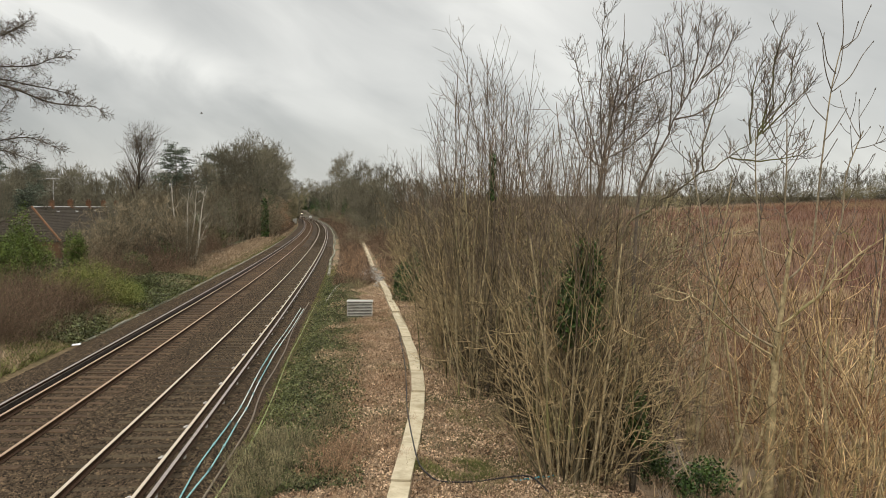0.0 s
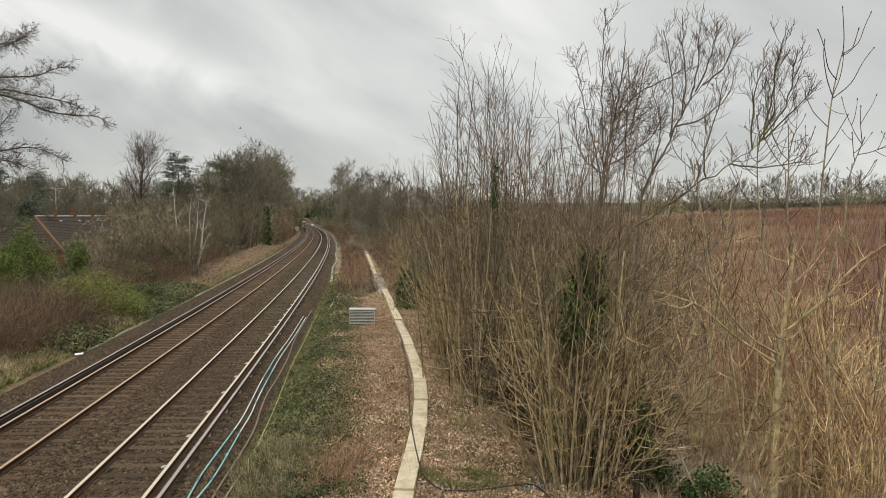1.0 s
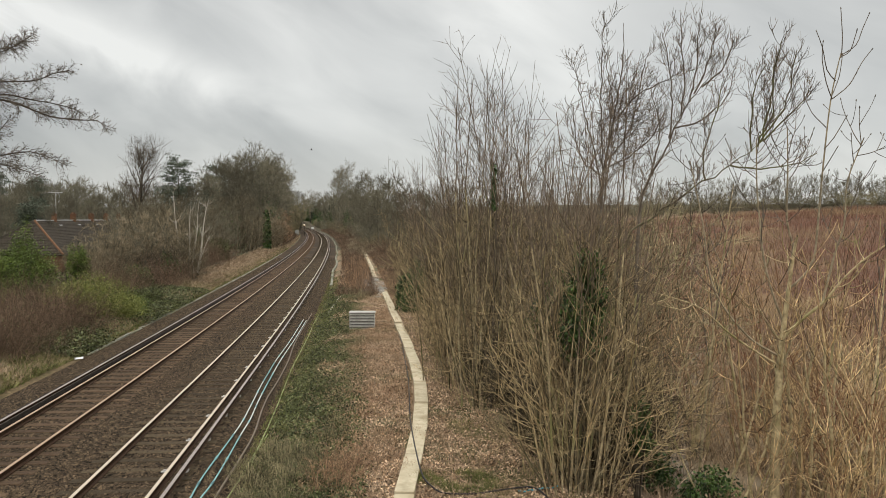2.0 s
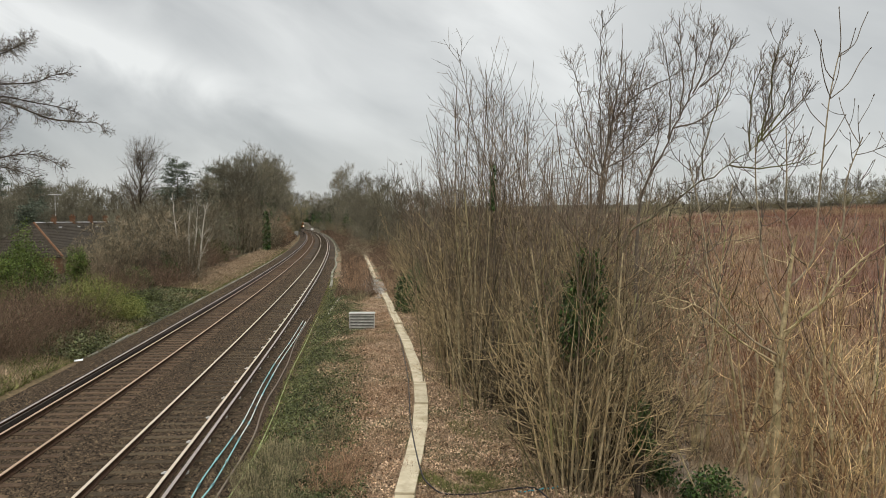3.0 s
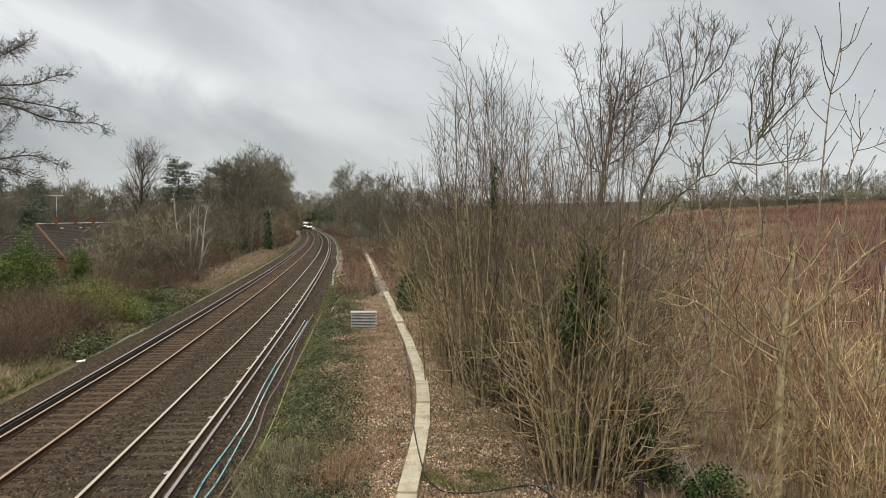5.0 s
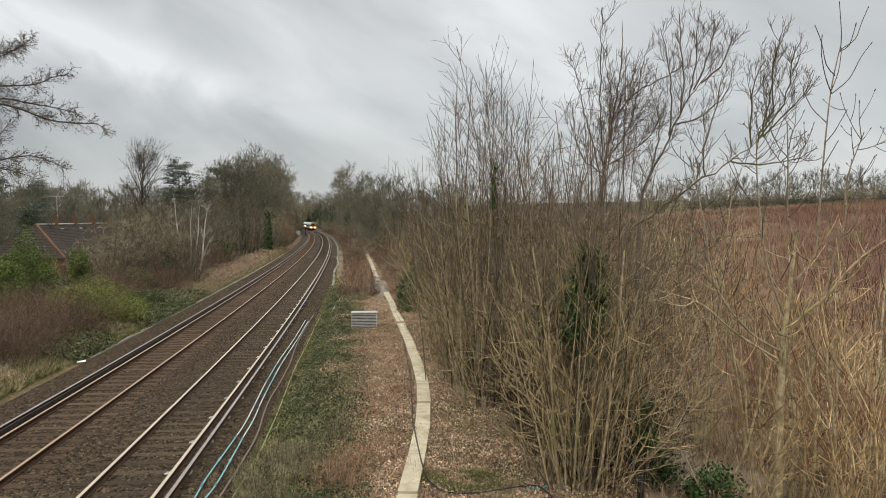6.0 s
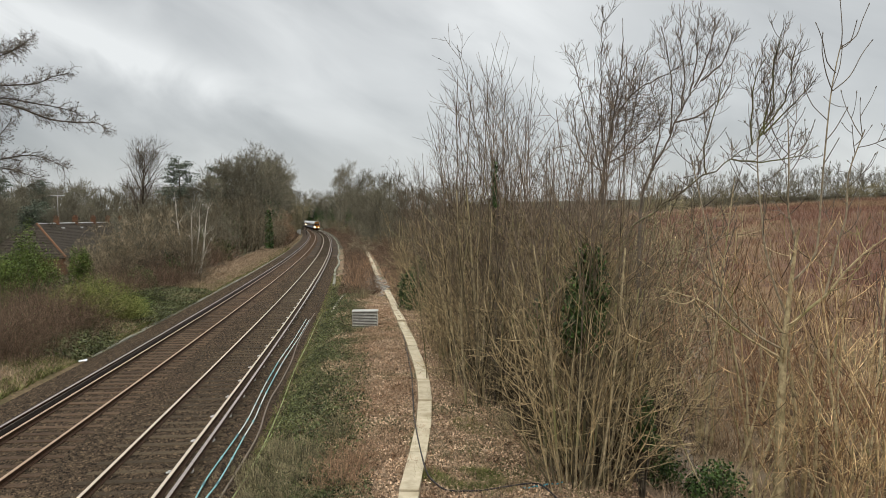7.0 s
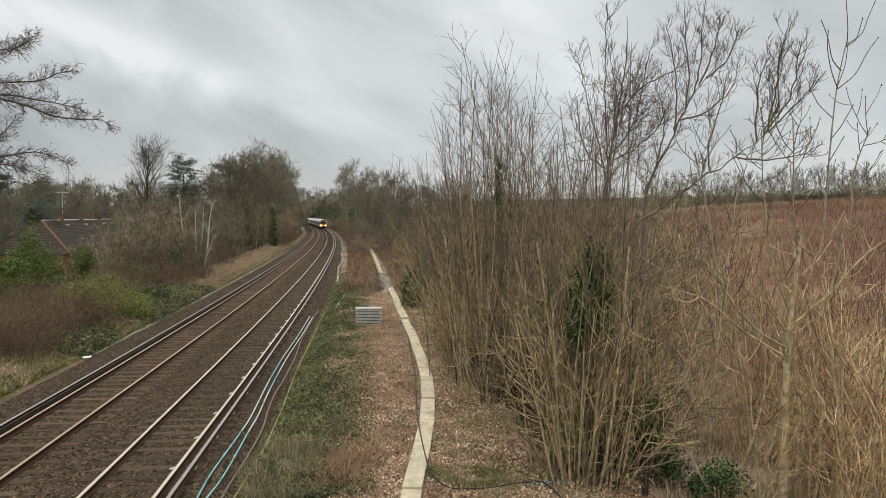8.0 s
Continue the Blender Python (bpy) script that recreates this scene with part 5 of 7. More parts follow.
LINE_TREES = [(-0.59, 118, 1, 0.7, 0.9), (-0.555, 134, 2, 0.85, 0.9), (-0.52, 116, 0, 0.62, 0.8), (-0.49, 150, 1, 0.85, 0.8), (-0.46, 155, 0, 0.8, 0), (-0.425, 160, 2, 0.8, 0), (-0.575, 112, 0, 0.72, 0.8), (-0.545, 124, 1, 0.78, 0), (-0.505, 132, 2, 0.74, 0.7), (-0.61, 102, 2, 0.7, 0.8), (-0.47, 140, 1, 0.66, 0), (-0.44, 128, 0, 0.55, 0), (-0.21, 225, 1, 1.5, 0), (-0.21, 250, 0, 1.5, 0.8), (-0.205, 280, 2, 1.5, 0), (-0.285, 150, 0, 1.14, 0.9), (-0.268, 156, 2, 1.18, 0), (-0.298, 148, 1, 1.08, 0), (-0.255, 160, 1, 1.25, 0), (-0.24, 165, 2, 1.25, 1.0), (-0.222, 175, 0, 1.25, 0), (-0.21, 190, 1, 1.25, 1.0), (-0.30, 170, 2, 1.25, 0), (-0.272, 140, 1, 0.95, 0.8), (-0.25, 150, 0, 1.05, 0),
              (-0.232, 158, 1, 1.05, 0.8), (-0.20, 215, 2, 1.3, 0), (-0.197, 240, 0, 1.35, 0), (-0.215, 205, 0, 1.3, 0.9), (-0.20, 262, 1, 1.2, 0.9), (-0.31, 135, 0, 0.85, 0), (-0.33, 130, 1, 0.8, 0), (-0.205, 300, 2, 1.1, 0), (-0.21, 340, 0, 1.1, 0.9), (-0.215, 400, 1, 1.2, 0.9),
              (-0.52, 170, 0, 1.0, 0), (-0.49, 190, 1, 1.05, 0), (-0.455, 175, 2, 0.85, 0), (-0.43, 190, 0, 0.9, 0), (-0.56, 160, 1, 0.95, 0.9), (-0.60, 150, 2, 0.95, 0), (-0.47, 165, 1, 0.75, 0), (-0.37, 175, 2, 0.85, 0), (-0.35, 165, 0, 0.9, 0.8), (-0.41, 140, 2, 0.65, 0), (-0.385, 135, 0, 0.65, 0), (-0.54, 185, 2, 1.05, 0), (-0.26, 190, 2, 1.3, 0.9),
              (-0.146, 330, 0, 1.55, 0), (-0.131, 315, 1, 1.72, 0), (-0.117, 305, 2, 1.75, 0), (-0.102, 295, 2, 1.6, 0), (-0.088, 270, 0, 1.38, 0), (-0.072, 260, 1, 1.25, 0), (-0.135, 260, 2, 1.05, 1.0), (-0.12, 230, 1, 0.95, 0), (-0.10, 215, 0, 0.9, 0), (-0.08, 200, 2, 0.85, 0), (-0.13, 200, 0, 0.75, 0.0), (-0.115, 180, 2, 0.7, 0),
              (-0.15, 400, 1, 1.2, 1.0), (-0.165, 440, 2, 1.2, 1.0), (-0.18, 480, 0, 1.3, 1.0), (-0.17, 560, 1, 1.4, 0), (-0.19, 600, 2, 1.4, 0.9), (-0.155, 520, 0, 1.3, 0.9), (-0.09, 165, 1, 0.75, 0), (-0.06, 150, 0, 0.8, 0), (-0.04, 170, 2, 0.85, 0), (-0.02, 190, 1, 0.8, 0), (-0.105, 145, 2, 0.6, 0), (-0.075, 130, 0, 0.6, 0)]
for a, y, k, sc, ivy in LINE_TREES:
    u = a * y - float(line_x(y))
    if abs(u) < 9 + 2.5 * sc:  # keep crowns off the line
        a = (float(line_x(y)) + math.copysign(9 + 2.5 * sc, u)) / y
    t_ = plant("bare_tree", "bare winter tree with ivy up its trunk" if ivy else "bare winter tree with a fine twiggy crown", "tree", spot(a, y), [("trunk", (FAR if y > 345 else WOOD)[k][0]), ("crown", (FAR if y > 345 else WOOD)[k][1])], rng_b.uniform(0, 360), sc * rng_b.uniform(0.95, 1.05), "trees along the line")
    if ivy:
        part_of("ivy", IVY_CROWN[1], t_, "dark evergreen ivy", Matrix.Diagonal((ivy, ivy, ivy * 0.85, 1)))
for i in range(30):
    a, y = -0.27 + i * 0.0055, rng_b.uniform(620, 740)
    k = rng_b.randrange(3)
    plant("distant_tree", "bare tree in the wood at the end of the curve", "tree", spot(a, y), [("trunk", FAR[k][0]), ("crown", FAR[k][1])], rng_b.uniform(0, 360), rng_b.uniform(1.5, 1.9), "wood at the end of the curve")
for i in range(58):
    a, y = -0.64 + i * 0.0070, rng_b.uniform(205, 260)
    k = rng_b.randrange(3)
    plant("distant_tree", "bare tree in the wood behind the houses", "tree", spot(a, y), [("trunk", FAR[k][0]), ("crown", FAR[k][1])], rng_b.uniform(0, 360), rng_b.uniform(0.95, 1.3), "wood behind the houses")
for a, y, h, w, seed in [(-0.349, 150, 19.4, 6.4, 171), (-0.302, 155, 17.6, 5.4, 172), (-0.534, 176, 18.0, 4.6, 173), (-0.585, 170, 17.5, 4.6, 174), (-0.545, 120, 11.5, 4.4, 175)]:
    p_, n_ = pine_meshes(seed, h, w, 0.2)
    plant("pine_tree", "dark evergreen pine with layered branches", "tree", spot(a, y), [("trunk", p_), ("foliage", n_)])

# growth closing in on the line round the curve
for y in [*range(262, 332, 4), *range(263, 340, 3)]:
    x = -(0.1888 + 2.0 / y + rng_b.uniform(0, 0.006)) * y
    plant("thorn_scrub", "tall dense bare scrub beside the curve", "shrub", (x, y, float(land_z(x, y))), [("branchwork", FAR_SCRUB[rng_b.randrange(2)])], rng_b.uniform(0, 360), (1.0, 1.0, rng_b.uniform(1.3, 1.9)), "scrub round the curve")
for y in range(150, 262, 6):
    x, yy, _ = along_line(float(y), -8.0 - rng_b.uniform(0, 2.5) - 2.0 * (y < 235))
    plant("thorn_scrub", "dense brown bare scrub at the foot of the wood", "shrub", (x, yy, float(land_z(x, yy))), [("branchwork", FAR_SCRUB[rng_b.randrange(2)])], rng_b.uniform(0, 360), (0.8, 0.8, rng_b.uniform(0.5, 1.0)), "scrub round the curve")
for y in range(275, 420, 12):
    k = rng_b.randrange(3)
    x = -(0.205 + rng_b.uniform(0, 0.012)) * y
    plant("bare_tree", "bare winter tree crowding the curve", "tree", (x, y, float(land_z(x, y))), [("trunk", FAR[k][0]), ("crown", FAR[k][1])], rng_b.uniform(0, 360), rng_b.uniform(0.9, 1.15), "trees along the line")
for y in range(150, 470, 8):
    for u in (rng_b.uniform(9, 12), rng_b.uniform(14, 22)):
        x, yy, _ = along_line(float(y), u)
        plant("thorn_scrub", "dense brown bare scrub beside the line", "shrub", (x, yy, float(land_z(x, yy))), [("branchwork", FAR_SCRUB[rng_b.randrange(2)])], rng_b.uniform(0, 360), (1.0, 1.0, rng_b.uniform(0.7, 1.15) * (0.75 if u < 13 else 1.25)), "scrub beside the strip")
for i in range(24):
    y, k = rng_b.uniform(330, 560), rng_b.randrange(3)
    x, yy, _ = along_line(float(y), rng_b.uniform(14, 40))
    plant("bare_tree", "bare winter tree in the wood beside the curve", "tree", (x, yy, float(land_z(x, yy))), [("trunk", FAR[k][0]), ("crown", FAR[k][1])], rng_b.uniform(0, 360), rng_b.uniform(0.95, 1.3), "trees along the line")
for i in range(13):
    x, y = spot(-0.196 + i * 0.0045, 590 + rng_b.uniform(0, 50))[:2]
    plant("distant_scrub", "hazy grey-brown thicket closing the end of the curve", "shrub", (x, y, float(land_z(x, y))), [("branchwork", FAR_SCRUB[rng_b.randrange(2)])], rng_b.uniform(0, 360), (2.0, 2.0, rng_b.uniform(2.2, 2.9)), "wood at the end of the curve")
RUSSET = branchwork(109, 40, 6.6, 15, M_STALK, side=1.7, r=0.03, sides=9, twigs=2.5, stool=1.8, blades=8, blade_len=0.5, width=0.05)
plant("beech_bush", "rounded russet-tan beech bush at the foot of the wood", "shrub", spot(-0.2172, 168), [("branchwork", RUSSET)], 75.0, 1.0)
YEW = shrub_meshes(166, (2.5, 2.4, 9.0), 0.30, 5200, M_YEW, M_BARK_DARK, 30)
for a, y, sx, sz in [(-0.148, 430, 1.2, 1.9), (-0.156, 450, 1.4, 1.5), (-0.168, 520, 1.6, 1.5)]:
    t_ = plant("yew_tree", "dark evergreen yew in the wood beside the curve", "tree", spot(a, y), [("foliage", YEW[1]), ("branchwork", YEW[0])], rng_b.uniform(0, 360), (sx, sx, sz), "evergreens in the wood")

# wood and hedge behind the thicket and along the crest
for i in range(9):
    a, y, k = -0.085 + i * 0.014, rng_b.uniform(130, 175), rng_b.randrange(3)
    want = 5.63 + rng_b.uniform(0.040, 0.056) * y - float(land_z(a * y, y))
    plant("hedge_tree", "bare grey-brown tree behind the strip", "tree", spot(a, y), [("trunk", FAR[k][0]), ("crown", FAR[k][1])], rng_b.uniform(0, 360), want / 15, "trees behind the strip")
for i in range(34):
    a = -0.02 + i * 0.0125 + rng_b.uniform(-0.004, 0.004)
    y = rng_b.uniform(105, 150) if i < 20 else rng_b.uniform(180, 215)
    k = rng_b.randrange(3)
    want = max(4.0, 5.63 + 0.032 * y - float(land_z(a * y, y)))
    plant("hedge_tree", "bare brown hedgerow thorn", "tree", spot(a, y), [("trunk", FAR[k][0]), ("crown", FAR[k][1])], rng_b.uniform(0, 360), want / 15 * rng_b.uniform(0.85, 1.1), "hedge behind the thicket")
for i in range(64):
    a = 0.26 + i * 0.0062 + rng_b.uniform(-0.003, 0.003)
    y = rng_b.uniform(255, 290)
    k = rng_b.randrange(3)
    plant("crest_tree", "bare tree in the row on the crest", "tree", spot(a, y), [("trunk", FAR[k][0]), ("crown", FAR[k][1])], rng_b.uniform(0, 360), (0.42, 0.42, rng_b.uniform(0.6, 0.9)), "tree row on the crest")
for i in range(52):
    a = 0.25 + i * 0.0075
    y = rng_b.uniform(236, 256)
    plant("hedge_bush", "grey-brown hedge thorn below the tree row", "bush", spot(a, y), [("branchwork", FAR_SCRUB[rng_b.randrange(2)])], rng_b.uniform(0, 360), (1.3, 1.3, rng_b.uniform(0.6, 1.0)), "hedge below the tree row")

# ---- larch whose boughs hang in from the side ----
def build_larch():
    rng = np.random.default_rng(190)
    ox, oy = -25.5, 38.0
    oz = float(land_z(ox, oy))
    larch = thing("larch", "bare larch with knobbly twigs on long drooping boughs", "tree", pose(ox, oy, oz))
    trunk = [limb(rng, (0, 0, -0.3), (0, 0, 1), 19, 0.24, 0.03, 10, 0, 0.015)]
    boughs = []
    for pts, r in [([(0, 0, 11.0), (2.2, 0, 11.2), (4.0, 0, 10.9), (5.6, 0.2, 10.3), (7.2, 0.2, 10.1), (8.0, 0.3, 10.1), (8.4, 0.3, 9.7)], 0.055),
                   ([(0, 0, 11.4), (2.0, 0.3, 11.3), (3.2, 0.4, 11.4), (4.6, 0.5, 11.15), (6.0, 0.5, 10.9), (7.0, 0.5, 10.6)], 0.045),
                   ([(0, 0, 12.2), (2.2, -0.3, 11.9), (3.6, -0.3, 11.9), (5.3, -0.3, 12.0), (6.0, -0.3, 12.3), (6.9, -0.3, 12.5)], 0.045),
                   ([(0, 0, 13.0), (2.0, 0.2, 13.1), (3.0, 0.2, 13.4), (4.0, 0.2, 13.8), (4.7, 0.2, 14.3)], 0.035),
                   ([(0, 0, 13.8), (2.2, 0.6, 13.7), (3.5, 0.6, 13.8), (4.2, 0.6, 14.2)], 0.03),
                   ([(0, 0, 8.6), (2.4, 0, 8.2), (3.6, 0.3, 8.4), (4.6, 0.3, 8.5), (5.6, 0.3, 8.2), (6.2, 0.3, 7.9)], 0.05),
                   ([(0, 0, 8.0), (2.6, -0.3, 7.9), (4.0, -0.3, 7.7), (5.2, -0.3, 7.3)], 0.04),
                   ([(0, 0, 8.8), (2.6, -0.6, 8.8), (3.5, -0.6, 9.4), (4.0, -0.6, 10.0)], 0.03)]:
        p = smooth_path([(x, y, z - oz + 0.38) for x, y, z in pts], 0.4)
        boughs.append((p, np.linspace(r * 1.5, 0.014, len(p))))
    for i in range(16):
        az, z = rng.uniform(1.2, 5.2), rng.uniform(4, 18)
        boughs.append(limb(rng, (0, 0, z), (math.cos(az), math.sin(az), 0.05), 5.5 * (1 - z / 24), 0.05, 0.01, 8, -0.015, 0.05))
    twigs = offshoots(rng, boughs, 58, 0.2, 1.0, 48, 1.1, 0.02, 0.15, 5, 0.45, 0.013, taper=0.5, flat=0.8)
    fine = offshoots(rng, twigs, 8.0, 0.1, 1.0, 52, 0.42, -0.02, 0.2, 3, 0.7, 0.009)
    spur = np.array([p[k] for p, _ in fine + twigs for k in (1, 2)])
    v, f = tubes(trunk + boughs, 6)
    part_of("trunk", fast_mesh("trunk", v, f, M_BARK_DARK), larch)
    v, f = tubes(twigs + fine, 3)
    part_of("twig_spray", fast_mesh("twig_spray", v, f, M_BARK_MID), larch, kind="stuff")
    c = spur[rng.integers(0, len(spur), 6500)]
    v, f = leaves_at(rng, c, 0.02, 0.06, 1.1)
    part_of("cone_scatter", fast_mesh("cone_scatter", v, f, M_BARK_DARK), larch, "small dark cones and spurs", kind="stuff")


build_larch()


# ---- ground cover ----
def scatter(rng, n, u0, u1, y0, y1, power=1.0):
    """Places on the ground between two offsets from the line, denser towards y0."""
    y = y0 + (y1 - y0) * rng.uniform(0, 1, n) ** power
    u = rng.uniform(u0, u1, n)
    p = along_line(y, u)
    p[:, 2] = land_z(p[:, 0], p[:, 1])
    return p


def patchy(rng, p, size, keep):
    """Keeps points in irregular patches."""
    v = np.sin(p[:, 0] / size + 1.3 * np.sin(p[:, 1] / size * 0.7)) * np.sin(p[:, 1] / size * 0.9 + np.sin(p[:, 0] / size)) + rng.normal(0, 0.3, len(p))
    return p[v > keep]


def cover(name, label, category, mesh_data, mat):
    return tagged(new(name, fast_mesh(name, *mesh_data, mat)), label, category, kind="stuff")


rng_g = np.random.default_rng(21)
p = scatter(rng_g, 165000, 5.2, 13.2, 13, 62, 1.8)
LIDS = [(-0.80, 12.6), (-0.69, 16.06), (-0.58, 20.56), (-0.68, 24.4), (-0.91, 27.66), (-1.47, 33.1), (-2.07, 38.03), (-3.43, 49.41), (-5.0, 62.0)]


def off_lids(p):
    """Keeps the trough lids swept but for a few pieces."""
    gap = np.abs(p[:, 0] - np.interp(p[:, 1], [y for _, y in LIDS], [x for x, _ in LIDS]))
    return p[(gap > 0.25) | (rng_g.uniform(0, 1, len(p)) < 0.03)]


p = off_lids(p)
cover("leaf_litter", "fallen dead brown leaves on the strip", "leaf litter", leaves_at(rng_g, p + (0, 0, 0.03), (0.02, 0.02, 0.025), 0.039, 1.6, 0.2), M_LEAF_DEAD)
p = scatter(rng_g, 190000, 4.2, 8.0, 14, 64, 1.3)
uu = p[:, 0] - line_x(p[:, 1])
p = p[rng_g.uniform(0, 1, len(p)) < np.clip(np.where(uu > 5.0, 1.28 - (uu - 5.0) / 1.65, 1.3 - (5.0 - uu) / 0.7), 0, 1)]
p = patchy(rng_g, p, 1.1, -0.55)
p[:, 2] += rng_g.uniform(0.02, 0.14, len(p))
cover("ivy_carpet", "low green ivy carpet beside the track", "ivy", leaves_at(rng_g, p, 0.03, 0.046, 1.2, 0.25), M_IVY_CARPET)
p = patchy(rng_g, scatter(rng_g, 20000, 5.0, 12.6, 12, 60, 1.4), 0.8, 0.6)
cover("grass_tufts", "tufts of green grass among the dead leaves", "grass", blades_at(rng_g, p, 0.13, 0.012, 0.5), M_GRASS)
p = scatter(rng_g, 16000, 4.0, 5.0, 17, 75, 1.4)
cover("cess_moss", "bright moss and grass along the track edge", "grass", blades_at(rng_g, p, 0.10, 0.02, 0.7), M_GRASS)
p = scatter(rng_g, 50000, -9.0, -5.3, 16, 130, 1.7)
cover("verge_grass", "dry tan grass on the verge", "grass", blades_at(rng_g, p, 0.24, 0.016, 0.9), M_GRASS_DRY)
p = scatter(rng_g, 40000, -9.5, -5.3, 52, 300, 1.4)
cover("pale_verge_grass", "pale pinkish dead grass beside the line", "grass", blades_at(rng_g, p, 0.28, 0.035, 0.9), M_GRASS_DRY)
p = np.concatenate([patchy(rng_g, scatter(rng_g, 80000, -8.5, -5.2, 18, 70, 1.0), 1.5, -0.1), scatter(rng_g, 30000, -6.3, -5.15, 18, 150, 1.3)])
cover("verge_herbs", "patches of green grass on the verge", "grass", blades_at(rng_g, p, 0.13, 0.03, 0.8), M_GRASS)
p = scatter(rng_g, 110000, 24, 150, 28, 190, 1.5)
cover("red_stems", "dense red-brown dead stems over the field", "dead stems", blades_at(rng_g, p, 1.3, 0.045, 0.3), M_TWIG_RED)
p = patchy(rng_g, scatter(rng_g, 46000, 13.6, 36, 13, 75, 1.5), 2.0, -0.3)
cover("dry_stalks", "dry tan grass and stalks", "grass", blades_at(rng_g, p, 0.5, 0.022, 0.5), M_GRASS_DRY)


p = patchy(rng_g, scatter(rng_g, 70000, 14.2, 28, 15, 68, 1.1), 1.3, -0.5)
cover("hollow_grass", "pale tan dead grass in the hollow", "grass", blades_at(rng_g, p, 0.5, 0.022, 0.6), M_GRASS_DRY)
p = scatter(rng_g, 70000, -10.5, -5.0, 32, 60, 1.0)
p = patchy(rng_g, p, 2.4, -0.5)
p[:, 2] += rng_g.uniform(0.02, 0.3, len(p))
cover("bank_ivy", "green ivy and herbs over the bank", "ivy", leaves_at(rng_g, p, 0.04, 0.075, 1.3, 0.4), M_IVY_CARPET)
p = scatter(rng_g, 46000, 5.0, 13.5, 54, 150, 1.2)
uu = p[:, 0] - line_x(p[:, 1])
p = patchy(rng_g, p[np.abs(uu - 8.6) > 0.5], 1.6, -0.45)
cover("dead_undergrowth", "low red-brown dead stems along the strip", "dead stems", blades_at(rng_g, p, 0.55, 0.03, 0.7), M_BRAMBLE)
p = np.concatenate([scatter(rng_g, 24000, 4.9, 12.5, 150, 340, 1.0), scatter(rng_g, 9000, -11.5, -6.2, 150, 270, 1.0)])
cover("far_undergrowth", "brown dead stems along the far verges", "dead stems", blades_at(rng_g, p, 0.9, 0.07, 0.6), M_BRAMBLE)
p = scatter(rng_g, 14000, 9.2, 12.0, 13, 20, 1.0)
p = patchy(rng_g, p, 0.7, 0.35)
cover("strip_grass", "thin yellow-green grass between the dead leaves", "grass", blades_at(rng_g, p, 0.14, 0.010, 0.6), M_GRASS)
p = patchy(rng_g, scatter(rng_g, 26000, 6.2, 8.4, 13, 46, 1.3), 0.9, 0.0)
cover("dead_stalks", "thin red-brown dead stalks among the leaves", "dead stems", blades_at(rng_g, p, 0.16, 0.010, 0.7), M_STALK)
p = off_lids(patchy(rng_g, scatter(rng_g, 46000, 4.9, 11.5, 13, 40, 1.4), 0.7, 0.0))
cover("dry_strip_grass", "thin dry tan grass among the leaves", "grass", blades_at(rng_g, p, 0.17, 0.010, 0.8), M_GRASS_DRY)
ang, rad = rng_g.uniform(0, 6.283, 15000), np.sqrt(rng_g.uniform(0, 1, 15000))
p = np.stack([0.3 + 0.95 * rad * np.cos(ang), 15.95 + 0.75 * rad * np.sin(ang), 0 * ang], -1)
p[:, 2] = land_z(p[:, 0], p[:, 1])
p = patchy(rng_g, p, 0.35, -0.2)
cover("moss_patch", "yellow-green mossy grass beside the lids", "grass", blades_at(rng_g, p, 0.12, 0.012, 0.8), M_GRASS)
# low twiggy growth on the strip
LOW = [branchwork(200, 46, 0.85, 22, M_OLIVE_TWIG, side=0.34, r=0.007, sides=4, twigs=1.6, stool=0.6, blades=2, blade_len=0.14, width=0.009),
       branchwork(201, 26, 0.95, 16, M_STALK, side=0.25, r=0.005, sides=5, twigs=2.0, stool=0.4, blades=3, blade_len=0.12, width=0.006)]
for x, y, k, sc in [(-3.9, 16.2, 0, 1.0), (-4.3, 16.6, 0, 0.7), (-4.4, 17.3, 0, 0.7), (-3.2, 15.0, 0, 0.8), (-3.0, 17.0, 0, 0.6), (-2.35, 16.8, 1, 0.8), (-3.5, 17.3, 0, 0.95), (-3.9, 17.6, 0, 0.8), (-3.3, 16.0, 0, 0.75), (-4.1, 18.6, 0, 0.65), (-2.0, 15.6, 1, 0.9), (-3.7, 14.8, 0, 0.9), (-2.2, 16.2, 1, 0.95), (-2.5, 15.3, 1, 0.8), (-1.95, 17.0, 1, 0.7),
                    (-2.7, 19.0, 0, 0.6), (-2.9, 20.5, 0, 0.45), (-6.6, 58, 1, 1.6), (-7.2, 64, 1, 2.0), (-8.4, 72, 1, 2.2), (-6.0, 52, 0, 1.2), (-7.4, 60, 1, 1.6), (-9.0, 80, 1, 2.4), (-3.9, 60, 1, 1.6), (-3.0, 52, 1, 1.2), (-5.2, 70, 1, 2.0), (1.9, 19.8, 0, 0.9), (0.7, 26.5, 0, 0.9), (0.2, 31, 0, 1.0)]:
    plant("low_shrub", "low leafless grey-brown twiggy shrub" if k == 0 else "low leafless reddish twiggy shrub", "shrub", (x, y, float(land_z(x, y))), [("branchwork", LOW[k])], rng_b.uniform(0, 360), sc, "low shrubs on the strip")


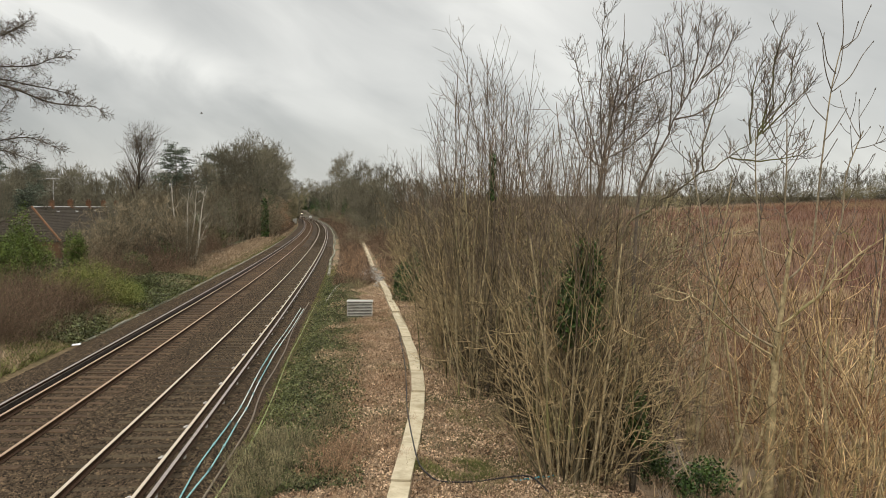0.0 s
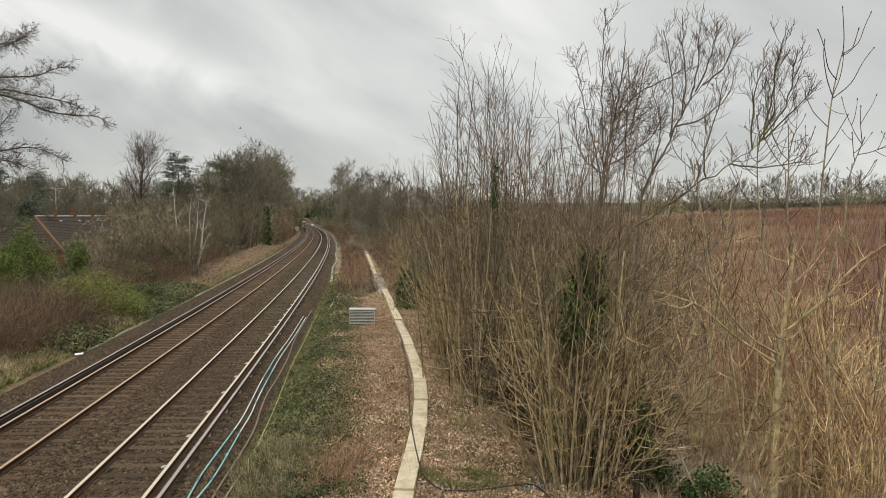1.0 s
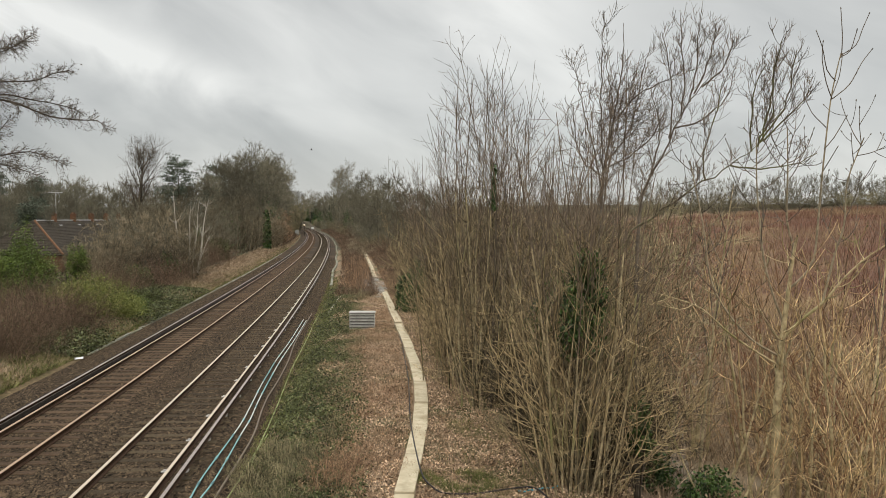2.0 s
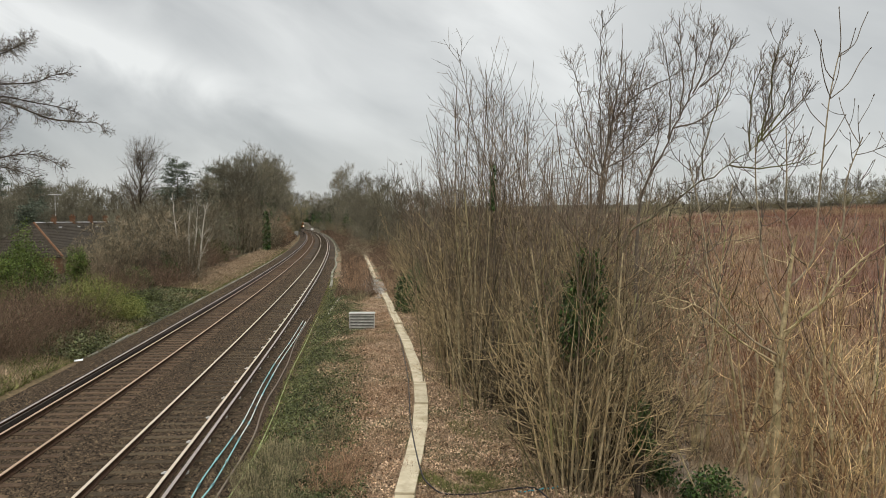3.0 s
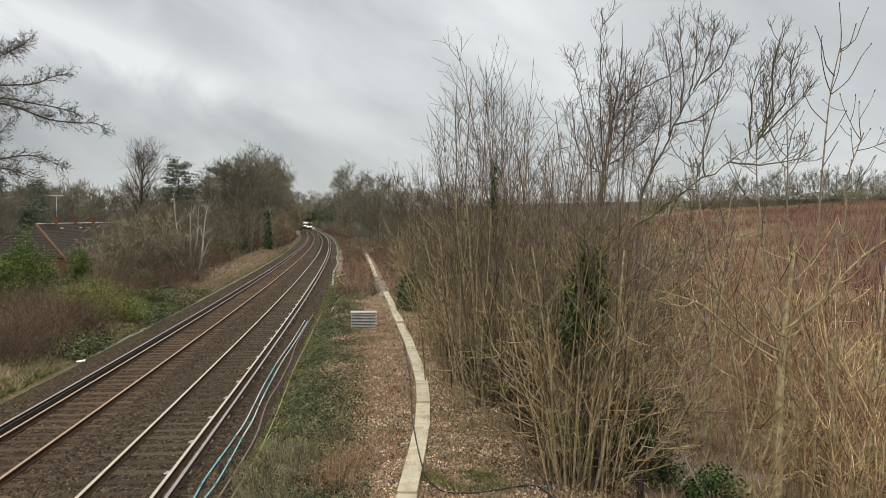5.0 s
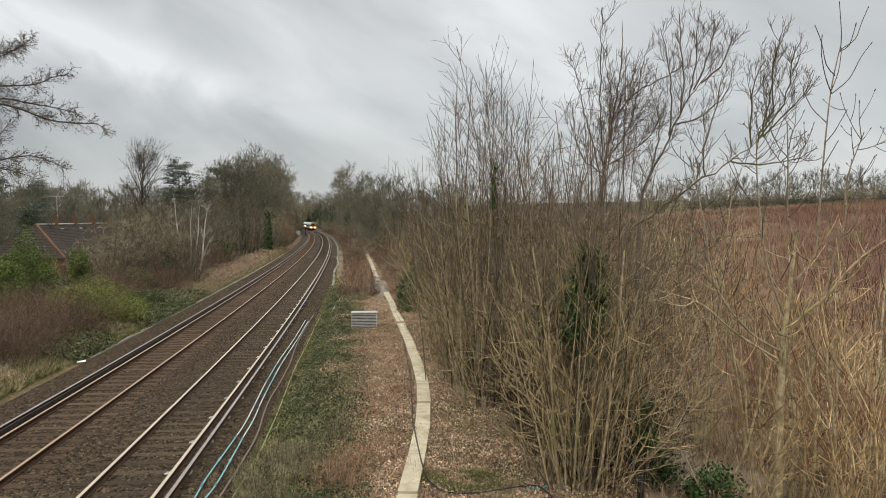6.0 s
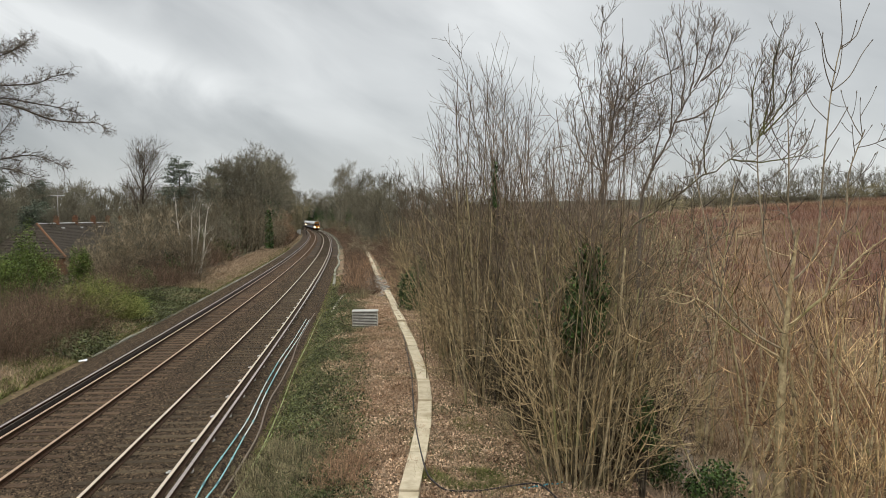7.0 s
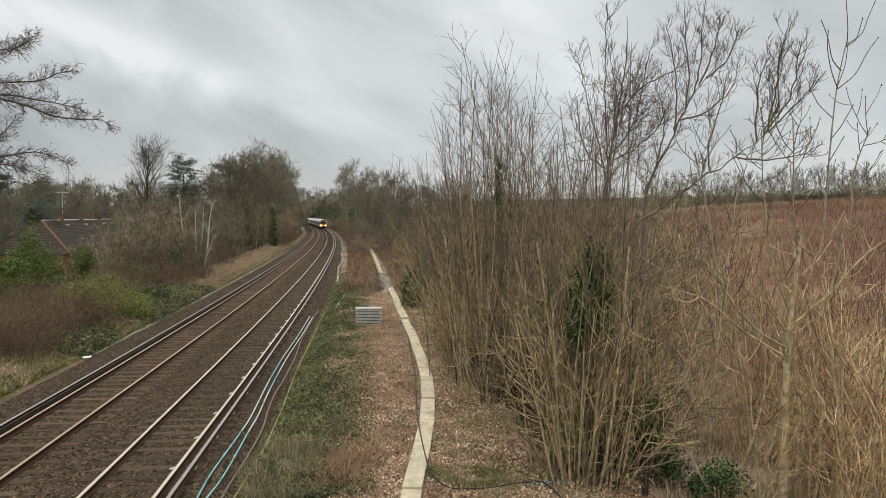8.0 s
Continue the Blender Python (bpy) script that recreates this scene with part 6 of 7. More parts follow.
# ballast stones
def stones(rng, p, size):
    n = len(p)
    o = np.array([(1, 0, 0), (-1, 0, 0), (0, 1, 0), (0, -1, 0), (0, 0, 0.8)])
    s = size * rng.uniform(0.5, 1.3, (n, 1, 1))
    a = rng.uniform(0, 6.283, n)
    rot = np.zeros((n, 3, 3))
    rot[:, 0, 0], rot[:, 0, 1], rot[:, 1, 0], rot[:, 1, 1], rot[:, 2, 2] = np.cos(a), -np.sin(a), np.sin(a), np.cos(a), 1
    v = p[:, None] + np.einsum("nij,kj->nki", rot, o) * s * rng.uniform(0.6, 1.2, (n, 5, 1))
    f = np.array([(0, 2, 4), (2, 1, 4), (1, 3, 4), (3, 0, 4)])
    return v.reshape(-1, 3), (f[None] + 5 * np.arange(n)[:, None, None]).reshape(-1, 3)


y = 12.5 + 97.5 * rng_g.uniform(0, 1, 245000) ** 2.0
u = rng_g.uniform(-4.95, 4.4, len(y))
on_sleeper = (np.abs(np.abs(u) - 1.8) < 1.3) & (np.abs((y - 6 + 0.34) % 0.68 - 0.34) < 0.13) & (rng_g.uniform(0, 1, len(y)) < np.where(u < 0, 0.93, np.where(y < 21, 0.75, 0.15)))
y, u = y[~on_sleeper], u[~on_sleeper]
p = along_line(y, u)
p[:, 2] = land_z(p[:, 0], p[:, 1])
cover("ballast_stones", "loose dark brown ballast stones", "ballast", stones(rng_g, p + (0, 0, 0.002), 0.035), M_STONE)


# ---- things beside the line ----
def tube_part(name, pts, r, mat, parent, label="", sides=8, step=0.25):
    p = smooth_path(pts, step)
    v, f = tubes([(p, np.full(len(p), r))], sides)
    return part_of(name, make_mesh(name, v, f, [mat], smooth=True), parent, label)


def build_trough():
    """The cable route on the strip: slabs end to end."""
    route = thing("cable_trough_route", "narrow winding path of pale concrete cable trough lids", "cable trough")
    line = smooth_path([(-0.80, 12.6, 0), (-0.73, 15.0, 0), (-0.69, 16.06, 0), (-0.62, 18.04, 0), (-0.58, 20.56, 0), (-0.6, 22.44, 0), (-0.68, 24.4, 0), (-0.91, 27.66, 0), (-1.47, 33.1, 0), (-2.07, 38.03, 0), (-3.43, 49.41, 0), (-4.38, 56.97, 0)], 0.1)
    far = smooth_path([(-6.0, 68.5, 0), (-6.68, 73.92, 0), (-8.88, 92.16, 0), (-12.16, 118.45, 0)], 0.1)
    rnd = random.Random(8)
    bm = bmesh.new()
    box_bm(bm, -0.205, 0.205, -1.245, 1.245, -0.16, 0.05, 0.006)
    lid = bm_mesh("slab", bm, M_CONCRETE)
    for p in (line, far):
        d = np.concatenate([[0], np.cumsum(np.linalg.norm(np.diff(p, axis=0), axis=1))])
        for s in np.arange(1.25, d[-1], 2.5):
            x, y = np.interp(s, d, p[:, 0]), np.interp(s, d, p[:, 1])
            x2, y2 = np.interp(s + 0.3, d, p[:, 0]), np.interp(s + 0.3, d, p[:, 1])
            part_of("slab", lid, route, m=pose(x + rnd.uniform(-0.012, 0.012), y, float(land_z(x, y)) + 0.04 + rnd.uniform(-0.006, 0.006), rnd.uniform(-0.3, 0.3), rnd.uniform(-1.0, 1.0), -math.degrees(math.atan2(x2 - x, y2 - y)) + rnd.uniform(-0.4, 0.4)))


def build_side_trough():
    route = thing("lineside_trough", "pale mossy concrete cable trough beside the track", "cable trough")
    rnd = random.Random(9)
    bm = bmesh.new()
    box_bm(bm, -0.10, 0.10, -0.97, 0.97, -0.2, 0.03, 0.015)
    me = bm_mesh("slab", bm, M_TROUGH)
    for y in np.arange(66, 330, 2.0):
        y = float(y)
        x, yy, _ = along_line(y, 4.2 + 0.12 * math.sin(y * 0.21) + rnd.uniform(-0.03, 0.03))
        part_of("slab", me, route, m=pose(x, yy, -0.2 + rnd.uniform(-0.03, 0.03), rnd.uniform(-1, 1), rnd.uniform(-3, 3), -math.degrees(math.atan(float(line_slope(y)))) + rnd.uniform(-1.5, 1.5)))
    edge = thing("cess_kerb", "pale worn concrete edging along the ballast", "kerb")
    bm = bmesh.new()
    box_bm(bm, -0.07, 0.07, -0.98, 0.98, -0.2, 0.05, 0.015)
    me = bm_mesh("kerb_stone", bm, M_TROUGH)
    for y in np.arange(34, 130, 2.0):
        y = float(y)
        x, yy, _ = along_line(y, -5.08 + rnd.uniform(-0.05, 0.05))
        part_of("kerb_stone", me, edge, m=pose(x, yy, -0.395 + rnd.uniform(-0.03, 0.02), rnd.uniform(-1, 1), rnd.uniform(-4, 4), -math.degrees(math.atan(float(line_slope(y)))) + rnd.uniform(-1, 1)))


def build_louvre_box():
    """Apparatus case with a ribbed face under a thick lid."""
    z = float(land_z(-4.13, 38.8))
    case = thing("apparatus_case", "pale grey ribbed metal apparatus case on the strip", "equipment case", pose(-4.13, 38.95, z, 0, 0, 3))
    part_of("body", box_mesh("body", (1.24, 0.6, 0.80), M_BOARD, 0.02), case, "dark recessed casing")
    bm = bmesh.new()
    box_bm(bm, -0.65, 0.65, -0.035, 0.02, -0.024, 0.024, 0.012)
    slat = bm_mesh("slat", bm, M_GREY)
    for i in range(10):
        part_of("slat", slat, case, m=pose(0, -0.315, 0.045 + i * 0.079, 12, 0, 0))
    bm = bmesh.new()
    box_bm(bm, -0.68, 0.68, -0.37, 0.34, 0.80, 0.885, 0.03)
    part_of("lid", bm_mesh("lid", bm, M_GREY), case, "pale overhanging lid")
    for s in (-1, 1):
        bm = bmesh.new()
        box_bm(bm, s * 0.625 - 0.02, s * 0.625 + 0.02, -0.34, 0.31, 0.0, 0.8, 0.008)
        part_of("side_panel", bm_mesh("side_panel", bm, M_GREY), case)


def build_pipes():
    zl = -0.115
    for label, mats, pts in [("pale pipe with blue lengths lying beside the track", (3, 7), [(-4.98, 14.07), (-5.14, 15.37), (-5.26, 16.35), (-5.35, 17.33), (-5.41, 18.4), (-5.49, 19.71), (-5.63, 21.15), (-5.83, 22.89), (-6.21, 25.8), (-6.44, 27.9), (-6.68, 30.25), (-7.12, 35.2), (-7.85, 42.5)]),
                             ("pale pipe with blue joints lying beside the track", (2, 6), [(-4.89, 14.07), (-4.91, 15.37), (-4.92, 15.93), (-5.03, 17.06), (-5.15, 18.26), (-5.3, 19.76), (-5.47, 21.39), (-5.78, 23.76), (-6.11, 26.62), (-6.5, 30.25), (-7.05, 36.2), (-7.70, 42.8)])]:
        pipe = thing("surface_pipe", label, "pipe")
        q = smooth_path([(x, y, zl + 0.015 * math.sin(y * 1.7)) for x, y in pts], 0.2)
        cuts = list(range(0, len(q) - 5, 8))
        for i, c in enumerate(cuts):
            seg = q[c:c + 9]
            blue = i < 3 or i in (mats[1], mats[1] + 1)
            v, f = tubes([(seg, np.full(len(seg), 0.019))], 8)
            length = part_of("pipe_length", make_mesh("pipe_length", v, f, [M_BLUE if blue else M_PIPE], smooth=True), pipe, "turquoise-blue plastic pipe length" if blue else "")
            v, f = tubes([(seg[:2], np.full(2, 0.030))], 8)
            part_of("joint", make_mesh("joint", v, f, [M_BLUE_DARK if i % 2 else M_BLUE]), length, "darker pipe joint")
    for name, label, mat, r, pts in [("trackside_cable", "grey-brown cable snaking along the track edge", M_CABLE, 0.026, [(-4.63, 14.33), (-4.73, 15.63), (-4.82, 16.85), (-4.92, 18.27), (-5.04, 19.69), (-5.19, 20.93), (-5.45, 22.6), (-5.68, 24.41), (-5.86, 26.52), (-6.06, 28.49), (-6.31, 30.77), (-6.9, 35.24), (-7.5, 41), (-8.0, 46)]),
                                     ("trackside_cable", "thin mossy green cable on the bank edge", M_CABLE_GREEN, 0.02, [(-4.44, 14.33), (-4.51, 15.63), (-4.59, 17.06), (-4.67, 18.18), (-4.76, 19.35), (-4.91, 20.86), (-5.11, 22.76), (-5.35, 24.78), (-5.68, 27.49), (-5.99, 30.25), (-6.62, 36.61), (-7.1, 41), (-7.7, 47)]),
                                     ("trackside_cable", "short thin mossy cable on the bank edge", M_CABLE_GREEN, 0.016, [(-4.3, 15.5), (-4.45, 17.0), (-4.68, 18.7), (-4.80, 20.4), (-4.86, 22.2), (-5.0, 24.4), (-5.05, 26.0)]),
                                     ("black_hose", "black hose looping over the trough lids", M_HOSE, 0.018, [(-2.18, 37.89), (-1.66, 32.13), (-1.25, 27.36), (-1.07, 24.61), (-0.91, 21.7), (-0.81, 20.1), (-0.61, 17.97), (-0.43, 16.36), (-0.32, 15.83), (-0.17, 15.49), (0.0, 15.26), (0.29, 15.16), (0.76, 15.19), (1.23, 15.35), (1.66, 15.48), (1.94, 15.42), (2.09, 15.19), (2.25, 14.6)]),
                                     ("blue_rope", "frayed turquoise rope round the hose end", M_ROPE, 0.016, [(1.62, 15.45), (1.74, 15.40), (1.86, 15.47), (2.0, 15.42), (2.15, 15.5), (2.3, 15.45), (2.45, 15.52)]),
                                     ("fallen_branch", "pale fallen branch lying on the bank", M_BIRCH, 0.05, [(-6.95, 45.8), (-7.2, 49.5), (-7.35, 52.96), (-7.2, 55.5)])]:
        ob = thing(name, label, "branch" if name == "fallen_branch" else "rope" if name == "blue_rope" else "cable")
        q = []
        for x, y in pts:
            u = x - float(line_x(y))
            on_lid = name == "black_hose" and 15.3 < y < 19.5
            q.append((x, y, float(land_z(x, y)) + r + (0.08 if on_lid else 0.05 if name == "black_hose" else 0.02 if u > 4.3 else 0.0)))
        tube_part("rope" if name == "blue_rope" else "bough" if name == "fallen_branch" else "cable_run", q, r, mat, ob)


def build_loose_cables():
    """Thin slack cables thrown down in loose bends over the lids."""
    rng = np.random.default_rng(77)
    for k in range(7):
        n = rng.integers(8, 13)
        y = np.linspace(rng.uniform(52, 58), rng.uniform(66, 74), n) + rng.normal(0, 1.6, n)
        x = np.interp(y, [50, 62, 75], [-3.9, -5.2, -6.7]) + rng.normal(-0.25, 0.55, n)
        ob = thing("loose_cable", "slack pale grey cable thrown down over the lids", "cable", group="loose cables on the strip")
        q = [(a, b, float(land_z(a, b)) + 0.10 + 0.06 * rng.uniform()) for a, b in zip(x.tolist(), y.tolist())]
        tube_part("cable_run", q, 0.022, M_CABLE_PALE, ob)
    q = [(x, y, float(land_z(x, y)) + 0.04) for x, y in [(-10.6, 103), (-9.6, 94), (-8.5, 82), (-7.5, 71), (-6.5, 64.5), (-6.0, 58.5), (-6.35, 55), (-6.02, 51.8)]]
    tube_part("cable_run", q, 0.03, M_CABLE_PALE, thing("loose_cable", "long slack pale cable winding along the strip", "cable", group="loose cables on the strip"))


def build_litter():
    bm = bmesh.new()
    bmesh.ops.create_grid(bm, x_segments=6, y_segments=4, size=0.5)
    for v in bm.verts:
        v.co.x *= 0.34
        v.co.y *= 0.2
        v.co.z = 0.07 * math.sin(v.co.x * 9) * math.cos(v.co.y * 13) + 0.07
    geom = bmesh.ops.solidify(bm, geom=bm.faces[:], thickness=0.01)
    me = bm_mesh("plastic_litter", bm, M_LITTER)
    x, y = -15.19, 31.3
    ob = tagged(new("plastic_litter", me), "crumpled white plastic sheet on the verge", "litter")
    ob.matrix_world = pose(x, y, float(land_z(x, y)) + 0.05, 8, 5, 20)


def build_signal():
    x, y = -46.3, 252.0
    z = float(land_z(x, y))
    sig = thing("signal", "lit railway signal on a dark post", "railway signal", pose(x, y, z))
    v, f = tubes([(np.array([(0, 0, 0), (0, 0, 3.1), (0, 0, 3.9)], float), np.array([0.09, 0.08, 0.08]))], 8)
    part_of("post", make_mesh("post", v, f, [M_BOARD]), sig)
    bm = bmesh.new()
    box_bm(bm, -0.28, 0.28, -0.22, 0.0, 3.0, 4.1, 0.03)
    part_of("signal_head", bm_mesh("signal_head", bm, M_BOARD), sig)
    bm = bmesh.new()
    bmesh.ops.create_cone(bm, cap_ends=True, segments=14, radius1=0.15, radius2=0.15, depth=0.08, matrix=Matrix.Translation((0, -0.26, 3.55)) @ Matrix.Rotation(radians(90), 4, "X"))
    part_of("lamp", bm_mesh("lamp", bm, M_SIGNAL), sig, "glowing warm signal lens")
    x, y = -48.4, 250.0
    cab = thing("relay_cabinet", "pale grey trackside relay cabinet", "cabinet", pose(x, y, float(land_z(x, y)), 0, 0, 10))
    part_of("plinth", box_mesh("plinth", (1.4, 0.9, 0.4), M_TROUGH, 0.02), cab)
    bm = bmesh.new()
    box_bm(bm, -0.62, 0.62, -0.4, 0.4, 0.4, 1.9, 0.03)
    part_of("body", bm_mesh("body", bm, M_GREY), cab)
    for s in (-1, 1):
        bm = bmesh.new()
        box_bm(bm, s * 0.3 - 0.27, s * 0.3 + 0.27, -0.44, -0.4, 0.5, 1.8, 0.01)
        part_of("door", bm_mesh("door", bm, M_GREY), cab)
    x, y = -62.5, 362.0
    post = thing("marker_board", "small white trackside marker board", "sign", pose(x, y, float(land_z(x, y))))
    v, f = tubes([(np.array([(0, 0, 0), (0, 0, 1.2)], float), np.array([0.05, 0.05]))], 6)
    part_of("post", make_mesh("post", v, f, [M_BOARD]), post)
    bm = bmesh.new()
    box_bm(bm, -0.6, 0.6, -0.03, 0.0, 0.7, 1.5, 0.01)
    part_of("board", bm_mesh("board", bm, M_LITTER), post)


def build_houses():
    """A row of hip-roofed bungalows beyond the bank."""
    apex = Vector((-60.7, 112.0, 4.9))
    row = thing("bungalow_row", "row of brick bungalows with dark tiled hipped roof", "house", Matrix.Translation(apex) @ Matrix.Rotation(radians(7), 4, "Z"))
    w, length, drop = 6.3, 46.0, 4.8
    e = w + 0.0
    A, B = (0, 0, 0), (0, length, 0)
    c1, c2, c3, c4 = (e, -e, -drop), (e, length + e, -drop), (-e, length + e, -drop), (-e, -e, -drop)
    slopes = [(A, c1, c2, B), (B, c3, c4, A)]
    ends = [(A, c4, c1), (B, c2, c3)]
    for name, faces in (("roof_slope", slopes), ("roof_hip", ends)):
        for fc in faces:
            n = (Vector(fc[1]) - Vector(fc[0])).cross(Vector(fc[2]) - Vector(fc[0])).normalized()
            if n.z < 0:
                n = -n
            vs = [Vector(p) for p in fc] + [Vector(p) - n * 0.12 for p in fc]
            k = len(fc)
            fs = [tuple(range(k)), tuple(range(2 * k - 1, k - 1, -1))] + [(i, (i + 1) % k, k + (i + 1) % k, k + i) for i in range(k)]
            roof = part_of(name, make_mesh(name, [tuple(v) for v in vs], fs, [M_ROOF]), row, "weathered dark brown tiles")
            # courses of tiles as stepped strips
            p0, p1, p2 = Vector(fc[0]), Vector(fc[1]), Vector(fc[2])
            top2 = Vector(fc[3]) if k == 4 else Vector(fc[0])
            vv, ff = [], []
            for i in range(1, 22):
                t = i / 22
                a, b = p0.lerp(p1, t), top2.lerp(p2, t)
                t2 = (i - 1) / 22
                a2, b2 = p0.lerp(p1, t2), top2.lerp(p2, t2)
                o = len(vv)
                vv += [tuple(a + n * 0.05), tuple(b + n * 0.05), tuple(b2 + n * 0.015), tuple(a2 + n * 0.015), tuple(a), tuple(b)]
                ff += [(o, o + 1, o + 2, o + 3), (o, o + 4, o + 5, o + 1)]
            part_of("tile_course", make_mesh("tile_course", vv, ff, [M_ROOF]), roof, kind="stuff")
    for name, p, q, mat in (("hip_tile_line", A, c1, M_BRICK), ("hip_tile_line", A, c4, M_ROOF), ("ridge_tile_line", A, B, M_LEAD), ("hip_tile_line", B, c2, M_BRICK)):
        v, f = tubes([(np.linspace(np.array(p) + (0, 0, 0.04), np.array(q) + (0, 0, 0.04), 6), np.full(6, 0.17 if mat is M_BRICK else 0.12))], 6)
        part_of(name, make_mesh(name, v, f, [mat]), row, "orange clay hip tiles" if mat is M_BRICK else "pale ridge tiles")
    for y in (7.4, 15.7, 24.6, 33.0, 41.0):
        bm = bmesh.new()
        box_bm(bm, -0.36, 0.36, y - 0.36, y + 0.36, -0.8, 0.98, 0.02)
        box_bm(bm, -0.42, 0.42, y - 0.42, y + 0.42, 0.98, 1.12, 0.02)
        ch = part_of("chimney", bm_mesh("chimney", bm, M_BRICK), row, "red brick chimney stack")
        for dx in (-0.16, 0.16):
            v, f = tubes([(np.array([(dx, y, 1.11), (dx, y, 1.4)], float), np.array([0.11, 0.09]))], 8)
            part_of("chimney_pot", make_mesh("chimney_pot", v, f, [M_BRICK]), ch)
        bm = bmesh.new()
        box_bm(bm, 0.40, 1.1, y - 0.5, y + 0.5, -0.82, -0.62, 0.02)
        part_of("flashing", bm_mesh("flashing", bm, M_LEAD), ch, "pale lead flashing")
    ymid = length / 2
    for name, x0, x1, y0, y1 in (("wall", e - 0.6, e - 0.3, -e + 0.3, length + e - 0.3), ("wall", -e + 0.3, -e + 0.6, -e + 0.3, length + e - 0.3), ("wall", -e + 0.3, e - 0.6, -e + 0.3, -e + 0.6), ("wall", -e + 0.6, e - 0.6, length + e - 0.6, length + e - 0.3)):
        bm = bmesh.new()
        box_bm(bm, x0, x1, y0, y1, -drop - 3.2, -drop + 0.3)
        part_of(name, bm_mesh(name, bm, M_BRICK), row, "red brick wall")
    for y in np.arange(-2, length, 5.5):
        bm = bmesh.new()
        box_bm(bm, e - 0.32, e - 0.26, y, y + 1.6, -drop - 1.6, -drop - 0.4, 0.01)
        fr = part_of("window", bm_mesh("window", bm, M_LITTER), row, "white-framed window")
        bm = bmesh.new()
        box_bm(bm, e - 0.26, e - 0.24, y + 0.1, y + 1.5, -drop - 1.5, -drop - 0.5)
        part_of("pane", bm_mesh("pane", bm, M_GLASS), fr)
    # aerial on the first chimney
    aer = thing("tv_aerial", "thin television aerial on a tall mast", "aerial", Matrix.Translation(apex) @ Matrix.Rotation(radians(7), 4, "Z") @ Matrix.Translation((0, 7.4, 1.1)))
    v, f = tubes([(np.array([(0.3, 0, -1.0), (0.3, 0, 3.4)], float), np.array([0.05, 0.04]))], 6)
    part_of("mast", make_mesh("mast", v, f, [M_LEAD]), aer)
    v, f = tubes([(np.array([(-0.7, 0, 3.35), (1.3, 0, 3.35)], float), np.array([0.04, 0.04]))] + [(np.array([(x, -0.5, 3.35), (x, 0.5, 3.35)], float), np.array([0.025, 0.025])) for x in np.linspace(-0.6, 1.2, 7)], 4)
    part_of("antenna", make_mesh("antenna", v, f, [M_LEAD]), aer)


# ---- the train ----
SECTION = [(-1.30, 0.95), (-1.38, 1.2), (-1.40, 2.3), (-1.34, 2.9), (-1.22, 3.3), (-0.95, 3.62), (-0.5, 3.77), (0, 3.80), (0.5, 3.77), (0.95, 3.62), (1.22, 3.3), (1.34, 2.9), (1.40, 2.3), (1.38, 1.2), (1.30, 0.95)]


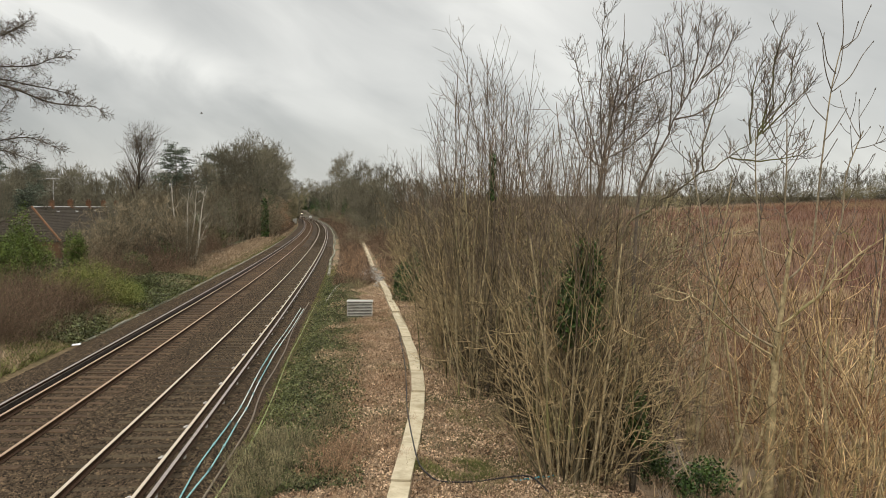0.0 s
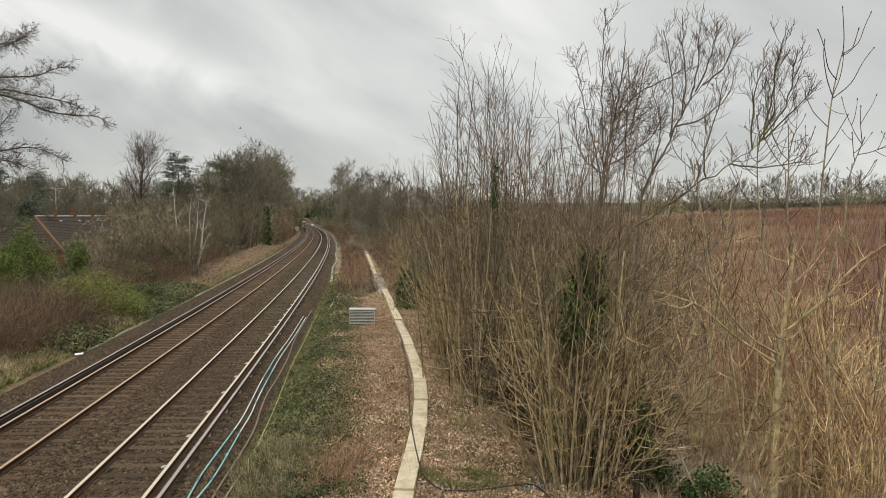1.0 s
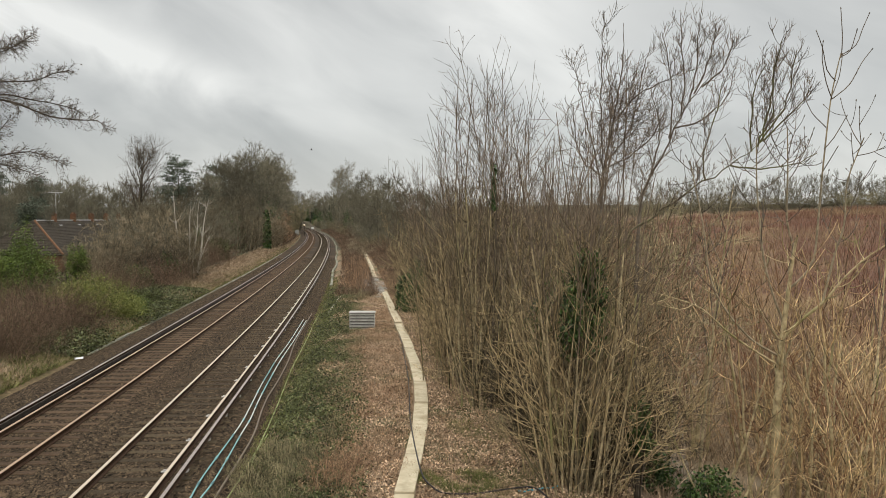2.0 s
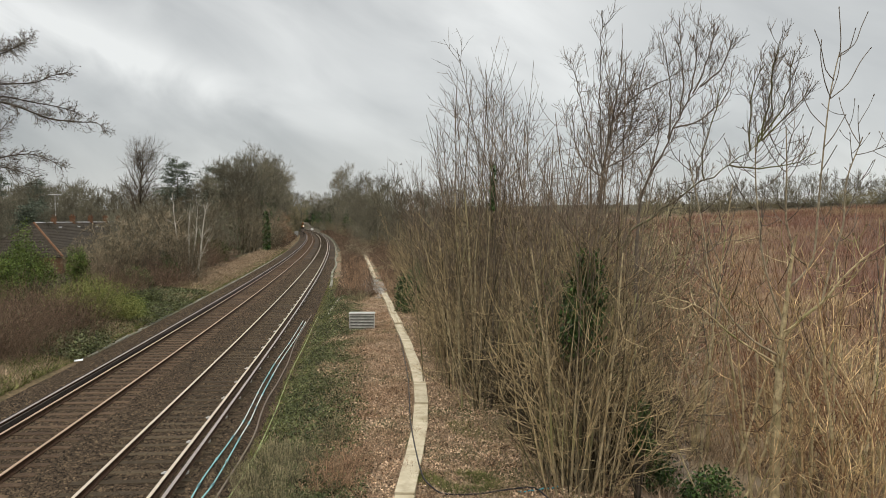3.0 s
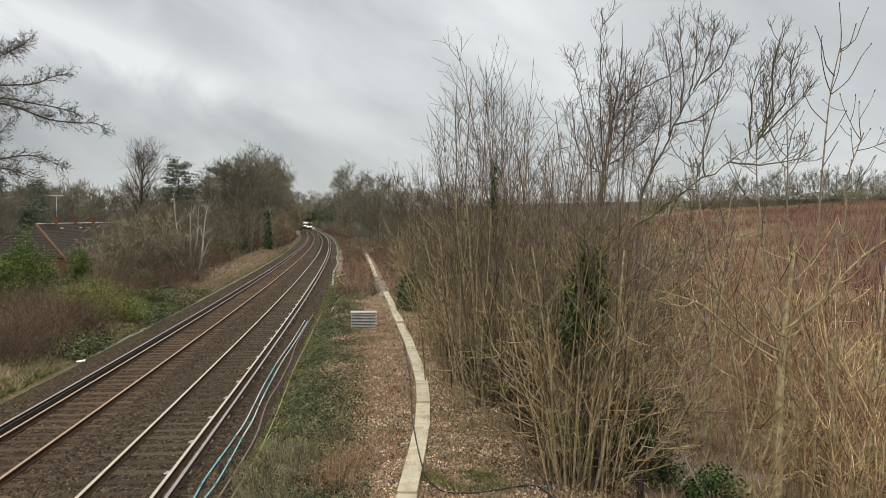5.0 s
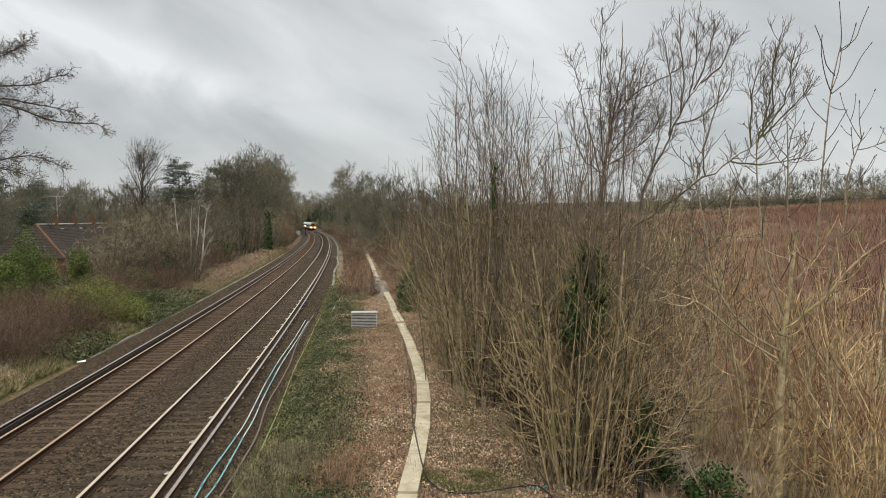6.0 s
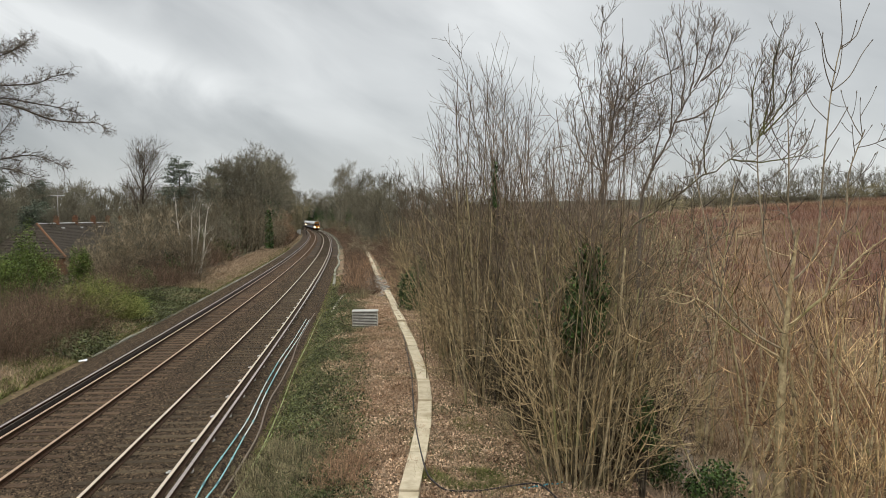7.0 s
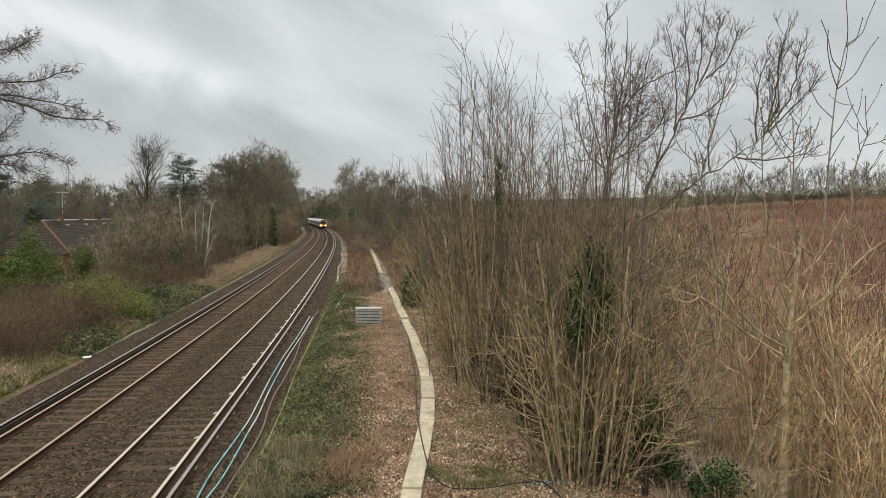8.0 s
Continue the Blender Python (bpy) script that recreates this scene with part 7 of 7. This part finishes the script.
def build_car(front):
    """One coach, 20 m long, its leading end at the origin and its body behind it (+y)."""
    car = thing("train_coach", "leading coach with yellow end, lamp glow painted in its orange tint, and lit headlamps" if front else "electric train coach with pale roof and dark windows", "train", group="coaches of the train")
    k = len(SECTION)
    ys = [0.0, 0.35, 0.9, 19.6] if front else [0.25, 0.3, 0.5, 19.6]
    sc = [0.86, 0.95, 1.0, 1.0] if front else [0.99, 1, 1, 1]
    v = [(x * s, y, 0.95 + (z - 0.95) * (0.93 + 0.07 * s)) for y, s in zip(ys, sc) for x, z in SECTION]
    f, idx = [], []
    for i in range(3):
        for j in range(k):
            f.append((i * k + j, (i + 1) * k + j, (i + 1) * k + (j + 1) % k, i * k + (j + 1) % k))
            idx.append(1 if 3 <= j <= 10 else 0)
    f += [tuple(range(k)), tuple(3 * k + j for j in range(k))[::-1]]
    idx += [2 if front else 0, 0]
    part_of("body", make_mesh("body", v, f, [M_TRAIN, M_TRAIN_ROOF, M_TRAIN_END], idx), car, "dark body under a pale roof")
    for s in (-1, 1):
        for y in np.arange(1.6, 18.8, 2.1):
            bm = bmesh.new()
            box_bm(bm, s * 1.395 - 0.02, s * 1.395 + 0.02, y, y + 1.6, 1.95, 2.75, 0.01)
            part_of("window", bm_mesh("window", bm, M_GLASS), car)
    bm = bmesh.new()
    box_bm(bm, -1.1, 1.1, 1.0, 18.8, 0.45, 0.95, 0.05)
    part_of("underframe", bm_mesh("underframe", bm, M_BOARD), car)
    for y in (3.2, 16.6):
        bm = bmesh.new()
        box_bm(bm, -1.1, 1.1, y - 1.6, y + 1.6, 0.35, 0.62, 0.05)
        bog = part_of("bogie", bm_mesh("bogie", bm, M_BOARD), car)
        for s in (-1, 1):
            for dy in (-1.25, 1.25):
                bm = bmesh.new()
                bmesh.ops.create_cone(bm, cap_ends=True, segments=18, radius1=0.42, radius2=0.42, depth=0.13, matrix=Matrix.Translation((s * 0.75, y + dy, 0.42)) @ Matrix.Rotation(radians(90), 4, "Y"))
                part_of("wheel", bm_mesh("wheel", bm, M_RUST), bog)
    if front:
        for x0, x1 in ((-1.02, -0.38), (-0.30, 0.30), (0.38, 1.02)):
            bm = bmesh.new()
            box_bm(bm, x0, x1, -0.03, 0.02, 2.15, 3.0, 0.01)
            part_of("windscreen", bm_mesh("windscreen", bm, M_GLASS), car)
        for x, z, r in ((-0.85, 1.45, 0.21), (0.85, 1.45, 0.14)):
            bm = bmesh.new()
            bmesh.ops.create_cone(bm, cap_ends=True, segments=14, radius1=r, radius2=r, depth=0.06, matrix=Matrix.Translation((x, -0.05, z)) @ Matrix.Rotation(radians(90), 4, "X"))
            part_of("headlamp", bm_mesh("headlamp", bm, M_LAMP), car, "glowing warm headlamp")
        bm = bmesh.new()
        box_bm(bm, -0.5, 0.5, -0.3, 0.2, 0.85, 1.1, 0.05)
        part_of("coupler", bm_mesh("coupler", bm, M_BOARD), car)
    return car


def build_bird():
    """A pigeon-sized bird in flight, its length along y."""
    bird = thing("bird", "small dark grey bird flying over the trees", "bird")
    bm = bmesh.new()
    bmesh.ops.create_uvsphere(bm, u_segments=10, v_segments=8, radius=0.5)
    for v in bm.verts:
        t = v.co.y
        v.co = (v.co.x * 0.09 * (1.15 - 0.5 * abs(t + 0.1)), t * 0.26, v.co.z * 0.09 * (1.15 - 0.5 * abs(t + 0.1)))
    body = part_of("body", bm_mesh("body", bm, M_BARK_DARK), bird)
    bm = bmesh.new()
    bmesh.ops.create_uvsphere(bm, u_segments=8, v_segments=6, radius=0.035, matrix=Matrix.Translation((0, 0.15, 0.015)))
    bmesh.ops.create_cone(bm, cap_ends=True, segments=6, radius1=0.012, radius2=0.002, depth=0.04, matrix=Matrix.Translation((0, 0.195, 0.01)) @ Matrix.Rotation(radians(-90), 4, "X"))
    part_of("head", bm_mesh("head", bm, M_BARK_DARK), bird)
    bm = bmesh.new()
    box_bm(bm, -0.035, 0.035, -0.26, -0.11, -0.006, 0.008, 0.004)
    part_of("tail", bm_mesh("tail", bm, M_BARK_DARK), bird)
    for s in (-1, 1):
        top = [(0, 0.05), (0.10, 0.06), (0.21, 0.01), (0.22, -0.02), (0.10, -0.04), (0, -0.05)]
        vs = [(s * x, y, 0.02 + 0.9 * x + dz) for dz in (0.006, -0.006) for x, y in top]
        k = len(top)
        fs = [tuple(range(k)), tuple(range(2 * k - 1, k - 1, -1))] + [(i, (i + 1) % k, k + (i + 1) % k, k + i) for i in range(k)]
        part_of("wing", make_mesh("wing", vs, fs, [M_BARK_DARK]), bird, "raised dark wing")
    return bird


BIRD = build_bird()
BIRD.scale = (0.72, 0.72, 0.72)
build_trough()
build_side_trough()
build_louvre_box()
build_pipes()
build_loose_cables()
build_litter()
build_signal()
build_houses()
COACHES = [build_car(i == 0) for i in range(10)]


def train_pose(front_y, behind):
    """The pose of a coach whose leading end is so far along the up line, behind the train's front."""
    y = front_y + behind * 0.972
    a, b = along_line(y, 1.8), along_line(y + 19.0, 1.8)
    return pose(a[0], a[1], 0.0, 0, 0, -math.degrees(math.atan2(b[0] - a[0], b[1] - a[1])))


def motions():
    # the bird glides down behind the thicket and settles in the hedge
    flight = [(0, -25.54, 15.3), (0.6, -23.56, 15.05), (1.2, -20.4, 14.42), (1.7, -16.53, 13.35), (2.2, -12.3, 12.63), (2.8, -6.5, 11.7), (3.0, -4.4, 11.5), (3.3, -1.3, 11.1), (3.8, 3.4, 9.4), (4.4, 7.6, 6.2), (8, 7.7, 6.0)]
    walk(BIRD, [(t, pose(x, 80.4, z, -6, 0, -78)) for t, x, z in flight])
    times = (0, 1, 2, 3, 4, 5, 6, 7, 8)
    for i, coach in enumerate(COACHES):
        walk(coach, [(t, train_pose(297 + 30.0 * (8 - t), 20.2 * i)) for t in times])


motions()
